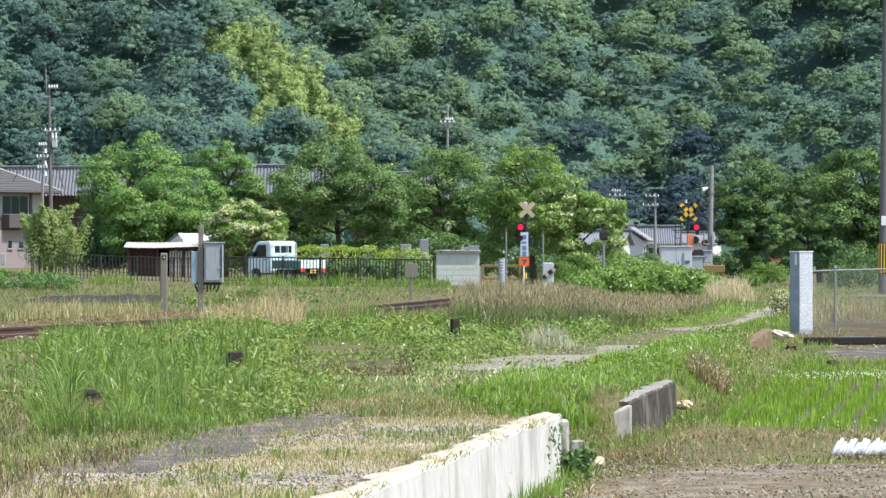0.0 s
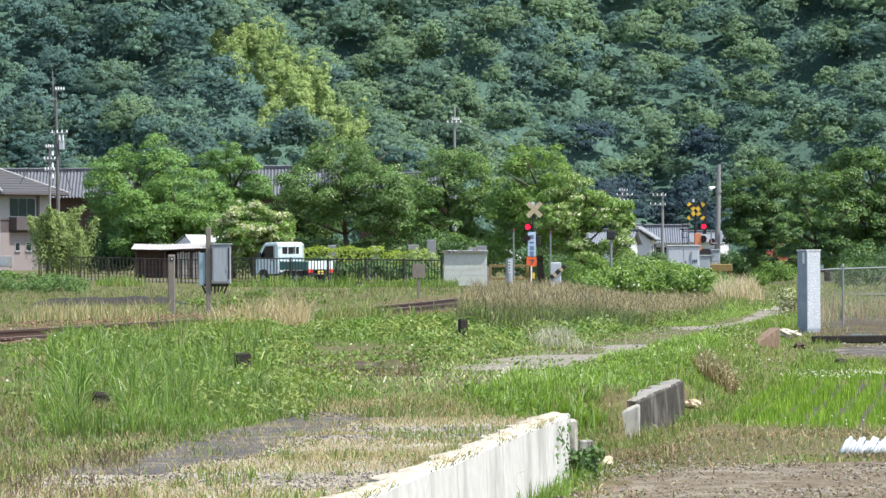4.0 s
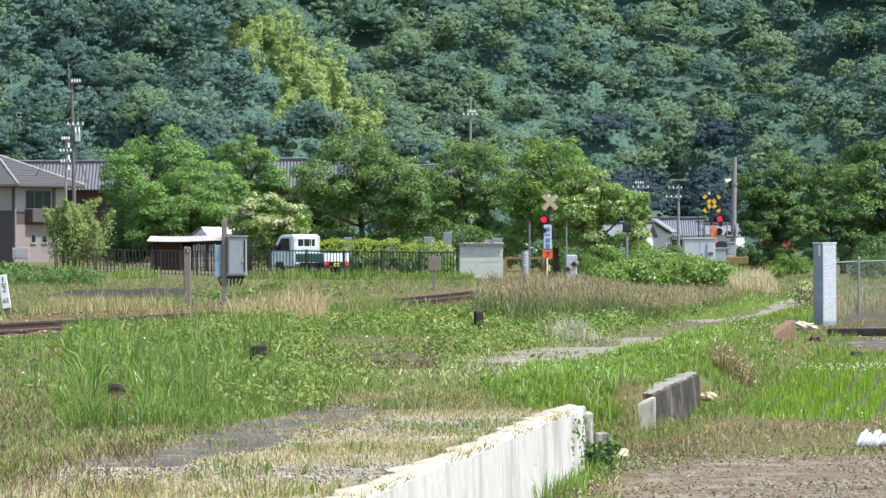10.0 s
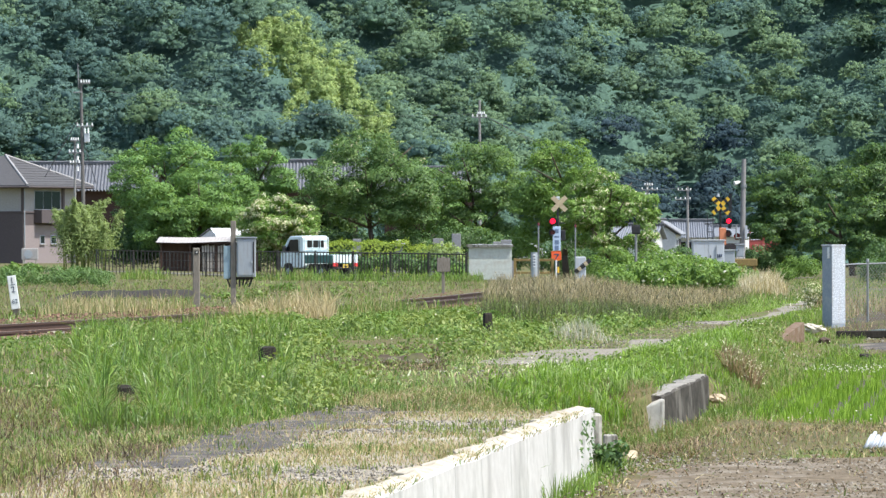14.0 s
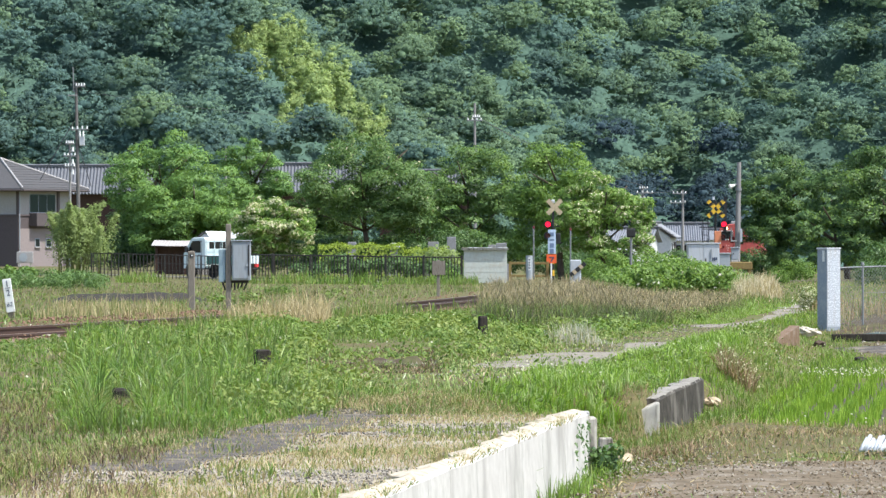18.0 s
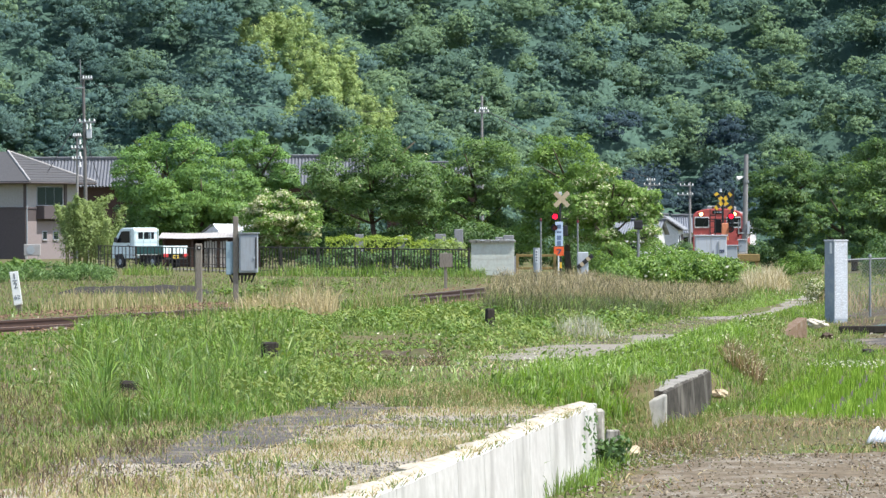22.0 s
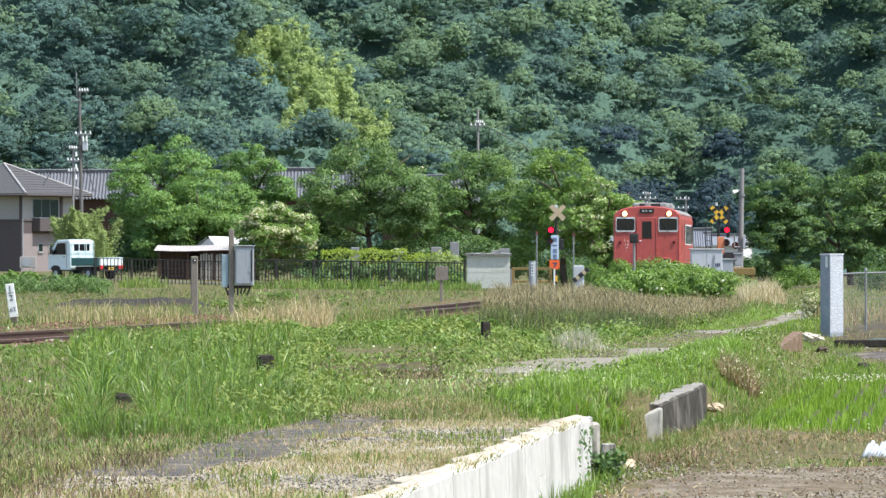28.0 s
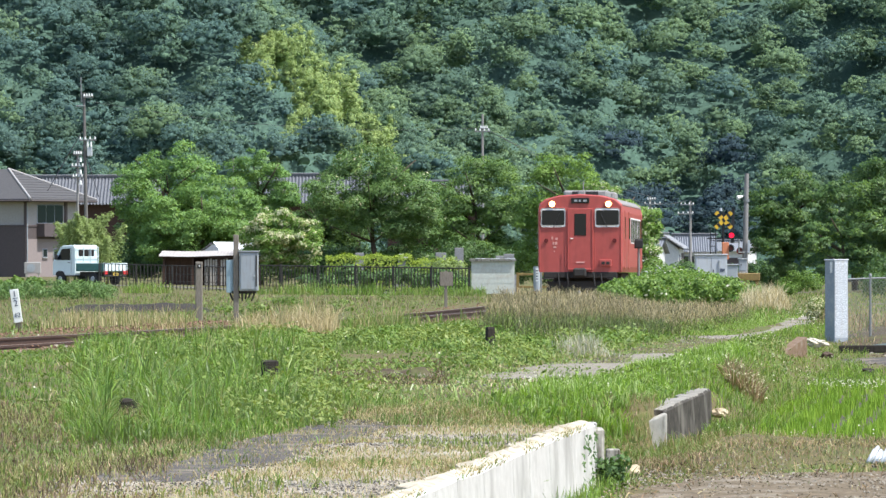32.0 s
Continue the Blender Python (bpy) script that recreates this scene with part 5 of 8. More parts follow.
def warning_near():
    root = thing("crossing_signal", "crossing warning post with lit red lamp and signs", "crossing signal", pose(3.42, 262, float(ground_z(3.42, 262))))
    part("mast", tube((0.06, 0, -0.05), (0.06, 0, 3.42), 0.05, n=12), M_BLACK, root, "black and yellow banded mast")
    for z in (0.35, 0.85, 1.35):
        part("mast_band", tube((0.06, 0, z), (0.06, 0, z + 0.25), 0.053, n=12), M_YELLOW, root)
    crossbuck(root, 3.25, M_TANBACK, False, 0.41, 0.12)
    part("cap_lamp", box(-0.02, 0.14, -0.06, 0.1, 3.42, 3.56, 0.02), M_LIGHTMETAL, root)
    part("lamp_arm", box(-0.2, 0.35, -0.02, 0.02, 2.42, 2.47), M_BLACK, root)
    lamp_unit(root, -0.16, 2.52, True)
    lamp_unit(root, -0.16, 2.05, False)
    part("rear_lamp", box(0.18, 0.38, -0.04, 0.14, 1.70, 2.15, 0.03), M_BLACK, root)
    sg = part("name_board", box(-0.16, 0.17, -0.14, -0.12, 1.28, 2.30, 0.006), M_SIGNBLUE, root, "pale blue board with dark blue characters")
    for i, (w, h) in enumerate(((0.17, 0.17), (0.19, 0.08), (0.18, 0.19), (0.17, 0.2))):
        z = 2.10 - i * 0.235
        part("character_mark", box(0.005 - w / 2, 0.005 + w / 2, -0.146, -0.139, z - h / 2, z + h / 2), M_SIGNMARK, sg)
    ob = part("number_board", box(-0.22, 0.20, -0.14, -0.12, 0.88, 1.25, 0.006), M_ORANGE, root, "orange board with a figure")
    bm = prism([(-0.10, 1.15), (0.10, 1.15), (0.10, 1.10), (-0.01, 0.94), (-0.07, 0.94), (0.03, 1.10), (-0.10, 1.10)], -0.147, -0.139)
    part("figure", bm, M_INK, ob)
    part("white_pipe", tube((-0.02, -0.13, 0), (-0.02, -0.13, 0.88), 0.035, n=10), M_WHITE, root)
    return root


def warning_far():
    x, y = 11.25, 285
    root = thing("crossing_signal", "crossing warning post with yellow and black cross", "crossing signal", pose(x, y, float(ground_z(x, y))))
    part("mast", tube((-0.02, 0, -0.05), (-0.02, 0, 3.75), 0.05, n=12), M_BLACK, root)
    for z in (0.3, 0.8, 1.3, 1.8):
        part("mast_band", tube((-0.02, 0, z), (-0.02, 0, z + 0.25), 0.053, n=12), M_YELLOW, root)
    crossbuck(root, 3.36, M_YELLOW, True, 0.51)
    part("cap_bell", tube((-0.12, 0, 3.78), (-0.12, 0, 3.92), 0.07, 0.05, 12), M_LIGHTMETAL, root)
    part("lamp_arm", box(-0.75, 0.45, -0.02, 0.02, 2.50, 2.55), M_BLACK, root)
    lamp_unit(root, 0.36, 2.66, True)
    lamp_unit(root, 0.32, 2.08, False)
    part("rear_lamp", tube((0.75, 0.1, 1.95), (0.75, 0.02, 1.95), 0.16, 0.16, 18), M_REDDARK, root)
    part("control_box", box(-0.08, 0.24, -0.2, 0.1, 1.55, 2.35, 0.03), M_SALMON, root, "faded orange control box")
    part("bracket", tube((0.3, 0, 2.35), (0.75, 0, 2.35), 0.03), M_GALV, root)
    part("ladder_rail", box(-0.62, -0.58, -0.02, 0.02, 0.6, 3.0), M_BLACK, root)
    part("ladder_rail", box(-0.38, -0.34, -0.02, 0.02, 0.6, 3.0), M_BLACK, root)
    for i in range(8):
        part("ladder_rung", box(-0.6, -0.36, -0.015, 0.015, 0.8 + i * 0.27, 0.83 + i * 0.27), M_BLACK, root)
    return root


def cabinet(name, label, x, y, w, d, h, leg, material, doors=2, rz=0):
    root = thing(name, label, "equipment cabinet", pose(x, y, float(ground_z(x, y)), 0, 0, rz))
    part("plinth", box(-w / 2 - 0.04, w / 2 + 0.04, -d / 2 - 0.04, d / 2 + 0.04, -0.1, leg, 0.015), M_CONCRETE, root)
    body = part("body", box(-w / 2, w / 2, -d / 2, d / 2, leg, leg + h, 0.012), material, root)
    part("roof", box(-w / 2 - 0.05, w / 2 + 0.05, -d / 2 - 0.06, d / 2 + 0.05, leg + h, leg + h + 0.05, 0.012), material, root)
    for i in range(doors):
        a = -w / 2 + 0.03 + i * (w - 0.04) / doors
        dr = part("door", box(a, a + (w - 0.06) / doors - 0.02, -d / 2 - 0.018, -d / 2 + 0.005, leg + 0.05, leg + h - 0.05, 0.006), material, body)
        part("handle", box(a + 0.06, a + 0.09, -d / 2 - 0.045, -d / 2 - 0.015, leg + h * 0.5, leg + h * 0.62, 0.004), M_UNDER, dr)
    return root


def pipe_post(label, x, y, h, r, top, material):
    root = thing("marker_post", label, "post", pose(x, y, float(ground_z(x, y))))
    part("pole", tube((0, 0, -0.1), (0, 0, h), r, n=10), material, root)
    part("lamp_top", tube((0, 0, h), (0, 0, h + 0.12), r * 1.5, r * 1.1, 10), top, root)
    return root


def crossing():
    warning_near()
    warning_far()
    c = cabinet("relay_cabinet", "large pale grey steel relay cabinet", 9.36, 250, 1.27, 0.7, 1.52, 0.12, M_LIGHTMETAL)
    part("side_panel", box(0.30, 0.34, -0.42, -0.37, 0.2, 1.45), M_GREYMETAL, c)
    part("yellow_notice", box(-0.12, 0.06, -0.382, -0.372, 0.22, 0.58), M_YELLOW, c, "yellow notice plate")
    for i in range(3):
        part("dark_mark", box(0.32 + i * 0.08, 0.38 + i * 0.08, -0.385, -0.372, 0.95 + 0.02 * i, 1.10), M_INK, c)
    cabinet("equipment_box", "small grey steel equipment box", 10.45, 258, 0.62, 0.5, 1.0, 0.25, M_GREYMETAL, 1)
    cabinet("meter_box", "grey meter box on the pole foot", 12.0, 282, 0.36, 0.3, 0.55, 1.0, M_GREYMETAL, 1)
    pipe_post("thin grey post with a red-topped lamp", 2.62, 258, 2.32, 0.035, M_REDDARK, M_GALV)
    pipe_post("thin grey post with a red-topped lamp", 4.15, 258, 2.24, 0.035, M_REDDARK, M_GALV)
    b = thing("barrier_machine", "grey barrier machine with a striped arm end", "barrier", pose(4.4, 256, float(ground_z(4.4, 256))))
    part("housing", box(-0.30, 0.15, -0.2, 0.2, 0.1, 1.02, 0.03), M_LIGHTMETAL, b)
    part("stand", box(-0.2, 0.05, -0.15, 0.15, -0.05, 0.1), M_CONCRETE, b)
    arm = box(-0.45, 0.35, -0.26, -0.22, -0.09, 0.09, 0.01)
    bmesh.ops.transform(arm, matrix=Matrix.Translation((0.05, 0, 0.66)) @ Matrix.Rotation(math.radians(-40), 4, "Y"), verts=arm.verts)
    a = part("arm_board", arm, M_BLACK, b, "black and cream striped board")
    for k in (-0.22, 0.12):
        st = box(k - 0.07, k + 0.07, -0.27, -0.261, -0.088, 0.088)
        bmesh.ops.transform(st, matrix=Matrix.Translation((0.05, 0, 0.66)) @ Matrix.Rotation(math.radians(-40), 4, "Y"), verts=st.verts)
        part("stripe", st, M_TANBACK, a)
    t = thing("cable_terminal", "grey cylindrical cable terminal with a white label", "terminal", pose(2.40, 254, float(ground_z(2.40, 254))))
    part("case", tube((0, 0, 0.2), (0, 0, 1.20), 0.14, n=18), M_GREYMETAL, t)
    part("leg", tube((0, 0, -0.05), (0, 0, 0.2), 0.06, n=10), M_GALV, t)
    lb = part("label_plate", box(-0.045, 0.045, -0.152, -0.135, 0.6, 1.12), M_WHITE, t)
    for i in range(4):
        part("mark", box(-0.03, 0.03, -0.156, -0.151, 0.65 + i * 0.115, 0.72 + i * 0.115), M_INK, lb)
    for x0, x1, y in ((1.65, 2.35, 259), (2.6, 3.2, 258.5)):
        g = thing("guard_frame", "faded yellow guard frame beside the crossing", "guard rail", pose((x0 + x1) / 2, y, float(ground_z(x0, y))))
        w = (x1 - x0) / 2
        for x in (-w, w):
            part("upright", box(x - 0.06, x + 0.06, -0.04, 0.04, -0.05, 0.95, 0.01), M_OLDYELLOW, g)
        for z in (0.35, 0.88):
            part("bar", box(-w, w, -0.03, 0.03, z - 0.05, z + 0.05, 0.01), M_OLDYELLOW, g)
    g = thing("guard_frame", "faded yellow guard block beside the far signal", "guard rail", pose(11.25, 262, float(ground_z(11.25, 262))))
    part("beam", box(-0.62, 0.62, -0.15, 0.15, 0.60, 0.92, 0.03), M_OLDYELLOW, g)
    for x in (-0.5, 0.0, 0.5):
        part("leg", box(x - 0.07, x + 0.07, -0.12, 0.12, -0.05, 0.6, 0.02), M_OLDYELLOW, g)
    s = thing("repeater_signal", "black square signal box on a grey post", "signal", pose(5.5, 213, float(ground_z(5.5, 213))))
    part("post", tube((0, 0, -0.1), (0, 0, 1.8), 0.045, n=10), M_GALV, s)
    part("box", box(-0.145, 0.145, -0.08, 0.08, 1.78, 2.10, 0.012), M_BLACK, s)
    part("rim", box(-0.12, 0.12, -0.10, -0.075, 1.82, 2.06, 0.01), M_BLACK, s)


crossing()


# ---- posts, boxes and fences by the track ----
def trackside():
    x, y = -5.45, 140
    z0 = float(ground_z(x, y))
    r = thing("signal_box", "grey steel signalling box on a post", "equipment box", pose(x, y, z0))
    part("post", box(-0.06, 0.06, -0.06, 0.06, -0.1, 1.92 - z0, 0.012), M_POST, r, "weathered grey post")
    b = part("box", box(0.08, 0.50, -0.12, 0.25, 0.66, 1.54, 0.015), M_GREYMETAL, r, "grey steel box with hinged door")
    part("door", box(0.11, 0.46, -0.137, -0.115, 0.70, 1.50, 0.008), M_GREYMETAL, b)
    part("hinge_bar", box(0.445, 0.475, -0.15, -0.12, 0.76, 1.46), M_UNDER, b)
    part("latch", box(0.40, 0.44, -0.16, -0.13, 0.98, 1.02), M_LIGHTMETAL, b)
    part("roof", box(0.06, 0.53, -0.16, 0.28, 1.54, 1.565, 0.006), M_GREYMETAL, b)
    part("back_box", box(-0.22, -0.06, -0.02, 0.22, 0.62, 1.36, 0.012), M_BLUEGREY, r, "narrow blue-grey box")
    for i in range(7):
        xx = -0.16 + 0.1 * i
        part("cable", tube((xx, 0.02, 0.68), (xx * 0.7 + 0.04, 0.03, 0.44 + 0.03 * (i % 3)), 0.022, 0.02, 7), M_RUBBER, r, "hanging black cable" if i == 0 else "")
    part("bracket", box(-0.1, 0.45, -0.02, 0.1, 0.60, 0.66), M_UNDER, r)
    x, y = -6.06, 135
    p = thing("old_post", "weathered square post with a small white mark", "post", pose(x, y, float(ground_z(x, y))))
    part("shaft", box(-0.075, 0.075, -0.075, 0.075, -0.1, 1.33, 0.015), M_POST, p)
    part("mark", box(-0.03, 0.05, -0.085, -0.074, 1.20, 1.27), M_BLACK, p)
    part("mark_spot", box(0.0, 0.03, -0.09, -0.084, 1.22, 1.25), M_WHITE, p)
    x, y = -0.93, 179
    p = thing("sign_post", "thin weathered post with a blank dull plate", "post", pose(x, y, float(ground_z(x, y))))
    part("shaft", box(-0.045, 0.045, -0.045, 0.045, -0.1, 1.05, 0.01), M_POST, p)
    part("plate", box(-0.17, 0.20, -0.07, -0.05, 0.62, 1.02, 0.006), M_POST, p)
    # leaning gradient post
    x, y = -9.0, 122
    p = thing("distance_post", "leaning white post with dark figures", "distance post", pose(x, y, float(ground_z(x, y)), 0, -8, 0))
    part("foot", box(-0.06, 0.06, -0.03, 0.05, -0.15, 0.2, 0.01), M_POST, p)
    brd = part("board", box(-0.085, 0.085, -0.05, -0.01, 0.12, 0.78, 0.008), M_WHITE, p, "white board")
    for txt, z, size in (("1", 0.68, 0.17), ("2", 0.50, 0.17), ("62", 0.27, 0.12)):
        cu = bpy.data.curves.new("figure", "FONT")
        cu.body, cu.size, cu.align_x, cu.align_y, cu.extrude = txt, size, "CENTER", "CENTER", 0.002
        tmp = new("tmp_text", cu)
        me = bpy.data.meshes.new_from_object(tmp.evaluated_get(bpy.context.evaluated_depsgraph_get()))
        bpy.data.objects.remove(tmp)
        me.materials.append(M_INK)
        fg = new("figure", me)
        fg.parent = brd
        fg.matrix_basis = pose(0, -0.055, z, 90, 0, 0)
    part("mark", box(-0.05, 0.05, -0.057, -0.049, 0.595, 0.607), M_INK, brd)
    for (x, y, w, h) in ((0.19, 96, 0.15, 0.33), (-3.13, 55.6, 0.14, 0.13), (-2.31, 69, 0.17, 0.20)):
        bm = box(-w / 2, w / 2, -0.08, 0.08, -0.1, h, 0.02)
        for v in bm.verts:
            v.co += Vector((rng.normal(0, 0.006), rng.normal(0, 0.006), rng.normal(0, 0.006)))
        single("stump", bm, M_STUMP, "dark rotten stub of an old sleeper", "stump", m=pose(x, y, float(ground_z(x, y)), 0, 0, 12))


trackside()


def bar_fence():
    x0, x1 = -9.6, -0.35
    y_of = lambda x: 252 - 0.25 * (x + 0.35)
    root = thing("bar_fence", "dark steel fence of upright bars", "fence")
    n = 6
    for i in range(n + 1):
        x = x0 + (x1 - x0) * i / n
        z = float(ground_z(x, y_of(x)))
        part("post", box(x - 0.035, x + 0.035, y_of(x) - 0.035, y_of(x) + 0.035, z - 0.1, z + 1.18, 0.008), M_FENCE, root)
    for h in (0.15, 1.10):
        bm = bmesh.new()
        a, b = (x0, y_of(x0), float(ground_z(x0, y_of(x0))) + h), (x1, y_of(x1), float(ground_z(x1, y_of(x1))) + h)
        tube(a, b, 0.025, n=6, bm=bm)
        part("rail", bm, M_FENCE, root)
    me = None
    for i in range(72):
        x = x0 + 0.06 + i * (x1 - x0 - 0.1) / 71
        z = float(ground_z(x, y_of(x)))
        if me is None:
            ob = part("bar", box(-0.018, 0.018, -0.015, 0.015, 0.12, 1.12), M_FENCE, root)
            me = ob.data
        else:
            ob = new("bar", me)
            ob.parent = root
        ob.location = (x, y_of(x), z)
    # thin wire fence that carries on beside the road
    root = thing("wire_fence", "thin dark barred fence on low posts beside the road", "fence")
    for i in range(5):
        x = -15.6 + i * 1.5
        y = 256
        z = float(ground_z(x, y))
        part("post", tube((x, y, z - 0.1), (x, y, z + 1.02), 0.03, n=8), M_FENCE, root)
    za, zb = float(ground_z(-15.6, 256)), float(ground_z(-9.6, 256))
    for h in (0.35, 0.65, 1.0):
        part("wire", tube((-15.6, 256, za + h), (-9.6, 254.4, zb + h), 0.012 if h < 1 else 0.02, n=5), M_FENCE, root)
    for i in range(40):
        k = (i + 0.5) / 40
        ob = new("bar", me)
        ob.parent = root
        ob.location = (-15.6 + 6 * k, 256 - 1.6 * k, za + (zb - za) * k - 0.1)


def mesh_fence():
    """The stout end pillar and the chain-link fence behind it."""
    x, y = 6.45, 112
    z = float(ground_z(x, y)) + 0.09
    root = thing("gate_pillar", "square pillar clad in pale chequered metal", "pillar", pose(x, y, z - 0.02, 0, 0, 33))
    # shade is put into the core's colour, sunlight into the paler front and studs
    part("core", box(-0.15, 0.15, -0.15, 0.15, -0.15, 1.40, 0.01), M_PILLARSHADE, root)
    part("front_sheet", box(-0.145, 0.145, -0.1535, -0.149, 0.01, 1.395), M_LIGHTMETAL, root, "embossed front sheet toned paler as the sunlit side")
    part("cap", box(-0.165, 0.165, -0.158, 0.158, 1.40, 1.43, 0.008), M_LIGHTMETAL, root)
    part("bracket", box(-0.165, -0.152, -0.09, -0.03, 1.18, 1.38, 0.004), M_WHITE, root, "small white bracket")
    for side in range(2):
        bm = bmesh.new()
        for i in range(9):
            for j in range(41):
                u = -0.128 + 0.03 * i + (0.015 if j % 2 else 0) + rng.uniform(-0.009, 0.009)
                zz = 0.05 + j * 0.0325 + rng.uniform(-0.011, 0.011)
                if u > 0.128:
                    continue
                a1, b1 = rng.uniform(0.009, 0.017, 2)
                tmp = [(u - a1, zz), (u, zz - b1), (u + a1, zz), (u, zz + b1)]
                if side == 0:
                    vs = [bm.verts.new((a, -0.1537, b)) for a, b in tmp]
                    t = bm.verts.new((u, -0.163, zz))
                else:
                    vs = [bm.verts.new((0.151, a, b)) for a, b in tmp]
                    t = bm.verts.new((0.160, u, zz))
                for k in range(4):
                    bm.faces.new((vs[k], vs[(k + 1) % 4], t))
        ob = part("chequer_studs", bm, M_STUD if side == 0 else M_LIGHTMETAL, root)
        tagged(ob, kind="stuff")
    root = thing("chain_link_fence", "galvanised chain-link fence along the plot", "fence")
    runs = [[(6.66, 113.0), (7.15, 113.4), (8.4, 114.2), (9.7, 115), (11.0, 115.8), (12.3, 116.6)]]
    mesh_bm = bmesh.new()
    for pts, i, (x, y) in [(p, i, q) for p in runs for i, q in enumerate(p)]:
        z = float(ground_z(x, y))
        post = part("post", tube((x, y, z - 0.1), (x, y, z + 1.14), 0.022, n=10), M_GALV, root)
        part("post_cap", tube((x, y, z + 1.14), (x, y, z + 1.19), 0.036, 0.02, 10), M_GALV, post)
        if i:
            (xa, ya), za = pts[i - 1], float(ground_z(*pts[i - 1]))
            part("top_rail", tube((xa, ya, za + 1.10), (x, y, z + 1.10), 0.015, n=8), M_GALV, root)
            L = math.hypot(x - xa, y - ya)
            gap_w = 0.07
            k = int((L + 1.05) / gap_w)
            for j in range(-15, k):
                for s in (1, -1):
                    t0, t1 = j * gap_w, j * gap_w + 1.05
                    h0, h1 = (0.04, 1.09) if s == 1 else (1.09, 0.04)
                    c0, c1 = max(0, t0), min(L, t1)
                    if c1 <= c0:
                        continue
                    g = lambda t: h0 + (h1 - h0) * (t - t0) / 1.05
                    pa = (xa + (x - xa) * c0 / L, ya + (y - ya) * c0 / L, za + g(c0))
                    pb = (xa + (x - xa) * c1 / L, ya + (y - ya) * c1 / L, za + g(c1))
                    va, vb = Vector(pa), Vector(pb)
                    q = [mesh_bm.verts.new(p) for p in (va - Vector((0, 0, 0.003)), vb - Vector((0, 0, 0.003)), vb + Vector((0, 0, 0.003)), va + Vector((0, 0, 0.003)))]
                    mesh_bm.faces.new(q)
    tagged(part("wire_mesh", mesh_bm, M_GALV, root), "woven wire mesh", kind="stuff")


bar_fence()
mesh_fence()


# ---- retaining walls ----
def wall_panel(root, ya, yb, top, mat, foot=-0.72, off=0.0, nseg=4, wild=0.03, seed=91, thick=0.10, label=""):
    """One cast panel of a retaining wall, with a worn, uneven upper edge."""
    bm = bmesh.new()
    rows = []
    for i in range(nseg + 1):
        yy = ya + (yb - ya) * i / nseg
        xx = float(wall_x(yy)) + off
        dz = wild * (0.8 * float(patchy(yy, 0.0, 1.7, seed)) + 0.2 * float(patchy(yy, 3.0, 0.5, seed)) - 0.5)
        rows.append([bm.verts.new(p) for p in ((xx + 0.03, yy, foot), (xx + 0.0, yy, top + dz - 0.02), (xx - 0.025, yy, top + dz), (xx - thick + 0.015, yy, top + dz + 0.004), (xx - thick, yy, foot))])
    for a, b in zip(rows, rows[1:]):
        for i in range(5):
            bm.faces.new((a[i], a[(i + 1) % 5], b[(i + 1) % 5], b[i]))
    bm.faces.new(rows[0]), bm.faces.new(rows[-1][::-1])
    ob = part("panel", bm, mat, root, label)
    return ob


def worn_top(root, ya, yb, top, wild, seed, mat, label, n=14, off=0.0, uneven=0.03):
    """The eroded, earth-stained crown of a wall panel, with a ragged inner edge."""
    bm = bmesh.new()
    rows = []
    for i in range(n + 1):
        yy = ya + (yb - ya) * i / n
        xx = float(wall_x(yy)) + off
        dz = wild * (0.8 * float(patchy(yy, 0.0, 1.7, seed)) + 0.2 * float(patchy(yy, 3.0, 0.5, seed)) - 0.5)
        inner = 0.10 + 0.13 * float(patchy(yy, 5.0, 0.45, seed)) + 0.05 * float(patchy(yy, 9.0, 0.12, seed))
        lump = uneven * float(patchy(yy, 7.0, 0.25, seed))
        rows.append([bm.verts.new(p) for p in ((xx - 0.004, yy, top + dz - 0.022), (xx - 0.020 - 0.02 * float(patchy(yy, 11.0, 0.2, seed)), yy, top + dz + 0.004), (xx - 0.5 * inner, yy, top + dz + 0.006 + lump), (xx - inner, yy, top + dz + 0.004), (xx - inner - 0.02, yy, top + dz - 0.12))])
    for a, b in zip(rows, rows[1:]):
        for i in range(4):
            bm.faces.new((a[i], a[i + 1], b[i + 1], b[i]))
    part("worn_top", bm, mat, root, label)


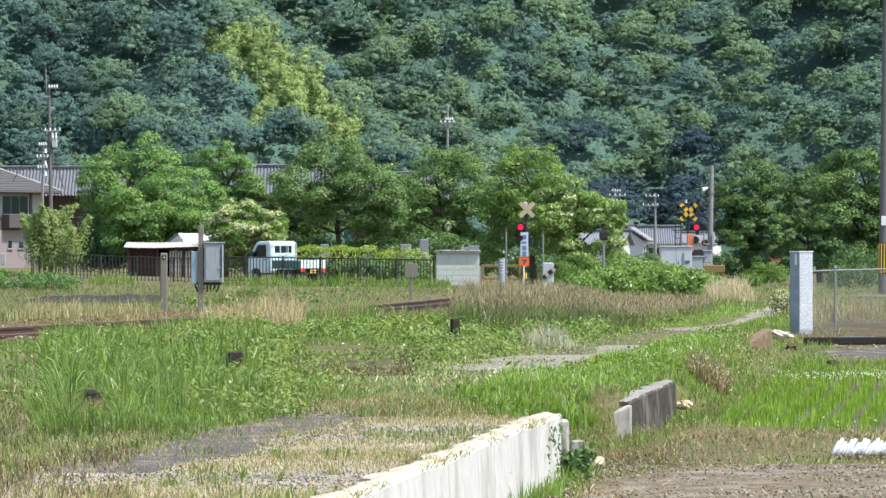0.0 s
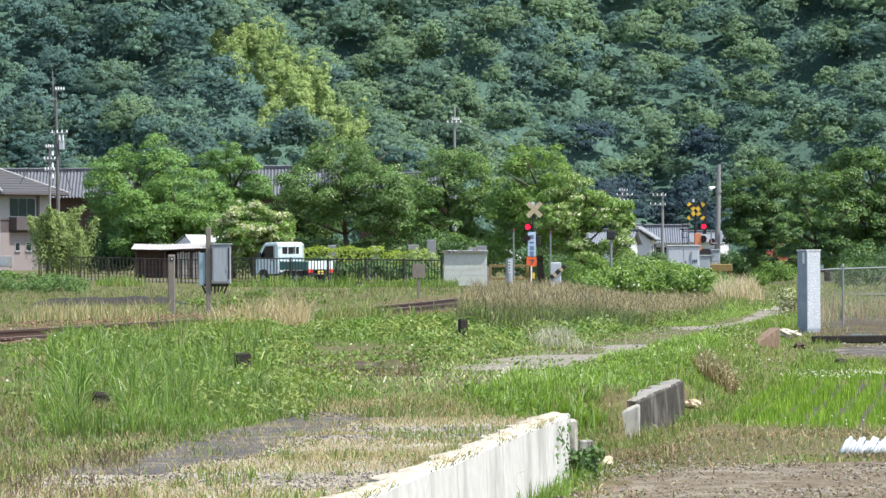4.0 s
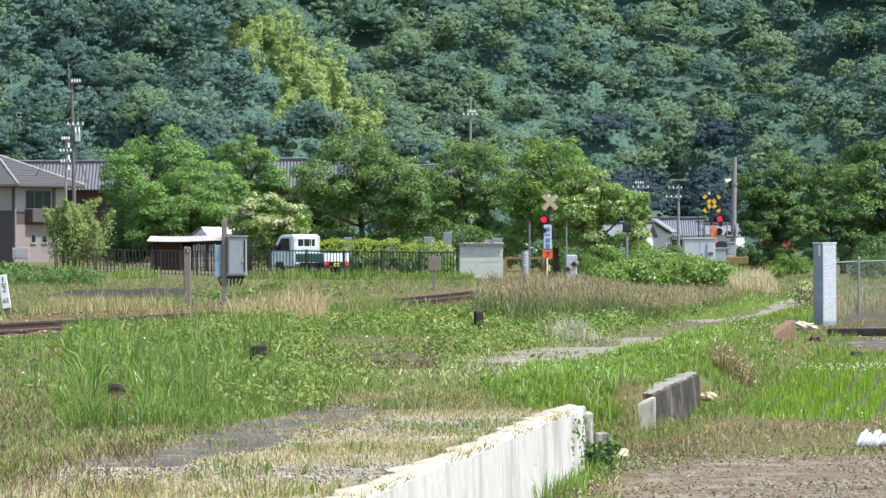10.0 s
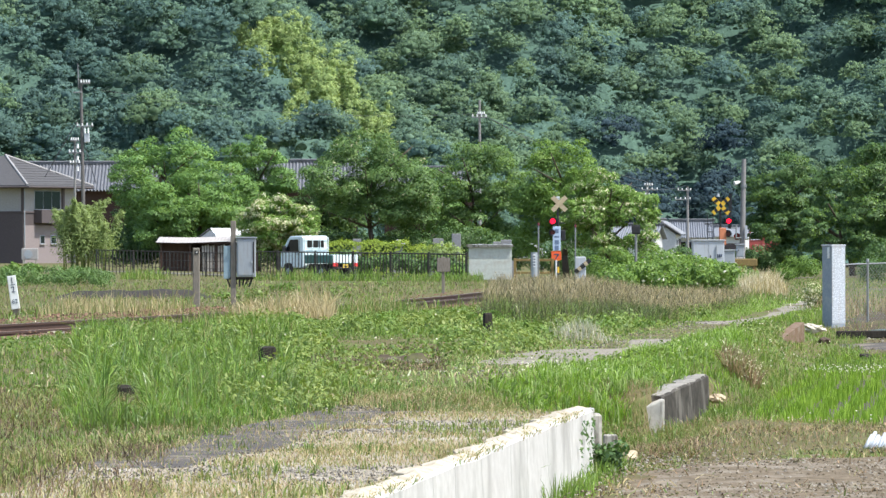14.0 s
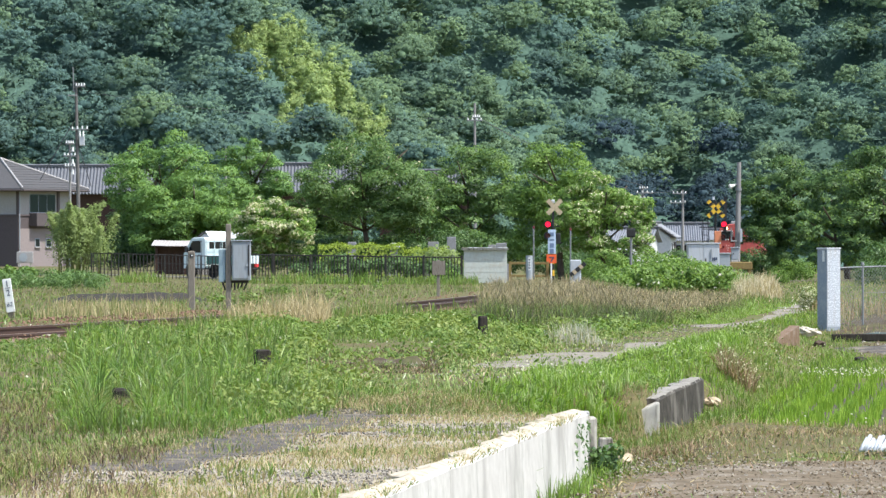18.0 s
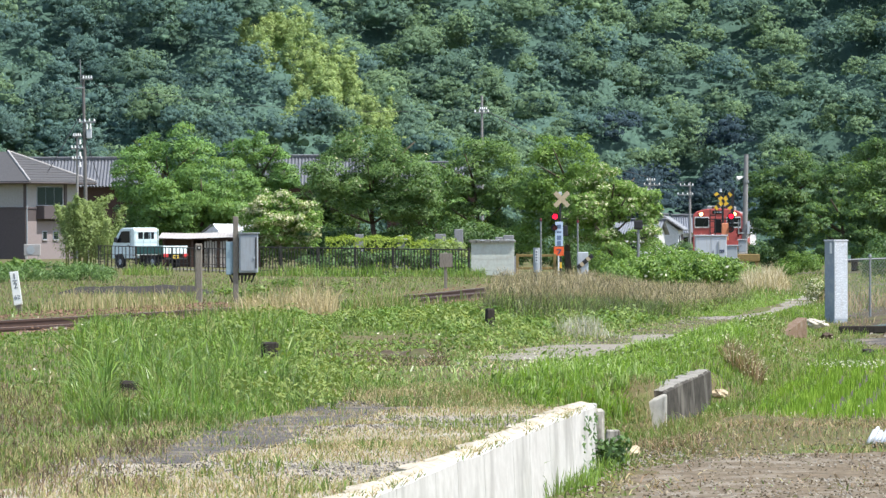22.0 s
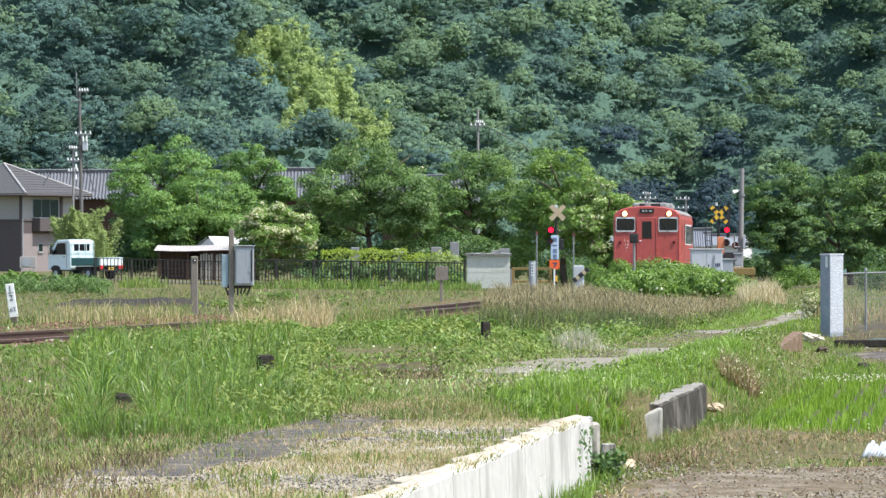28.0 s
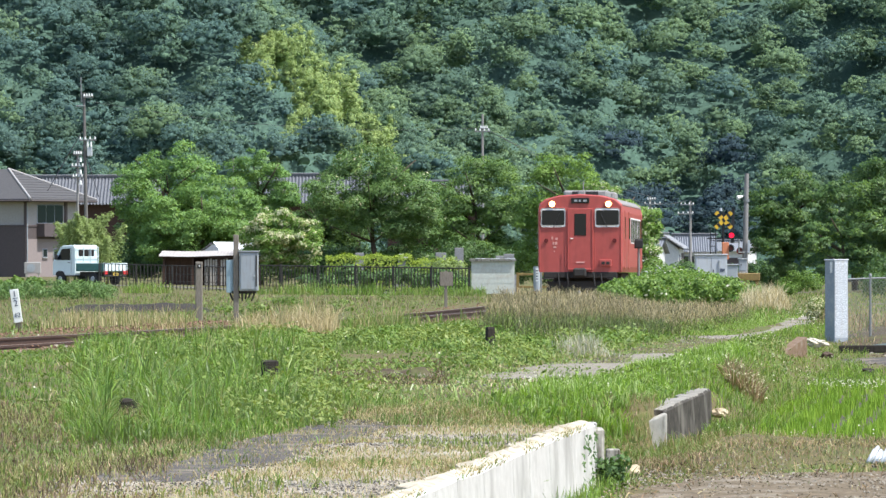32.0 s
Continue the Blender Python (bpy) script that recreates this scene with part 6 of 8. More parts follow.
def retaining_wall():
    root = thing("wall_near", "sun-bleached concrete retaining wall of upright panels", "retaining wall", kind="structure")
    y = 26.0
    k = 0
    while y < 50.0:
        ye = min(y + 1.9 + 0.5 * math.sin(k * 2.1), 50.15)
        wall_panel(root, y + 0.006, ye - 0.006, 0.032, M_WALLWHITE, wild=0.02, nseg=9, thick=0.13)
        worn_top(root, y + 0.006, ye - 0.006, 0.032, 0.02, 91, M_WORNTOP, "eroded cream-coloured top edge")
        y = ye
        k += 1
    e = float(wall_x(50.3))
    part("end_panel", box(e - 0.20, e + 0.06, 50.17, 50.45, -0.72, -0.01, 0.02), M_CONCRETE, root, "mottled end panel")
    part("end_cap", box(e - 0.16, e + 0.0, 50.2, 50.4, -0.01, 0.035, 0.01), M_WALLWHITE, root)
    single("concrete_stub", box(-0.06, 0.06, -0.06, 0.06, -0.2, 0.30, 0.012), M_CONCRETE, "small grey concrete stub with a cap", "concrete stub", m=pose(e + 0.16, 51.6, -0.52))
    # stained middle stretch
    root = thing("wall_middle", "dark-stained broken concrete retaining wall", "retaining wall", kind="structure")
    e2 = float(wall_x(59.8))
    bm = box(e2 - 0.46, e2 + 0.045, 59.3, 59.95, -0.75, -0.12, 0.02, seg=2)
    for v in bm.verts:
        v.co += Vector((0, 0, -0.15 * (e2 + 0.03 - v.co.x) / 0.35 if v.co.z > -0.4 else 0)) + noise.noise_vector(v.co * 9) * 0.015
    part("end_piece", bm, M_PALECONC, root, "pale broken end piece")
    wall_panel(root, 59.96, 69.7, -0.105, M_STAINED, off=0.02, nseg=24, wild=0.012, seed=93, thick=0.12)
    worn_top(root, 59.98, 69.68, -0.105, 0.012, 93, M_GREYTOP, "pale grey weathered top edge", 60, 0.02, 0.008)
    # brown slab
    bm = bmesh.new()
    f = [bm.verts.new(p) for p in ((4.88, 99.5, -0.62), (5.55, 105, -0.5), (5.55, 105, 0.04), (4.95, 100.2, -0.15))]
    g = [bm.verts.new(v.co + Vector((-0.14, 0.3, 0))) for v in f]
    bm.faces.new(f), bm.faces.new(g[::-1])
    for j in range(4):
        bm.faces.new((f[j], f[(j + 1) % 4], g[(j + 1) % 4], g[j]))
    single("wall_end", bm, M_BROWNCONC, "brown broken slab at the end of the wall", "retaining wall", kind="structure")


retaining_wall()


# ---- houses and sheds ----
def tiled_roof(parent, x0, x1, y_eave, y_ridge, z_eave, z_ridge, pitch=0.36, name="roof", mat=None):
    """One slope of a roof of round tiles in columns, with its ridge."""
    bm = bmesh.new()
    n = max(2, int((x1 - x0) / pitch))
    rows = 6
    cols = n * 4
    vs = []
    for r in range(rows + 1):
        for lip in (0, 1):
            if r == rows and lip:
                continue
            t = r / rows
            line = []
            for i in range(cols + 1):
                x = x0 + (x1 - x0) * i / cols
                wave = 0.085 * math.cos(2 * math.pi * i / 4)
                line.append(bm.verts.new((x, y_eave + (y_ridge - y_eave) * t + (0.0 if not lip else 0.02), z_eave + (z_ridge - z_eave) * t + wave + (0.05 if lip == 0 and r else 0.0))))
            vs.append(line)
    for a, b in zip(vs, vs[1:]):
        for i in range(cols):
            bm.faces.new((a[i], a[i + 1], b[i + 1], b[i]))
    roof = part(name, bm, mat or M_TILE, parent)
    part("ridge", box(x0 - 0.15, x1 + 0.15, y_ridge - 0.22, y_ridge + 0.22, z_ridge - 0.05, z_ridge + 0.24, 0.05), M_TILE, roof)
    for k in (0.06, 0.15):
        part("ridge_course", box(x0 - 0.18, x1 + 0.18, y_ridge - 0.245, y_ridge + 0.245, z_ridge + k, z_ridge + k + 0.025), M_SHINGLE, roof)
    return roof


def window(parent, x0, x1, y, z0, z1, mullions=1, depth=0.08):
    w = part("window", box(x0, x1, y - 0.02, y + depth, z0, z1, 0.01), M_GREYMETAL, parent)
    n = mullions + 1
    for i in range(n):
        a = x0 + 0.05 + i * (x1 - x0 - 0.05) / n
        part("pane", box(a, a + (x1 - x0 - 0.05) / n - 0.05, y - 0.028, y + 0.02, z0 + 0.05, z1 - 0.05), M_GLASS, w)
    part("sill", box(x0 - 0.05, x1 + 0.05, y - 0.09, y + 0.03, z0 - 0.05, z0), M_PLASTER, w)
    return w


def houses():
    # two-storey house with a hipped roof, its corner towards the railway
    g = float(ground_z(-31, 418))
    h = thing("house", "two-storey house with grey hipped roof and brown cladding", "house", pose(-29.96, 416, g - 0.3, 0, 0, 63))
    part("wall", box(0.8, 7.9, 0.84, 9.2, 0, 3.75), M_BROWNWALL, h, "dark brown lower cladding")
    part("wall", box(1.0, 6.6, 0.80, 0.85, 0, 2.85), M_PINKWALL, h, "pinkish lower cladding")
    part("wall", box(0.86, 7.84, 0.88, 9.14, 3.752, 5.35), M_PLASTER, h, "pale upper wall")
    part("band", box(0.76, 7.94, 0.78, 9.24, 3.68, 3.80, 0.01), M_BROWNWALL, h)
    part("corner_post", box(0.80, 1.0, 0.80, 1.0, 3.80, 5.35), M_BROWNWALL, h)
    part("corner_post", box(5.9, 6.2, 0.80, 1.0, 3.80, 5.35), M_BROWNWALL, h)
    part("balcony", box(2.2, 5.8, 0.2, 0.84, 3.0, 3.9, 0.02), M_BROWNWALL, h)
    window(h, 2.3, 5.7, 0.86, 3.9, 5.2, 2)
    window(h, 2.9, 3.5, 0.78, 1.6, 2.2, 0)
    window(h, 4.3, 5.0, 0.78, 1.6, 2.2, 0)
    w = part("window", box(0.80, 0.88, 3.2, 5.2, 3.95, 5.1, 0.01), M_GREYMETAL, h)
    part("pane", box(0.79, 0.86, 3.3, 4.15, 4.02, 5.03), M_GLASS, w)
    part("pane", box(0.79, 0.86, 4.25, 5.1, 4.02, 5.03), M_GLASS, w)
    bm = bmesh.new()
    e = [(0, 0, 5.4), (8.7, 0, 5.4), (8.7, 10, 5.4), (0, 10, 5.4)]
    ridge = [(4.35, 4.35, 7.6), (4.35, 5.65, 7.6)]
    lo = [bm.verts.new(p) for p in e]
    up = [bm.verts.new((x, y, z + 0.14)) for x, y, z in e]
    rv = [bm.verts.new(p) for p in ridge]
    bm.faces.new(lo[::-1])
    for i in range(4):
        bm.faces.new((lo[i], lo[(i + 1) % 4], up[(i + 1) % 4], up[i]))
    bm.faces.new((up[0], up[1], rv[0])), bm.faces.new((up[1], up[2], rv[1], rv[0])), bm.faces.new((up[2], up[3], rv[1])), bm.faces.new((up[3], up[0], rv[0], rv[1]))
    roof = part("roof", bm, M_SHINGLE, h, "grey shingle hipped roof")
    for a, b in ((e[0], ridge[0]), (e[1], ridge[0])):
        part("hip_cap", tube((a[0], a[1], a[2] + 0.16), (b[0], b[1], b[2] + 0.03), 0.08, n=8), M_PLASTER, roof, "pale hip capping")
    for k in range(11):
        t = (k + 0.5) / 11.5
        part("shingle_course", tube((4.35 * t, 4.35 * t - 0.01, 5.55 + 2.06 * t), (8.7 - 4.35 * t, 4.35 * t - 0.01, 5.55 + 2.06 * t), 0.018, n=4), M_SHINGLE, roof)
    part("gutter", tube((0, -0.06, 5.42), (8.7, -0.06, 5.42), 0.05, n=8), M_BROWNWALL, roof)
    part("gutter", tube((-0.06, 0, 5.42), (-0.06, 10, 5.42), 0.05, n=8), M_BROWNWALL, roof)
    part("downpipe", tube((0.9, 0.78, 0), (0.9, 0.78, 5.4), 0.04, n=8), M_GREYMETAL, h)
    part("soffit", box(0.05, 8.65, 0.05, 9.95, 5.34, 5.39), M_BROWNWALL, h)
    u = thing("outdoor_unit", "pale outdoor air-conditioner unit on a stand", "air conditioner", pose(-29.6, 413, float(ground_z(-29.6, 413))))
    part("case", box(-0.55, 0.55, -0.2, 0.2, 0.25, 1.0, 0.03), M_PLASTER, u)
    part("grille", tube((-0.1, -0.22, 0.62), (-0.1, -0.19, 0.62), 0.28, n=20), M_GREYMETAL, u)
    for x in (-0.4, 0.4):
        part("foot", box(x - 0.06, x + 0.06, -0.18, 0.18, -0.05, 0.25), M_CONCRETE, u)
    # long tiled roofs behind the trees
    for x0, x1, z1, ze, lab in ((-37.5, -24.5, 7.55, 5.45, "long old house with silver-grey tiled roof"), (-17.0, -8.6, 7.75, 5.6, "old house with silver-grey tiled roof among trees"), (-7.6, 0.4, 7.35, 5.5, "old house whose tiled ridge shows above trees")):
        y = 480
        g = float(ground_z((x0 + x1) / 2, y))
        r = thing("old_house", lab, "house", pose((x0 + x1) / 2, y, g))
        w = (x1 - x0) / 2
        part("wall", box(-w + 0.6, w - 0.6, 0.8, 7.2, 0, ze - 0.05), M_OLDWOOD, r, "dark board wall")
        tiled_roof(r, -w, w, 0, 4.0, ze, z1, 0.26)
        bm = bmesh.new()
        q = [bm.verts.new(p) for p in ((-w, 4, z1), (w, 4, z1), (w, 8, ze), (-w, 8, ze))]
        bm.faces.new(q)
        part("back_slope", bm, M_TILE, r)
        for sx in (-1, 1):
            part("gable", prism_x([(0.9, ze - 0.1), (7.1, ze - 0.1), (4.0, z1 - 0.15)], *sorted((sx * (w - 0.6), sx * (w - 0.5)))), M_OLDWOOD, r)
    # far houses beside the line
    for x, y, w, d, ze, zr, turn, lab in ((20.9, 598, 1.7, 4.6, 2.45, 4.05, 0, "far house with pale grey tiled roof"), (19.2, 588, 3.2, 3.2, 2.6, 3.95, 84, "far house whose white gable end faces the line"), (25.4, 640, 2.3, 6, 2.9, 3.9, -12, "far house with grey roof"), (14.6, 575, 2.0, 4, 2.0, 3.2, -12, "far small house with grey roof")):
        g = float(ground_z(x, y))
        r = thing("far_house", lab, "house", pose(x, y, g, 0, 0, turn))
        part("wall", box(-w, w, 0, d, 0, ze), M_FARWALL, r, "pale plaster wall")
        tiled_roof(r, -w - 0.4, w + 0.4, -0.5, d / 2, ze, zr, 0.22, mat=M_FARTILE)
        part("back_slope", prism_x([(d / 2, zr), (d + 0.5, ze), (d + 0.5, ze - 0.1), (d / 2, zr - 0.12)], -w - 0.4, w + 0.4), M_FARTILE, r)
        for sx in (-1, 1):
            part("gable", prism_x([(0.02, ze - 0.02), (d - 0.02, ze - 0.02), (d / 2, zr - 0.2)], *sorted((sx * (w - 0.08), sx * w))), M_FARWALL, r)
        part("barge_board", tube((-w - 0.42, -0.5, ze - 0.03), (-w - 0.42, d / 2, zr - 0.03), 0.09, n=6), M_SHINGLE, r, "dark roof edge")
        part("barge_board", tube((-w - 0.42, d + 0.5, ze - 0.03), (-w - 0.42, d / 2, zr - 0.03), 0.09, n=6), M_SHINGLE, r)
        window(r, -w + 0.5, -w + 1.6, -0.02, 0.9, 2.1)
        part("storm_shutter", box(0.2, w - 0.3, -0.04, 0.02, 0.3, 2.2), M_BROWNWALL, r)
    # shed with a rusty lean-to roof, and the bright roof behind it
    g = float(ground_z(-12.6, 294))
    s = thing("shed", "low old shed with rusty corrugated roof", "shed", pose(-12.55, 293, g))
    def corr(x0, x1, y0, y1, z0, z1, pitch=0.16):
        bm = bmesh.new()
        n = int((x1 - x0) / pitch * 4)
        a, b, c, d = [], [], [], []
        for i in range(n + 1):
            x = x0 + (x1 - x0) * i / n
            wv = 0.006 * math.sin(math.pi * i / 2)
            sag = 0.03 * math.sin(x * 1.3)
            a.append(bm.verts.new((x, y0, z0 + wv + sag))), b.append(bm.verts.new((x, y1, z1 + wv + sag)))
        for i in range(n):
            bm.faces.new((a[i], a[i + 1], b[i + 1], b[i]))
        return bm
    rf = part("roof", corr(-2.5, 2.3, -0.3, 3.2, 1.40, 1.66), M_RUSTROOF, s, "rusty corrugated roof")
    part("fascia", box(-2.45, 2.25, -0.25, -0.20, 1.32, 1.365), M_OLDWOOD, rf)
    part("back_wall", box(-2.3, 2.2, 3.0, 3.1, 0, 1.60), M_OLDWOOD, s)
    part("side_wall", box(-2.3, -2.2, 0.0, 3.0, 0, 1.38), M_OLDWOOD, s)
    for x in (-2.25, -0.9, 0.35, 2.15):
        part("post", box(x - 0.05, x + 0.05, -0.15, -0.05, -0.05, 1.37), M_OLDWOOD, s)
    for i in range(20):
        x = -0.33 + i * 0.125
        part("slat", box(x, x + 0.085, -0.10, -0.07, 0.02, 1.22 + 0.03 * (i % 3)), M_SLATWOOD, s)
    part("back_board", box(-2.2, -1.0, 0.3, 0.35, 0.0, 1.34), M_OLDWOOD, s)
    g = float(ground_z(-11.6, 301))
    s = thing("outhouse", "small outhouse with bright metal gable roof", "outhouse", pose(-12.35, 297, g))
    part("wall", box(-0.9, 1.3, 0, 3, 0, 1.5), M_OLDWOOD, s)
    part("gable", prism([(-1.05, 1.46), (0.45, 1.46), (-0.32, 2.00)], -0.02, 0.06), M_GREYMETAL, s)
    bm = bmesh.new()
    q = [bm.verts.new(p) for p in ((-0.35, 1.0, 2.12), (1.55, 1.0, 2.08), (1.8, -0.9, 1.46), (0.15, -0.9, 1.50))]
    b2 = [bm.verts.new(v.co + Vector((0, 0.03, -0.05))) for v in q]
    bm.faces.new(q), bm.faces.new(b2[::-1])
    for j in range(4):
        bm.faces.new((q[j], q[(j + 1) % 4], b2[(j + 1) % 4], b2[j]))
    part("roof", bm, M_BRIGHTROOF, s, "bright metal roof")
    part("roof_edge", tube((-1.1, -0.32, 1.46), (-0.35, -0.32, 2.06), 0.04, n=6), M_SHINGLE, s)
    # panel hut beside the crossing
    g = float(ground_z(0.6, 270))
    s = thing("hut", "small grey panel hut with a rusty-edged roof", "hut", pose(0.66, 270, g))
    part("wall", box(-0.95, 0.92, 0, 1.6, -0.05, 1.42, 0.01), M_HUT, s)
    for i in range(5):
        part("panel_joint", box(-0.96, 0.93, -0.006, 0.0, 0.22 + i * 0.24, 0.226 + i * 0.24), M_HUT, s)
    part("roof", prism([(-1.03, 1.42), (0.98, 1.42), (1.0, 1.50), (-1.05, 1.52)], -0.12, 1.7), M_CONCRETE, s)
    for i in range(9):
        x = -1.0 + i * 0.22
        part("roof_sheet", box(x, x + 0.2, -0.16, 1.72, 1.515 + 0.012 * (i % 2), 1.54 + 0.012 * (i % 2)), M_BRIGHTROOF if i % 3 else M_RUSTROOF, s)
    # graves under the trees
    for i, (x, y, w, h, lan) in enumerate(((-3.6, 293, 0.34, 1.55, True), (-1.75, 292, 0.5, 1.75, False), (-0.9, 294, 0.42, 2.0, False), (0.35, 293, 0.45, 1.55, False), (1.0, 292, 0.36, 1.68, False), (1.45, 293, 0.5, 1.78, False), (-5.6, 294, 0.4, 1.7, False))):
        t = thing("gravestone", "grey granite grave lantern" if lan else "grey granite gravestone on a stepped base", "gravestone", pose(x, y, float(ground_z(x, y))), "graves under the trees")
        part("base", box(-w, w, -w, w, -0.05, 0.45, 0.02), M_GRAVE, t)
        part("plinth", box(-w * 0.75, w * 0.75, -w * 0.75, w * 0.75, 0.45, 0.8, 0.02), M_GRAVE, t)
        part("shaft", box(-w * 0.5, w * 0.5, -w * 0.5, w * 0.5, 0.8, h, 0.02), M_GRAVE, t)
        if lan:
            part("cap", tube((0, 0, h - 0.1), (0, 0, h + 0.12), w * 1.5, w * 0.3, 6), M_GRAVE, t)


houses()


# ---- poles and wires ----
def utility_pole(label, x, y, h, r, material, arms=(), lean=0, transformer=False):
    root = thing("utility_pole", label, "utility pole", pose(x, y, float(ground_z(x, y)) - 0.1, 0, lean, 0))
    part("shaft", tube((0, 0, 0), (0, 0, h), r * 1.15, r * 0.75, 14), material, root)
    for z, w, off in arms:
        arm = part("crossarm", box(-w + off, w + off, -0.06 - r, -r + 0.02, z - 0.05, z + 0.05, 0.01), M_GALV, root)
        for i in range(4):
            xx = off - w + 0.08 + i * (2 * w - 0.16) / 3
            part("insulator", tube((xx, -0.04 - r, z + 0.05), (xx, -0.04 - r, z + 0.22), 0.06, 0.035, 8), M_PORCELAIN, arm)
    return root


def poles():
    p = utility_pole("tall dark utility pole with crossarms and guy wires", -25.15, 400, 12.0, 0.12, M_DARKPOLE, ((11.72, 0.33, 0.28), (8.95, 0.55, 0.2)), -1)
    part("spike", tube((-0.15, 0, 11.4), (-0.18, 0, 13.0), 0.05, 0.03, 8), M_GALV, p)
    part("switch_box", box(0.14, 0.48, -0.25, 0.2, 7.9, 8.5, 0.04), M_LIGHTMETAL, p)
    part("step_bolt", tube((-0.5, -0.15, 11.15), (0.1, -0.15, 11.15), 0.04, n=6), M_GALV, p)
    for dx in (0.2, 0.42):
        part("insulator", tube((dx, -0.25, 8.5), (dx, -0.25, 8.85), 0.07, 0.05, 8), M_PORCELAIN, p)
    w = thing("guy_wire", "steel guy wires of the tall pole", "wire")
    part("wire", tube((-25.5, 400, 9.6), (-27.7, 400, 5.8), 0.028, n=5), M_WIRE, w)
    part("wire", tube((-25.3, 400, 8.4), (-24.4, 400, 5.4), 0.028, n=5), M_WIRE, w)
    q = utility_pole("stepped insulator mast beside the tall pole", -26.4, 410, 8.4, 0.09, M_POLE, ((8.2, 0.3, 0), (7.4, 0.42, 0), (6.7, 0.36, 0)))
    for z in (8.0, 7.2, 6.5):
        part("cable_head", tube((0.2, -0.2, z - 0.3), (0.2, -0.2, z), 0.09, 0.06, 8), M_PORCELAIN, q)
    utility_pole("utility pole with white insulators above the trees", 0.33, 450, 12.0, 0.11, M_POLE, ((10.75, 0.55, -0.02), (10.95, 0.3, 0.1)))
    p = utility_pole("grey concrete pole with a speaker beside the crossing", 12.2, 285, 5.6, 0.13, M_POLE, (), 1.2)
    sp = part("loudspeaker", tube((-0.18, -0.1, 4.55), (-0.42, -0.2, 4.47), 0.05, 0.11, 14), M_PORCELAIN, p, "white horn loudspeaker")
    part("speaker_arm", tube((0, 0, 4.6), (-0.2, -0.1, 4.55), 0.025, n=6), M_GALV, sp)
    part("band", tube((0, 0, 4.3), (0, 0, 4.42), 0.15, n=12), M_GALV, p)
    part("sign_strip", box(0.1, 0.2, -0.2, -0.14, 1.95, 2.55, 0.01), M_LIGHTMETAL, p)
    part("conduit", tube((-0.3, -0.15, 1.95), (-0.3, -0.15, 2.6), 0.03, n=8), M_GALV, p)
    part("conduit_arm", tube((-0.3, -0.15, 1.98), (0, -0.1, 1.98), 0.03, n=8), M_GALV, p)
    part("dark_plate", box(-0.66, -0.52, -0.05, 0.05, 2.4, 4.0), M_BLACK, p)
    utility_pole("far utility pole with crossarms", 15.5, 560, 7.2, 0.14, M_POLE, ((6.5, 0.75, 0.2), (6.0, 0.55, 0.0), (6.9, 0.4, 0.1)))
    utility_pole("far utility pole with crossarms", 19.8, 580, 7.3, 0.13, M_POLE, ((6.95, 0.65, -0.3), (6.1, 0.75, -0.45)))
    utility_pole("far thin pole among the trees", -17.7, 450, 8.6, 0.09, M_POLE)
    p = utility_pole("tall dark wooden pole with yellow and black guard", 14.09, 199, 11.0, 0.14, M_DARKPOLE, ((9.8, 0.7, 0),), 0.6)
    gd = part("pole_guard", tube((0, 0, 0.75), (0, 0, 1.75), 0.175, 0.17, 16), M_BLACK, p, "yellow and black striped guard")
    for i in range(5):
        a = -150 + i * 30
        xx, yy = 0.178 * math.cos(math.radians(a)), 0.178 * math.sin(math.radians(a))
        part("stripe", tube((xx, yy, 0.78), (xx, yy, 1.72), 0.022, n=6), M_YELLOW, gd)
    part("notice", box(-0.1, 0.06, -0.18, -0.15, 2.3, 2.6), M_WHITE, p)
    # wires with sag
    def wire(a, b, sag, r=0.02, n=10):
        a, b = Vector(a), Vector(b)
        bm = bmesh.new()
        pts = [a.lerp(b, i / n) - Vector((0, 0, sag * 4 * (i / n) * (1 - i / n))) for i in range(n + 1)]
        d = (b - a).normalized()
        side = d.cross(Vector((0, 0, 1))).normalized()
        up = side.cross(d)
        rings = [[bm.verts.new(p + (side * math.cos(q) + up * math.sin(q)) * r) for q in [k * math.tau / 5 for k in range(5)]] for p in pts]
        for r0, r1 in zip(rings, rings[1:]):
            for k in range(5):
                bm.faces.new((r0[k], r0[(k + 1) % 5], r1[(k + 1) % 5], r1[k]))
        return bm
    for za, zb, lab in ((10.95, 7.0, "overhead cable behind the trees"), (11.0, 6.2, "thin overhead cable behind the trees")):
        single("overhead_wire", wire((0.33, 450, za), (15.6, 560, zb), 0.5, 0.022), M_WIRE, lab, "wire")
    single("overhead_wire", wire((15.5, 560, 6.5), (19.6, 580, 6.9), 0.25, 0.022), M_WIRE, "cable between far poles", "wire")
    single("overhead_wire", wire((-25.15, 400, 11.6), (0.33, 450, 10.9), 0.8, 0.011, 14), M_WIRE, "cable between the village poles", "wire")


poles()


# ---- small things in the field ----
def rock(bm, x, y, z, s, r):
    tmp = bmesh.new()
    bmesh.ops.create_icosphere(tmp, subdivisions=3, radius=s)
    o = Vector((r.uniform(0, 9), r.uniform(0, 9), 0))
    for v in tmp.verts:
        v.co *= 1 + 0.5 * noise.noise(v.co * (1.6 / s) + o) + 0.15 * noise.noise(v.co * (5 / s) + o)
        v.co.z *= 0.65
    return join_bm(bm, tmp, Matrix.Translation((x, y, z)))


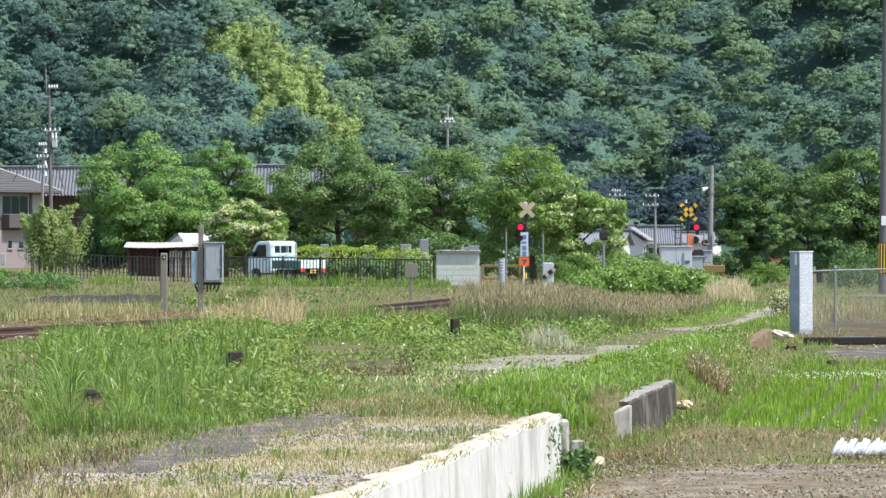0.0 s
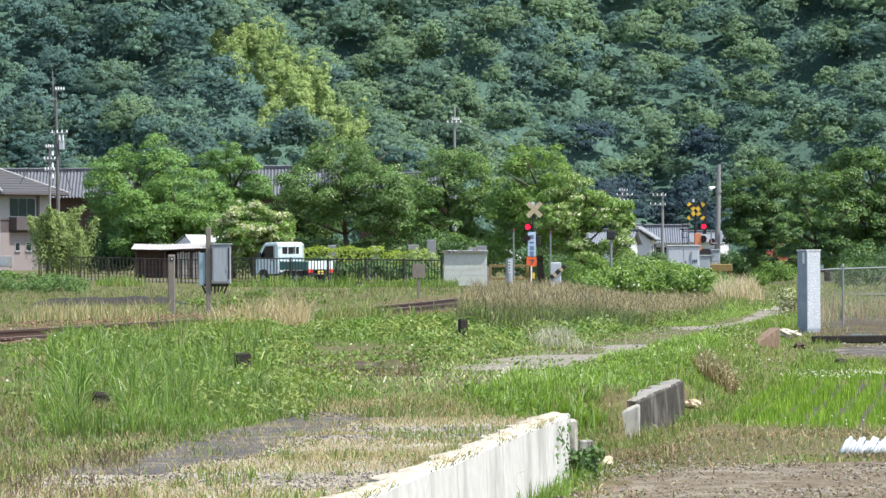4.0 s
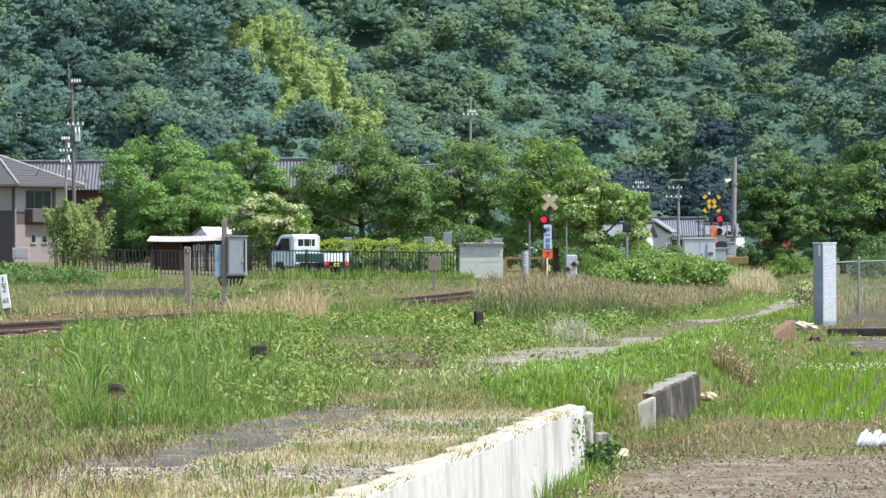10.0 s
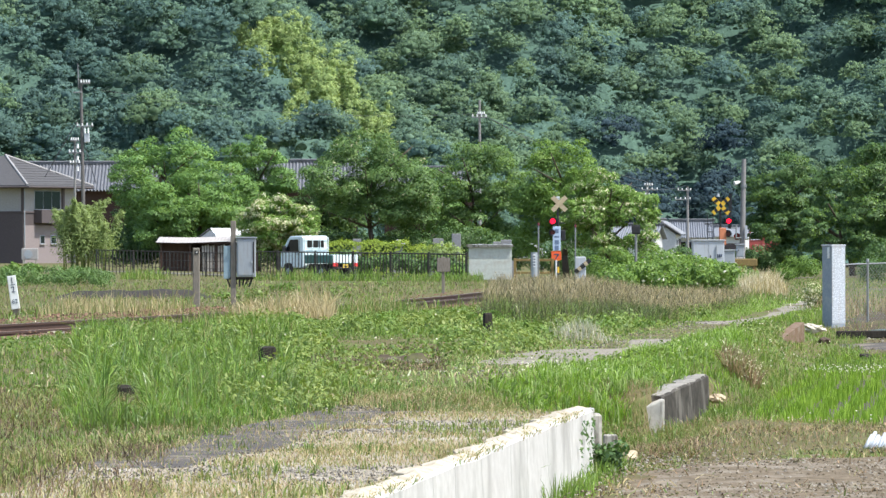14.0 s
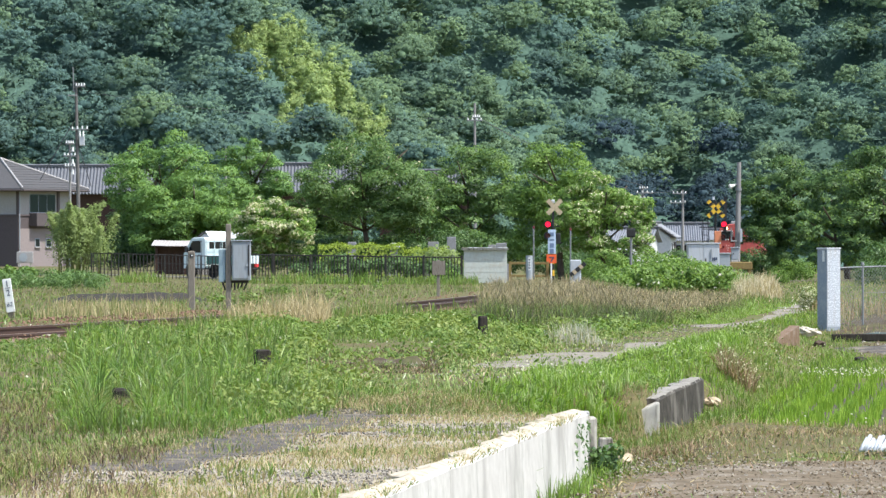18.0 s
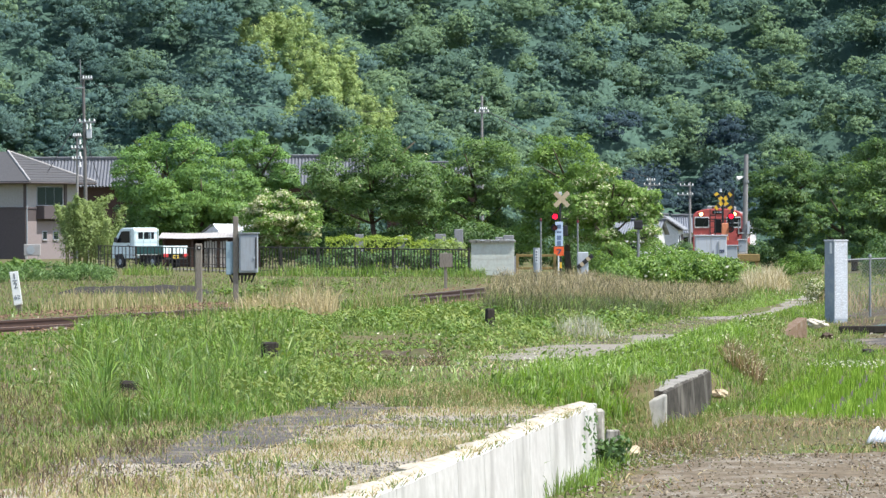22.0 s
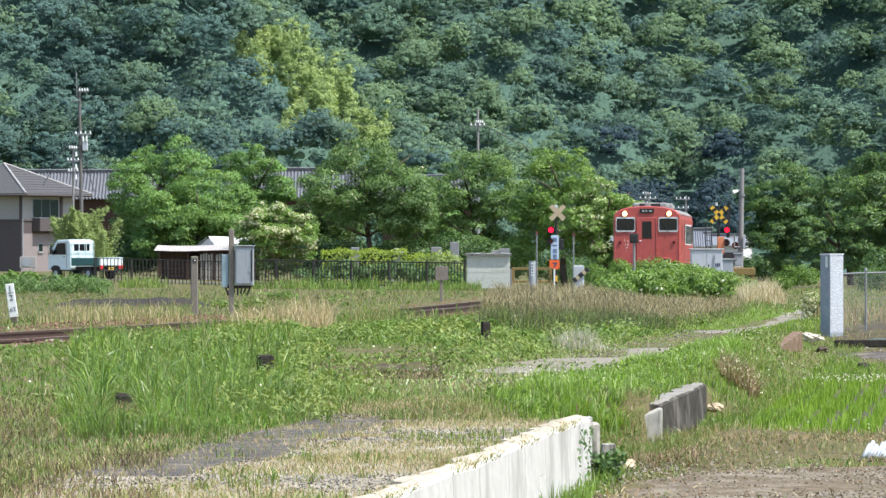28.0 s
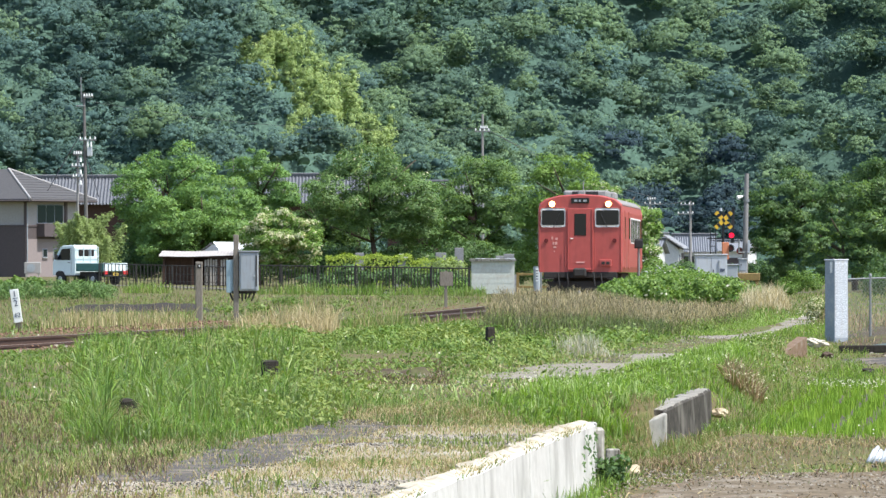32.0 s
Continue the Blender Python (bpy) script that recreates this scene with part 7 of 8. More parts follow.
def stones(name, label, n, x0, x1, y0, y1, smin, smax, mats, keep=None, lift=0.005):
    """Many small stones as one heap of tetrahedra-like chips."""
    x, y = scatter_xy(n, x0, x1, y0, y1, keep)
    k = len(x)
    s = rng.uniform(smin, smax, k) ** 1.0
    base = np.array([(1, 0, 0), (-0.5, 0.87, 0), (-0.5, -0.87, 0), (0.1, 0.05, 0.8), (0.6, 0.5, 0.45), (-0.6, 0.1, 0.5)])
    faces = np.array([(0, 4, 2), (0, 1, 4), (1, 5, 4), (1, 2, 5), (2, 3, 5), (2, 4, 3), (4, 5, 3)])
    a = rng.uniform(0, 6.28, k)
    ca, sa = np.cos(a), np.sin(a)
    loc = base[None] * s[:, None, None] * rng.uniform(0.7, 1.3, (k, 6, 3))
    v = np.stack([loc[..., 0] * ca[:, None] - loc[..., 1] * sa[:, None] + x[:, None], loc[..., 0] * sa[:, None] + loc[..., 1] * ca[:, None] + y[:, None], loc[..., 2] + (ground_z(x, y) + lift)[:, None]], -1)
    f = (np.arange(k)[:, None, None] * 6 + faces[None]).reshape(-1, 3)
    mi = np.repeat(rng.integers(0, len(mats), k), len(faces))
    return tagged(new(name, np_mesh(name, v.reshape(-1, 3), f, mats, mi)), label, "stones", kind="stuff")


def small_things():
    r = random.Random(4)
    # rolled plastic film
    g = float(ground_z(4.6, 60.5))
    root = thing("plastic_roll", "crumpled roll of white plastic film", "plastic film", pose(3.43, 54.0, float(ground_z(3.6, 54.0)) + 0.03, 0, 0, 8))
    bm = bmesh.new()
    for i in range(22):
        x, top = i * 0.029, 0.12 + 0.025 * math.sin(i * 1.7)
        tube((x - 0.05, 0.02 * math.sin(i), 0.015), (x + 0.03, 0.1, top), 0.018, 0.016, 8, bm)
        tube((x + 0.03, 0.1, top), (x + 0.07, 0.28, 0.015), 0.017, 0.018, 8, bm)
    part("folds", bm, M_PLASTIC, root, smooth=True)
    # crumpled white bag
    bm = bmesh.new()
    bmesh.ops.create_icosphere(bm, subdivisions=4, radius=0.105)
    for v in bm.verts:
        k = 1 + 0.8 * noise.noise(v.co * 8 + Vector((3, 1, 7))) + 0.45 * noise.noise(v.co * 21) + 0.2 * noise.noise(v.co * 47)
        v.co = Vector((v.co.x * 1.6 * k, v.co.y * k, v.co.z * 0.6 * k + 0.25 * max(0, -v.co.x) * k))
    single("bag", bm, M_SACK, "crumpled pale sack lying on the bank", "bag", m=pose(5.9, 108, float(ground_z(5.9, 108)) + 0.12))
    net = strip("garden_net", "faded grey-green net spread flat over the plot", "net", M_TARP, lambda y: 9.6 + 0 * y, 2.6, 108.6, 111.6, 0.07, step=0.5, ragged=0.1, seed=17)
    net["kind"] = ""
    for k, (xa, xb) in enumerate(((6.25, 8.6), (8.64, 11.2), (11.24, 13.6))):
        za, zb = float(ground_z(xa, 107.7)), float(ground_z(xb, 107.7))
        bm = box(xa, xb, 107.6, 107.78, 0, 0.13, 0.015)
        for v in bm.verts:
            v.co.z += za + (zb - za) * (v.co.x - xa) / (xb - xa) + 0.02 * math.sin(3 * v.co.x + k)
        single("edging_beam", bm, M_STUMP, "dark old timber beam along the edge of the plot", "timber")
    for x, y, s, m, lab in ((1.29, 53.5, 0.10, M_TANBACK, "pale brown stone at the wall foot"), (2.72, 70.0, 0.09, M_TANBACK, "yellowish broken stone beside the wall"), (6.26, 100, 0.10, M_DARKSOIL, "dark clod of earth"), (5.95, 106, 0.11, M_SLEEPER, "dark block of wood at the plot edge")):
        bm = rock(bmesh.new(), 0, 0, s * 0.4, s, r)
        single("stone", bm, m, lab, "stone", m=pose(x, y, float(ground_z(x, y))))


small_things()


def spoil_heap(label, x0, x1, y0, y1, high, rough, material, seed, side=0.7, front=1.5):
    """A low ridge of bare earth with an uneven crest."""
    xs, ys = np.meshgrid(np.linspace(x0, x1, 30), np.linspace(y0, y1, 9), indexing="ij")
    edge = np.clip(np.minimum(np.minimum(xs - x0, x1 - xs) / side, np.minimum(ys - y0, y1 - ys) / front), 0, 1)
    zs = ground_z(xs, ys) - 0.02 + edge * (high + rough * (patchy(xs, ys, 0.6 * side / 0.7, seed) - 0.5))
    i = (np.arange(29)[:, None] * 9 + np.arange(8)[None]).ravel()
    f = np.stack([i, i + 9, i + 10, i + 1], -1)
    tagged(new("earth_mound", np_mesh("earth_mound", np.stack([xs, ys, zs], -1).reshape(-1, 3), f, [material], smooth=True)), label, "mound")


spoil_heap("long low mound of dark grey earth beyond the rails", -11.2, -6.9, 162, 168, 0.20, 0.12, M_DARKSOIL, 19)
spoil_heap("small bare scarp of dark brown earth in the meadow", -1.22, -0.48, 70.6, 72.4, 0.075, 0.14, M_PLOTSOIL, 29, 0.12, 0.3)
stones("clods", "clods and pale stones on the tilled field", 16000, lambda y: wall_x(y) + 0.15, lambda y: wall_x(y) + 8, 43, 54.5, 0.004, 0.018, [M_DIRT, M_STONE, M_PLOTSOIL, M_DIRT, M_STONE, M_PLOTSOIL, M_TANSOIL], lambda x, y: 0.35 + 0.65 * patchy(x, y, 1.2, 59), lift=0.055)
grass("field_straw", "dry stalks and small weeds on the tilled field", 4500, lambda y: wall_x(y) + 0.1, lambda y: wall_x(y) + 9, 43, 54, (0.06, 0.12), [G_DRY, G_DEADBROWN, G_RUST, G_GREEN], lambda x, y: 0.2 + 0.8 * patchy(x, y, 1.4, 58), w=0.012, lean=1.6)
stones("path_gravel", "loose gravel on the path", 6000, lambda y: path_x(y) - 1.0, lambda y: path_x(y) + 1.0, 64, 110, 0.006, 0.02, [M_GRAVEL, M_STONE], lambda x, y: 0.2 + 0.7 * patchy(x, y, 3, 15))
stones("loose_gravel", "loose dark and pale gravel on the near path", 6000, lambda y: path_x(y) - 0.6, lambda y: path_x(y) + 0.6, 36, 53, 0.005, 0.016, [M_GRAVEL, M_GRAVEL, M_GRAVEL, M_STONE, M_TANSOIL, M_GRAVEL])
stones("platform_gravel", "pale crushed stone among dry grass", 11000, lambda y: wall_x(y) - 1.6, lambda y: wall_x(y) - 0.3, 33, 52, 0.006, 0.018, [M_STONE, M_GRAVEL, M_STONE], lambda x, y: smooth(patchy(x, y, 1.5, 16), 0.58, 0.72))
stones("ballast_stones", "rusty ballast stones between the rails", 5500, lambda y: track_x(y) - 1.9, lambda y: track_x(y) + 1.9, 88, 190, 0.02, 0.04, [M_BALLAST], lift=0.06)
stones("ballast_stones", "coarse rusty ballast beside the far rail", 2200, lambda y: track_x(y) - 2.1, lambda y: track_x(y) - 0.7, 96, 130, 0.02, 0.045, [M_BALLAST], lift=0.10)
stones("ballast_stones", "coarse tan ballast beside the near rail", 1500, lambda y: track_x(y) + 0.7, lambda y: track_x(y) + 1.9, 96, 106, 0.02, 0.045, [M_BALLAST, M_BALLAST, M_TANSOIL], lift=0.06)
stones("verge_stones", "pale stones beside the plot", 2500, lambda y: wall_x(y) + 1, lambda y: wall_x(y) + 9, 103.6, 107.8, 0.01, 0.035, [M_STONE, M_DIRT])

# ---- grass and weeds ----
PATH_OPEN = [(30, 0.7), (38, 0.85), (50, 0.85), (54, 0.3), (68, 0.2), (71, 0.9), (90, 0.9), (96, 0.6), (99, 0.5), (104, 0.7), (140, 0.78), (150, 0.5), (180, 0.3)]


def off_path(x, y):
    """The chance that grass grows: little on the trodden stretches of the path."""
    bare = np.interp(y, *zip(*PATH_OPEN)) * (1 - smooth(abs(x - path_x(y) - 0.15 * np.sin(y * 0.5)), 0.05 + 0.45 * patchy(x, y, 1.6, 5), 0.7)) * (0.45 + 0.55 * smooth(patchy(x, y, 1.8, 6), 0.3, 0.5))
    return 1 - 0.93 * bare


def verge_cap(x, y, h):
    """Grass stays short beside the rails but for a few rank stretches."""
    d = x - track_x(y)
    rank = np.maximum(smooth(x, -6.7, -6.2) * (1 - smooth(x, -5.4, -5.0)), smooth(x, -4.3, -4.0) * (1 - smooth(x, -3.3, -2.9)))
    edge = 1 - smooth(x + 0.0655 * y, -0.1, 0.25)
    h = h * (1 - 0.7 * edge)
    rank = rank * (1 - edge)
    low = (abs(x + 0.012 * y) < 0.45) & (y > 66.5) & (y < 71.5)
    for sx, sy in ((0.19, 96), (-3.13, 55.6), (-2.31, 69)):
        low |= (abs(x - sx * y / sy) < 0.16) & (y > sy - 9) & (y < sy + 0.3)
    h = np.where(low, np.minimum(h, 0.05), h) * path_low(x, y)
    cap = 0.05 + 0.055 * np.maximum(0, d - 1.6) + 0.10 * np.maximum(0, d - 4.5) + 0.5 * rank
    return np.minimum(h, cap * (0.6 + 0.4 * rng.random(len(h))))


grass("dry_turf", "short dry tan grass on the old platform", 84000, lambda y: path_x(y) - 1.0, lambda y: wall_x(y) - 0.19, 31, 60, (0.014, 0.066), [G_DRY, G_OLIVE, G_GREEN, G_RUST], lambda x, y: off_path(x, y) * (0.10 + 0.90 * smooth(patchy(x, y, 1.5, 16), 0.74, 0.60)), w=0.006, lean=0.9, share=[0.54, 0.21, 0.12, 0.13])
grass("platform_tufts", "tufts of green grass on the old platform", 380, lambda y: path_x(y) - 0.6, lambda y: wall_x(y) - 0.1, 31, 60, (0.03, 0.11), [G_GREEN, G_OLIVE, G_OLIVE], lambda x, y: off_path(x, y) * smooth(patchy(x, y, 1.1, 23), 0.5, 0.7), w=0.009, lean=0.5, clump=18)
grass("wall_grass", "grass tufts at the foot of the wall", 60, lambda y: wall_x(y) + 0.03, lambda y: wall_x(y) + 0.2, 44, 52, (0.08, 0.22), [G_GREEN, G_BRIGHT], w=0.009, lean=0.4, clump=16)
near_bank = lambda x, y: 1 - smooth(y - 45.7 - 7.5 * (-2.9 - x) + 3 * patchy(x, y, 1.2, 71), 0.5, 3.0)
meadow_keep = lambda x, y: (1 - 0.85 * near_bank(x, y)) * off_path(x, y) * smooth(x - track_x(y), 1.4, 2.4) * (0.35 + 0.65 * smooth(patchy(x, y, 4, 31), 0.2, 0.45))
tall_zone = lambda x, y: (1 - smooth(x / y, -0.036, -0.020)) * (1 - smooth(y, 92, 104))
meadow_tall = lambda x, y: (0.28 + 0.72 * tall_zone(x, y)) * (0.3 + 0.95 * smooth(patchy(x, y, 3.5, 33), 0.3, 0.75)) * (1 - 0.6 * smooth(x - path_x(y), -3.2, -0.5)) * (0.65 + 0.35 * patchy(x, y, 0.5, 34)) * (1 - 0.82 * near_bank(x, y))
grass("meadow", "tall green meadow grass beside the railway", 82000, lambda y: path_x(y) - 9.5, lambda y: path_x(y) - 0.35, 43, 112, (0.10, 0.42), [G_GREEN, G_BRIGHT, G_OLIVE, G_DRY], meadow_keep, w=0.012, lean=0.62, share=[0.62, 0.20, 0.15, 0.03], tall=meadow_tall, capped=True)
grass("near_meadow", "rank green grass along the edge of the path", 19000, lambda y: -0.067 * y, lambda y: path_x(y) - 0.45, 46, 60, (0.10, 0.38), [G_GREEN, G_BRIGHT, G_OLIVE], lambda x, y: (1 - near_bank(x, y)) * (0.25 + 0.75 * smooth(patchy(x, y, 1.1, 38), 0.25, 0.6)), w=0.010, lean=0.6, share=[0.62, 0.24, 0.14], tall=lambda x, y: 0.35 + 0.65 * smooth(path_x(y) - x, 0.5, 1.4), capped=True)
grass("long_blades", "scattered long pale-green blades above the meadow", 1500, lambda y: -0.066 * y, lambda y: path_x(y) - 0.8, 48, 88, (0.28, 0.55), [G_BRIGHT, G_GREEN, G_PALEBLADE, G_GREEN], lambda x, y: smooth(patchy(x, y, 2.0, 39), 0.35, 0.65) * tall_zone(x, y), w=0.016, lean=0.9, capped=True)
grass("tussocks", "rank tussocks of long-bladed grass", 900, lambda y: -0.064 * y, lambda y: -0.03 * y, 54, 98, (0.2, 0.42), [G_GREEN, G_GREEN, G_BRIGHT], lambda x, y: smooth(patchy(x, y, 1.6, 35), 0.45, 0.7), w=0.018, lean=0.5, clump=14, capped=True)
grass("verge_grass", "fresh green grass between path and wall", 26000, lambda y: path_x(y) + 0.3, lambda y: wall_x(y) + 0.15, 52, 125, (0.06, 0.22), [G_RICE, G_GREEN, G_OLIVE], lambda x, y: off_path(x, y) * np.where(y < 62, (x < wall_x(y) - 0.7) & (y > 56), np.where(y < 70, x < wall_x(y) - 0.12, np.where((y > 84) & (y < 108), x < wall_x(y) - 0.6, True))), w=0.010, lean=0.45, share=[0.4, 0.4, 0.2])
grass("low_meadow", "low green weeds before the rails", 19000, lambda y: track_x(y) + 1.6, lambda y: path_x(y) - 0.4, 84, 160, (0.06, 0.20), [G_GREEN, G_BRIGHT, G_OLIVE], off_path, w=0.013, lean=0.7, capped=True)
reed_left = lambda y: 0.1 + 0.012 * (y - 106)
reed_tall = lambda x, y: 1 - 0.42 * smooth(x, 1.8, 4.2)
grass("reed_stems", "tall grey-mauve reed stems with green bases", 34000, reed_left, lambda y: path_x(y) - 1.0, 107, 136, (0.30, 0.62), [G_REED, G_HEADS, G_OLIVE], lambda x, y: 0.35 + 0.65 * patchy(x, y, 2, 41), w=0.006, lean=0.6, share=[0.50, 0.12, 0.38], tall=reed_tall)


def seed_heads(name, label, n, x0, x1, y0, y1, h, mats, size, keep=None):
    """Drooping plumes at the tips of tall stems."""
    x, y = scatter_xy(n, x0, x1, y0, y1, keep)
    z0 = ground_z(x, y)
    hh = rng.uniform(*h, len(x)) * reed_tall(x, y) * (0.8 + 0.4 * patchy(x, y, 0.5, 76))
    v, f = blades(x, y, size * rng.uniform(0.7, 1.4, len(x)), 0.007 * rng.uniform(0.6, 1.4, len(x)), rng.uniform(0.2, 1.3, len(x)), z0 + hh)
    mi = np.repeat(rng.integers(0, len(mats), len(x)), 3)
    return tagged(new(name, np_mesh(name, v, f, mats, mi)), label, "grass", kind="stuff")


seed_heads("reed_heads", "pale brown reed seed heads", 34000, reed_left, lambda y: path_x(y) - 1.0, 108, 138, (0.34, 0.66), [G_HEADS, G_REED, G_HEADS, G_STRAW], 0.11, lambda x, y: 0.2 + 0.8 * patchy(x, y, 1.6, 42))
for ya, yb in ((105.0, 115.0), (118.5, 128.0)):
    grass("rail_edge_grass", "tall mixed grass leaning over the near rail", 3600, lambda y: track_x(y) + 1.0, lambda y: track_x(y) + 2.4, ya, yb, (0.16, 0.44), [G_GREEN, G_OLIVE, G_DRY, G_BRIGHT], lambda x, y: 0.25 + 0.75 * smooth(patchy(x, y, 0.8, 93), 0.3, 0.6), w=0.012, lean=0.5, share=[0.4, 0.28, 0.17, 0.15])
grass("reed_foot", "dark rank grass at the foot of the reeds", 13000, lambda y: 0.1 + 0 * y, lambda y: path_x(y) - 1.1, 103, 109, (0.22, 0.44), [G_GREEN, G_REED, G_OLIVE], lambda x, y: 0.3 + 0.7 * smooth(patchy(x, y, 1.0, 96), 0.3, 0.6), w=0.009, lean=0.6, share=[0.34, 0.56, 0.10])
grass("sunny_verge", "short yellow-green grass on the far path", 11000, lambda y: path_x(y) - 1.3, lambda y: path_x(y) - 0.35, 112, 146, (0.07, 0.20), [G_RICE, G_BRIGHT, G_PALEBLADE], lambda x, y: 0.2 + 0.8 * smooth(patchy(x, y, 1.8, 97), 0.35, 0.6), w=0.012, lean=0.7)
grass("scarp_weeds", "dead stalks and weeds on the small scarp", 1300, -1.4, -0.4, 70.0, 71.6, (0.06, 0.20), [G_DEADBROWN, G_ASH, G_OLIVE, G_GREEN], lambda x, y: 0.2 + 0.8 * patchy(x, y, 0.3, 95), w=0.008, lean=0.9)
grass("fence_foot", "green weeds at the foot of the bar fence", 9000, -14, 0.3, 244, 252, (0.15, 0.5), [G_GREEN, G_BRIGHT, G_OLIVE], lambda x, y: smooth(patchy(x, y, 2.2, 55), 0.45, 0.75), w=0.03, lean=0.4)
grass("dead_patch", "brown dead growth in a hollow of the meadow", 12000, lambda y: -0.0135 * y - 0.9, lambda y: -0.0135 * y + 0.6, 67, 82, (0.04, 0.14), [G_DEADBROWN, G_DEADBROWN, G_OLIVE, G_REED, G_RUST, G_DEADBROWN], lambda x, y: 0.3 + 0.7 * smooth(patchy(x, y, 0.9, 56), 0.38, 0.58), w=0.012, lean=1.0)
grass("bank_weeds", "brown and olive weeds on the near bank", 16000, lambda y: -0.08 * y, lambda y: path_x(y) - 0.35, 34, 62, (0.03, 0.12), [G_OLIVE, G_DEADBROWN, G_GREEN, G_DRY], lambda x, y: 0.3 + 0.7 * patchy(x, y, 1.1, 57), w=0.007, lean=0.8, share=[0.50, 0.12, 0.28, 0.10])
grass("dead_bank", "brown dead growth on the near bank", 15000, lambda y: -0.080 * y, lambda y: -0.050 * y, 33, 60, (0.03, 0.11), [G_DEADBROWN, G_OLIVE, G_RUST, G_DRY], lambda x, y: 0.2 + 0.8 * smooth(patchy(x, y, 0.9, 68), 0.35, 0.6), w=0.007, lean=0.8, share=[0.52, 0.32, 0.11, 0.05])
grass("trodden_turf", "short olive turf beside the path", 19000, lambda y: path_x(y) - 2.6, lambda y: path_x(y) + 1.5, 58, 102, (0.03, 0.10), [G_OLIVE, G_GREEN, G_DRY, G_PALEBLADE], off_path, w=0.015, lean=1.0, share=[0.24, 0.30, 0.16, 0.30])
grass("plumes", "pale straw-coloured plume grass by the rails", 2600, -4.3, -2.6, 110, 117, (0.30, 0.62), [G_STRAW, G_DRY], lambda x, y: 0.3 + 0.7 * patchy(x, y, 1.2, 43), w=0.014, lean=0.3)
grass("plumes", "pale straw-coloured plume grass by the rails", 2600, -8.4, -5.8, 118, 130, (0.22, 0.48), [G_STRAW, G_DRY, G_OLIVE], lambda x, y: 0.3 + 0.7 * patchy(x, y, 1.2, 44), w=0.014, lean=0.3)
grass("plumes", "pale straw-coloured plume grass near the cabinet", 6000, 7.3, 8.5, 168, 181, (0.28, 0.66), [G_PALESTRAW, G_DRY], lambda x, y: 0.3 + 0.7 * patchy(x, y, 1.5, 45), w=0.018, lean=0.3)
grass("plumes", "pale straw-coloured plume grass before the crossing", 4200, 2.0, 4.6, 186, 202, (0.22, 0.5), [G_PALESTRAW, G_STRAW], lambda x, y: 0.3 + 0.7 * patchy(x, y, 1.5, 46), w=0.018, lean=0.3)
grass("bank_grass", "half-dry grass on the bank beyond the rails", 36000, lambda y: -0.085 * y - 2, lambda y: track_x(y) - 2.2, 100, 258, (0.05, 0.24), [G_OLIVE, G_DRY, G_GREEN, G_DEADBROWN], lambda x, y: 0.3 + 0.7 * patchy(x, y, 5, 47), w=0.013, lean=0.7, share=[0.30, 0.06, 0.38, 0.26])
grass("lane_grass", "half-dry grass along the lane and crossing", 16000, lambda y: track_x(y) + 1.6, lambda y: 0.085 * y + 2, 128, 262, (0.10, 0.32), [G_GREEN, G_OLIVE, G_DRY, G_BRIGHT], lambda x, y: off_path(x, y) * (abs(y - 188 - 0.25 * (x - 10)) > 2.4), w=0.020, lean=0.5, share=[0.45, 0.25, 0.15, 0.15], tall=lambda x, y: 1 - 0.6 * smooth(x, 7, 8.5))
grass("fence_weeds", "dry weeds under the chain-link fence", 8000, 6.9, 14.5, 117, 131, (0.16, 0.48), [G_RUST, G_HEADS, G_GREEN, G_DRY, G_RUST], lambda x, y: smooth(patchy(x, y, 2.2, 48), 0.3, 0.7), w=0.013, lean=0.4)
grass("field_grass", "bright green grass between paddy and plot", 22000, lambda y: wall_x(y) + 0.45, lambda y: wall_x(y) + 9, 88.5, 102.6, (0.05, 0.14), [G_RICE, G_GREEN], lambda x, y: 0.4 + 0.6 * patchy(x, y, 2, 49), w=0.012, lean=0.45)
grass("bund_weeds", "dry and rusty weeds on the paddy bund", 50000, lambda y: wall_x(y) - 1.6, lambda y: wall_x(y) + 9, 51, 62.3, (0.02, 0.11), [G_DRY, G_RUST, G_OLIVE, G_GREEN], lambda x, y: (0.25 + 0.75 * patchy(x, y, 1.6, 50)) * np.where(x < wall_x(y) + 0.4, 1.0, smooth(y - 1.5 * patchy(x, y, 2, 52), 50.8, 53.6)), w=0.006, lean=0.9, share=[0.19, 0.30, 0.34, 0.17])
grass("rust_patch", "rusty red patch of withered weeds on the bund", 3600, lambda y: 0.0252 * y + 0.02, lambda y: 0.0252 * y + 0.58, 53.6, 56.4, (0.05, 0.13), [G_RUST, G_RUST, G_DEADBROWN, G_OLIVE], lambda x, y: 0.2 + 0.8 * smooth(patchy(x, y, 0.5, 99), 0.3, 0.6), w=0.007, lean=1.1)
grass("bund_mat", "matted brown dead weeds on the paddy bund", 16000, lambda y: wall_x(y) + 0.2, lambda y: wall_x(y) + 8, 52, 61.5, (0.03, 0.10), [G_RUST, G_REED, G_DRY, G_OLIVE], lambda x, y: smooth(patchy(x, y, 1.3, 53), 0.35, 0.6), w=0.008, lean=1.4, share=[0.42, 0.28, 0.08, 0.22])
grass("plot_weeds", "sparse weeds on the garden plot", 20000, lambda y: wall_x(y) - 0.6, lambda y: wall_x(y) + 9, 108, 134, (0.04, 0.17), [G_OLIVE, G_GREEN, G_DRY, G_RUST], lambda x, y: 0.15 + 0.85 * smooth(patchy(x, y, 1.6, 51), 0.4, 0.7), w=0.012, lean=0.6)


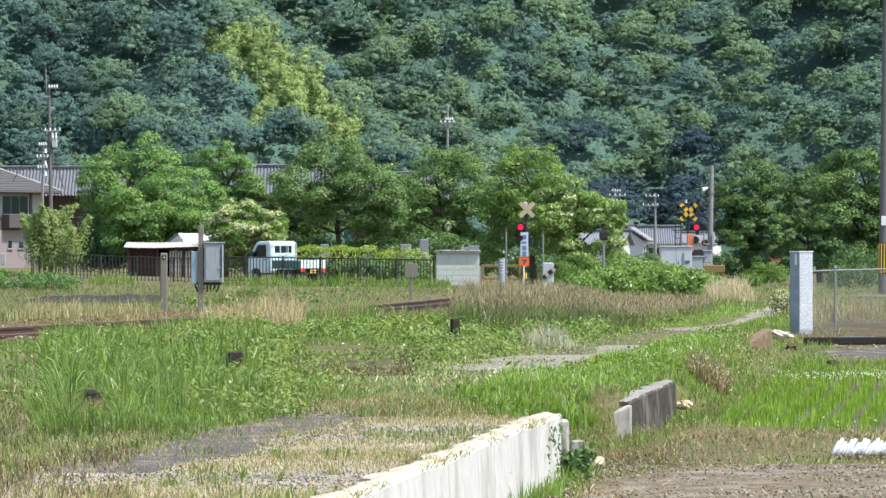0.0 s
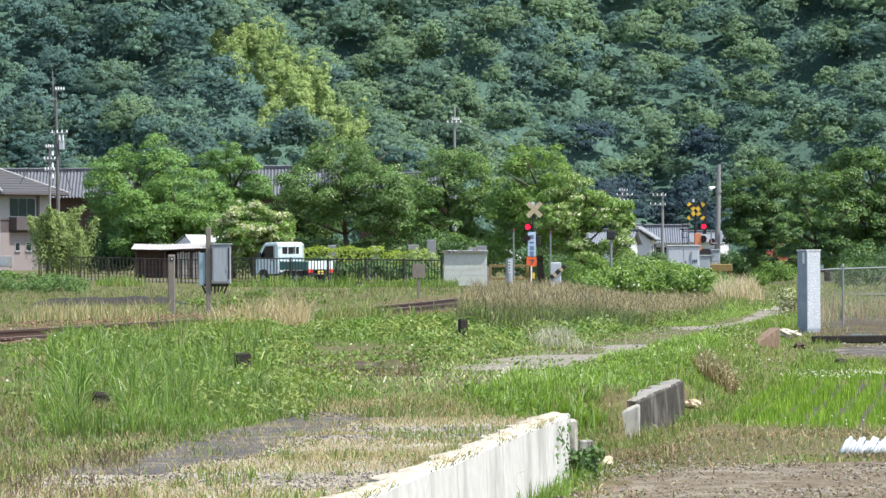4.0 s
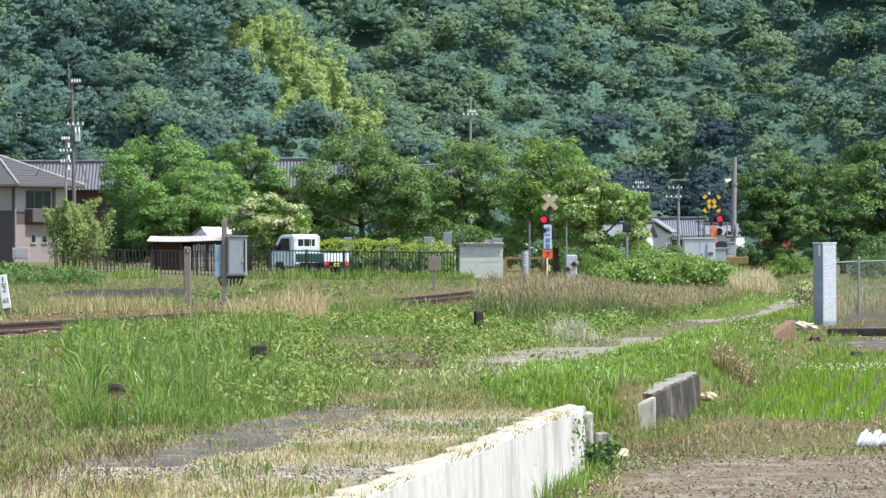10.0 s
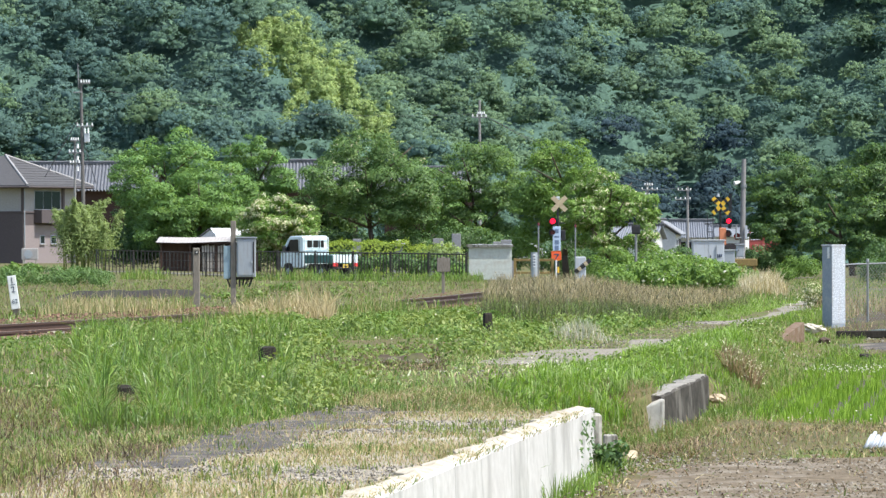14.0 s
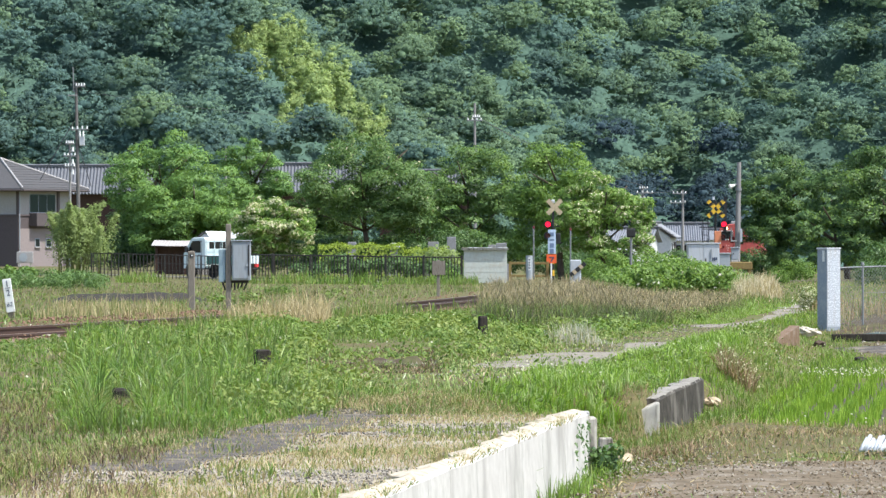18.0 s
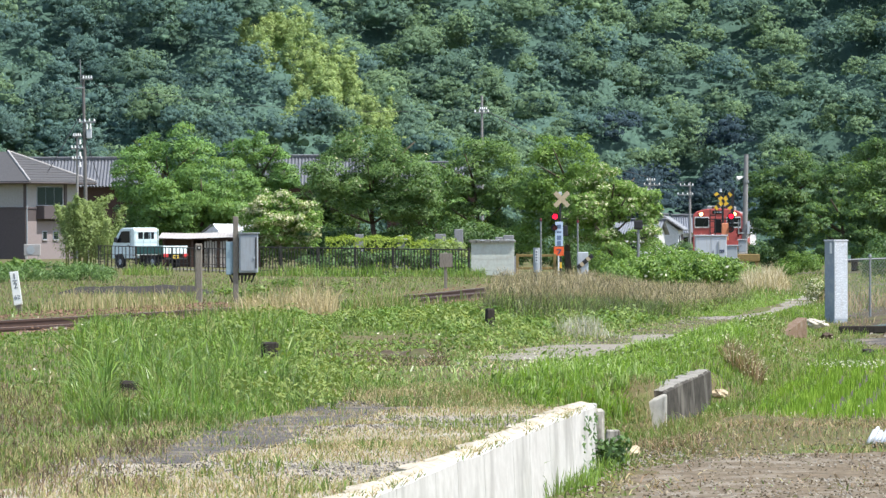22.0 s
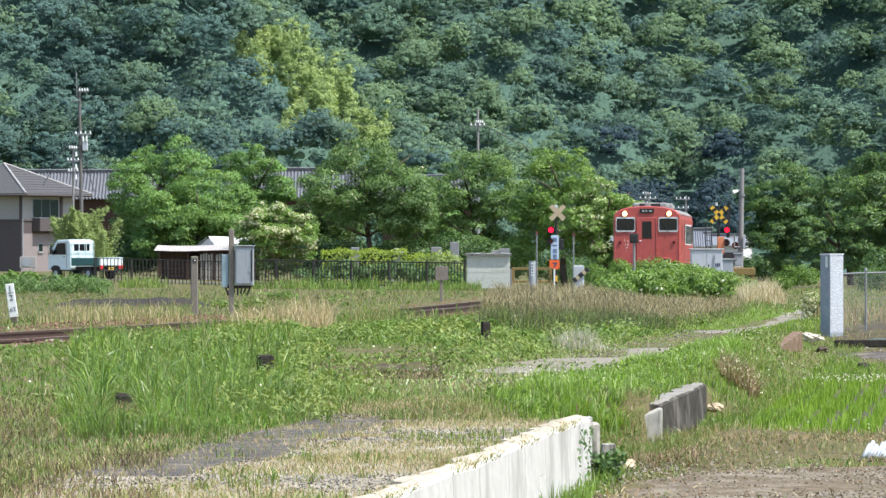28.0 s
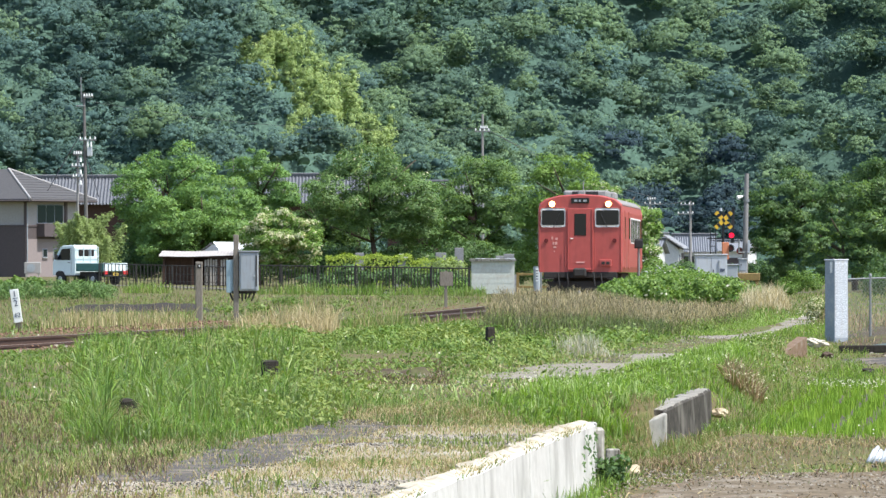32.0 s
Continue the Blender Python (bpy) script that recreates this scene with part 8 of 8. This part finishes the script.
def rice():
    """Rows of rice seedlings along the paddy."""
    q, s = np.meshgrid(np.arange(0.75, 11, 0.30), np.arange(61.8, 85.6, 0.18), indexing="ij")
    x = (wall_x(s) + q + rng.normal(0, 0.02, q.shape)).ravel()
    y = (s + rng.normal(0, 0.03, q.shape)).ravel()
    row = np.round((q.ravel() - 0.75) / 0.30).astype(int)
    ok = rng.random(len(x)) > np.where((row % 6 == 3) & (y < 65.5 + 2 * np.sin(row)), np.where(row % 12 == 9, 0.85, 0.22), 0.04)
    x, y = np.repeat(x[ok], 6), np.repeat(y[ok], 6)
    x, y = x + rng.normal(0, 0.05, len(x)), y + rng.normal(0, 0.05, len(y))
    v, f = blades(x, y, rng.uniform(0.10, 0.19, len(x)), 0.016, rng.uniform(0.03, 0.28, len(x)))
    tagged(new("rice_seedlings", np_mesh("rice_seedlings", v, f, [G_RICE])), "rows of bright green rice seedlings", "rice", kind="stuff")


rice()
grass("slab_grass", "short grass round the brown slab", 10000, lambda y: wall_x(y) - 0.9, lambda y: wall_x(y) + np.where(y > 102, 1.0, 1.3), 84, 110, (0.03, 0.11), [G_BRIGHT, G_GREEN, G_OLIVE], w=0.012, lean=0.6)
grass("gap_weeds", "mixed weeds on the slumped bank between the walls", 25000, lambda y: wall_x(y) - 1.8, lambda y: wall_x(y) + 0.6, 50.7, 62.5, (0.03, 0.10), [G_OLIVE, G_DRY, G_GREEN, G_RUST], w=0.007, lean=0.8, share=[0.46, 0.10, 0.32, 0.12])
grass("wall_end_weeds", "olive weeds over the foot of the broken wall end", 3500, lambda y: wall_x(y) - 0.75, lambda y: wall_x(y) + 0.5, 56.8, 59.2, (0.06, 0.19), [G_OLIVE, G_GREEN, G_RUST], lambda x, y: 0.3 + 0.7 * patchy(x, y, 0.5, 98), w=0.007, lean=0.7, share=[0.5, 0.35, 0.15])
grass("wall_foot_grass", "grass along the foot of the stained wall", 5000, lambda y: wall_x(y) + 0.05, lambda y: wall_x(y) + 1.0, 66, 84, (0.06, 0.2), [G_BRIGHT, G_GREEN, G_OLIVE], w=0.010, lean=0.5)


def flowers(name, label, n, x0, x1, y0, y1, h, size, keep=None, mats=(G_WHITE,)):
    x, y = scatter_xy(n, x0, x1, y0, y1, keep)
    k = len(x)
    z = ground_z(x, y) + rng.uniform(*h, k)
    c = np.repeat(np.stack([x, y, z], -1), 3, axis=0)
    d = np.tile(np.array([[0, -0.5, 0.8], [0.5, -0.6, 0.4], [-0.5, -0.6, 0.4]]), (k, 1))
    v, f = leaf_quads(c, d, size, 0.2, 0.9)
    return tagged(new(name, np_mesh(name, v, f, list(mats))), label, "flowers", kind="stuff")


flowers("white_flowers", "small white flowers along the path", 150, lambda y: path_x(y) + 0.1, lambda y: path_x(y) + 1.3, 60.0, 66.0, (0.06, 0.17), 0.020, lambda x, y: smooth(patchy(x, y, 0.9, 61), 0.4, 0.6))
flowers("white_flowers", "small white flowers beside the far path", 210, lambda y: path_x(y) + 0.5, lambda y: path_x(y) + 2.0, 72, 112, (0.06, 0.2), 0.018, lambda x, y: smooth(patchy(x, y, 1.5, 62), 0.45, 0.6))
flowers("white_flowers", "white flowers on the bund", 1300, lambda y: wall_x(y) + 0.6, lambda y: wall_x(y) + 9, 85.5, 90.5, (0.05, 0.16), 0.016)
flowers("white_flowers", "white flowers before the pillar", 40, 6.1, 7.0, 114, 130, (0.12, 0.4), 0.024)
flowers("white_flowers", "white flowers on the near bund", 60, lambda y: wall_x(y) + 0.6, lambda y: wall_x(y) + 6, 60.5, 62, (0.06, 0.16), 0.016)
flowers("white_flowers", "scattered white seed heads in the meadow", 28, lambda y: path_x(y) - 9, lambda y: path_x(y) - 0.5, 50, 112, (0.2, 0.4), 0.022)


def weeds(name, label, n, x0, x1, y0, y1, h, size, leaf, keep=None):
    x, y = scatter_xy(n, x0, x1, y0, y1, keep)
    z = ground_z(x, y) + h[0] + (verge_cap(x, y, np.full(len(x), h[1])) - h[0]) * rng.random(len(x)) ** 0.7
    v, f = leaf_quads(np.stack([x, y, z], -1), np.tile(np.array([[0, -0.3, 0.9]]), (len(x), 1)), size, 0.9, 0.6)
    return tagged(new(name, np_mesh(name, v, f, [leaf])), label, "weeds", kind="stuff")


weeds("broad_weeds", "low broad-leaved green weeds before the rails", 9000, lambda y: track_x(y) + 1.8, lambda y: path_x(y) - 0.7, 84, 128, (0.02, 0.22), 0.055, L_WEED, lambda x, y: smooth(patchy(x, y, 2, 71), 0.3, 0.6))
weeds("broad_weeds", "yellow-green leafy weeds in the meadow", 9000, lambda y: -0.062 * y, lambda y: path_x(y) - 0.6, 56, 108, (0.03, 0.26), 0.05, L_PALEWEED, lambda x, y: smooth(patchy(x, y, 1.4, 74), 0.5, 0.7))
weeds("broad_weeds", "leafy weeds on the bank beyond the rails", 5000, lambda y: -0.075 * y, lambda y: track_x(y) - 2.4, 110, 240, (0.02, 0.3), 0.10, L_WEED, lambda x, y: smooth(patchy(x, y, 3, 75), 0.6, 0.8))
weeds("broad_weeds", "broad-leaved weeds in the tall grass", 9000, lambda y: path_x(y) - 9, lambda y: path_x(y) - 1.2, 50, 86, (0.05, 0.3), 0.06, L_WEED, lambda x, y: smooth(patchy(x, y, 2, 72), 0.5, 0.7))
weeds("broad_weeds", "yellow-green broad-leaved patch in the near meadow", 2600, lambda y: -0.042 * y, lambda y: -0.022 * y, 50, 60, (0.04, 0.24), 0.05, L_PALEWEED, lambda x, y: smooth(patchy(x, y, 0.9, 92), 0.4, 0.6))
weeds("broad_weeds", "leafy weeds between path and wall", 2200, lambda y: path_x(y) + 0.4, lambda y: wall_x(y), 56, 100, (0.03, 0.25), 0.055, L_WEED, lambda x, y: smooth(patchy(x, y, 2, 73), 0.45, 0.65))


def mounds(name, label, n, x0, x1, y0, y1, size, leaf, keep=None, per=120):
    """Low rounded cushions of leafy weeds."""
    x, y = scatter_xy(n, x0, x1, y0, y1, keep)
    rad = verge_cap(x, y, rng.uniform(0.10, 0.34, len(x))) * 1.1
    ok = (rad > 0.05) & ~((abs(x - 0.002 * y) < 0.42) & (y > 84) & (y < 97)) & ((abs(x + 0.0148 * y) > 0.75) | (y < 66) | (y > 87))
    x, y, rad = x[ok], y[ok], rad[ok]
    c = np.stack([x, y, ground_z(x, y) + rad * 0.1], -1)
    v, f, which, nv = lobes_cloud(c, rad, np.maximum(20, (per * (rad / 0.25) ** 2).astype(int)), size, 0.6, 0.8, 0.3, round_off=0.35)
    return tagged(new(name, np_mesh(name, v, f, leaf, rng.integers(0, len(leaf), len(x))[which], normals=nv)), label, "weeds", kind="stuff")


mounds("weed_mounds", "low leafy cushions of weeds before the rails", 330, lambda y: track_x(y) + 1.9, lambda y: path_x(y) - 0.9, 82, 128, 0.06, [L_WEED, L_PALEWEED, L_BUSH])
mounds("weed_mounds", "leafy cushions of weeds in the meadow", 150, lambda y: -0.06 * y, lambda y: path_x(y) - 0.9, 56, 84, 0.05, [L_WEED, L_PALEWEED, L_PALEWEED], lambda x, y: smooth(patchy(x, y, 1.6, 79), 0.4, 0.6))
grass("lush_grass", "lush bright grass between path and wall", 1000, lambda y: path_x(y) + 0.5, lambda y: wall_x(y) - 0.25, 57.5, 92, (0.10, 0.25), [G_RICE, G_BRIGHT, G_PALEBLADE], lambda x, y: smooth(patchy(x, y, 1.3, 64), 0.35, 0.6), w=0.013, lean=0.6, clump=22)
mounds("weed_mounds", "green tufts on the bank beyond the rails", 60, lambda y: -0.07 * y, lambda y: track_x(y) - 3, 130, 235, 0.08, [L_WEED, L_BUSH])
grass("flower_clump", "withered brown clump with small white flowers", 1100, 3.0, 3.4, 74.2, 75.8, (0.22, 0.44), [G_HEADS, G_OLIVE, G_RUST], w=0.012, lean=0.7)
flowers("white_flowers", "white flower heads on the withered clump", 210, 2.98, 3.46, 74.1, 75.8, (0.08, 0.36), 0.017, mats=(L_CREAM, G_HEADS))
grass("dry_tuft", "ash-pale dry tuft of dead stems", 3600, 1.0, 2.0, 86.5, 91, (0.08, 0.36), [G_ASH, G_ASH, G_PALESTRAW, G_OLIVE], lambda x, y: np.exp(-((x - 1.5) / 0.24) ** 2), w=0.008, lean=0.35)
bush("flower_clump", "cream flowering clump before the pillar", 7.1, 128, 0.75, 0.8, 0.62, G_OLIVE, 3000, 0.05, 16, 84, blossom=L_CREAM, blossom_share=0.42, category="flowers")
bush("ivy", "dark green ivy at the wall corner", 1.10, 50.0, 0.25, 0.3, 0.35, L_TREE_E, 350, 0.05, 6, 83, category="ivy")


def wall_edge():
    """Soil crumbs and dry grass that spill over the near wall's upper edge, and a few ivy strands on its face."""
    n = 3600
    y = rng.uniform(30, 50.1, n)
    x = wall_x(y) - rng.uniform(0.0, 0.17, n)
    ok = rng.random(n) < smooth(patchy(x * 0, y, 0.9, 66), 0.3, 0.6)
    x, y = x[ok], y[ok]
    v, f = blades(x, y, rng.uniform(0.02, 0.075, len(x)), 0.008, rng.uniform(0.4, 1.8, len(x)), np.full(len(x), 0.005))
    tagged(new("edge_grass", np_mesh("edge_grass", v, f, [G_DRY, G_OLIVE, G_GREEN], np.repeat(rng.choice(3, len(x), p=[0.6, 0.25, 0.15]), 3))), "dry grass spilling over the wall's edge", "grass", kind="stuff")
    t = rng.random(90)
    y = 49.6 - 1.5 * t + 0.18 * np.sin(t * 14) + rng.normal(0, 0.12, 90)
    z = -0.02 - 0.48 * ((t * 3) % 1.0)
    v, f = leaf_quads(np.stack([wall_x(y) + 0.035 - 0.03 * z, y, z], -1), np.tile([[0.9, -0.3, 0.2]], (90, 1)), 0.045, 0.4)
    tagged(new("ivy", np_mesh("ivy", v, f, [L_TREE_E])), "dark ivy strands on the wall's end", "ivy", kind="stuff")


wall_edge()

sleepers()


# ---- what moves ----
def motions():
    rows = []
    for t, y in ((0, 709), (6, 613), (10, 549), (14, 485), (17, 437), (18, 421), (20, 389), (21, 373.5), (22, 357.5), (23, 341), (24, 326), (25, 311.8), (26, 297), (27, 282), (28, 267.5), (29, 252.8), (30, 239), (31, 225), (32, 210.9)):
        rows.append((t, pose(float(track_x(y)), y, float(track_z(y)) + 0.012, -0.15, 0, -4.03)))
    walk(CAR, rows)
    # the truck waits, drives off along the road, and stops
    rows = []
    for t, k in ((0, 0.0), (15.3, 0.0), (16, 0.035), (16.5, 0.095), (17, 0.18), (17.5, 0.283), (18, 0.39), (18.5, 0.479), (19, 0.546), (19.5, 0.591), (20, 0.626), (20.5, 0.653), (21, 0.678), (21.5, 0.70), (22, 0.731), (22.5, 0.773), (23, 0.83), (23.5, 0.90), (24, 0.968), (24.5, 0.997), (25, 1.0), (28, 1.0), (32, 1.0)):
        y = 262.5 + 13.5 * k
        x = -6.6 - 10.64 * k
        rows.append((t, pose(x, y, float(ground_z(x, y)) + 0.03, 0, 0, -48 + 4 * k)))
    walk(TRUCK, rows)
    # the white car draws up behind the creeper
    rows = []
    for t, x in ((0, 2.6), (16.3, 2.6), (17.0, 4.6), (17.6, 7.2), (18.0, 8.5), (18.5, 9.1), (19, 9.25), (24, 9.25), (32, 9.25)):
        rows.append((t, pose(x, 345, float(ground_z(x, 345)) + 0.12, 0, 0, 0)))
    walk(CAR_WHITE, rows)


motions()
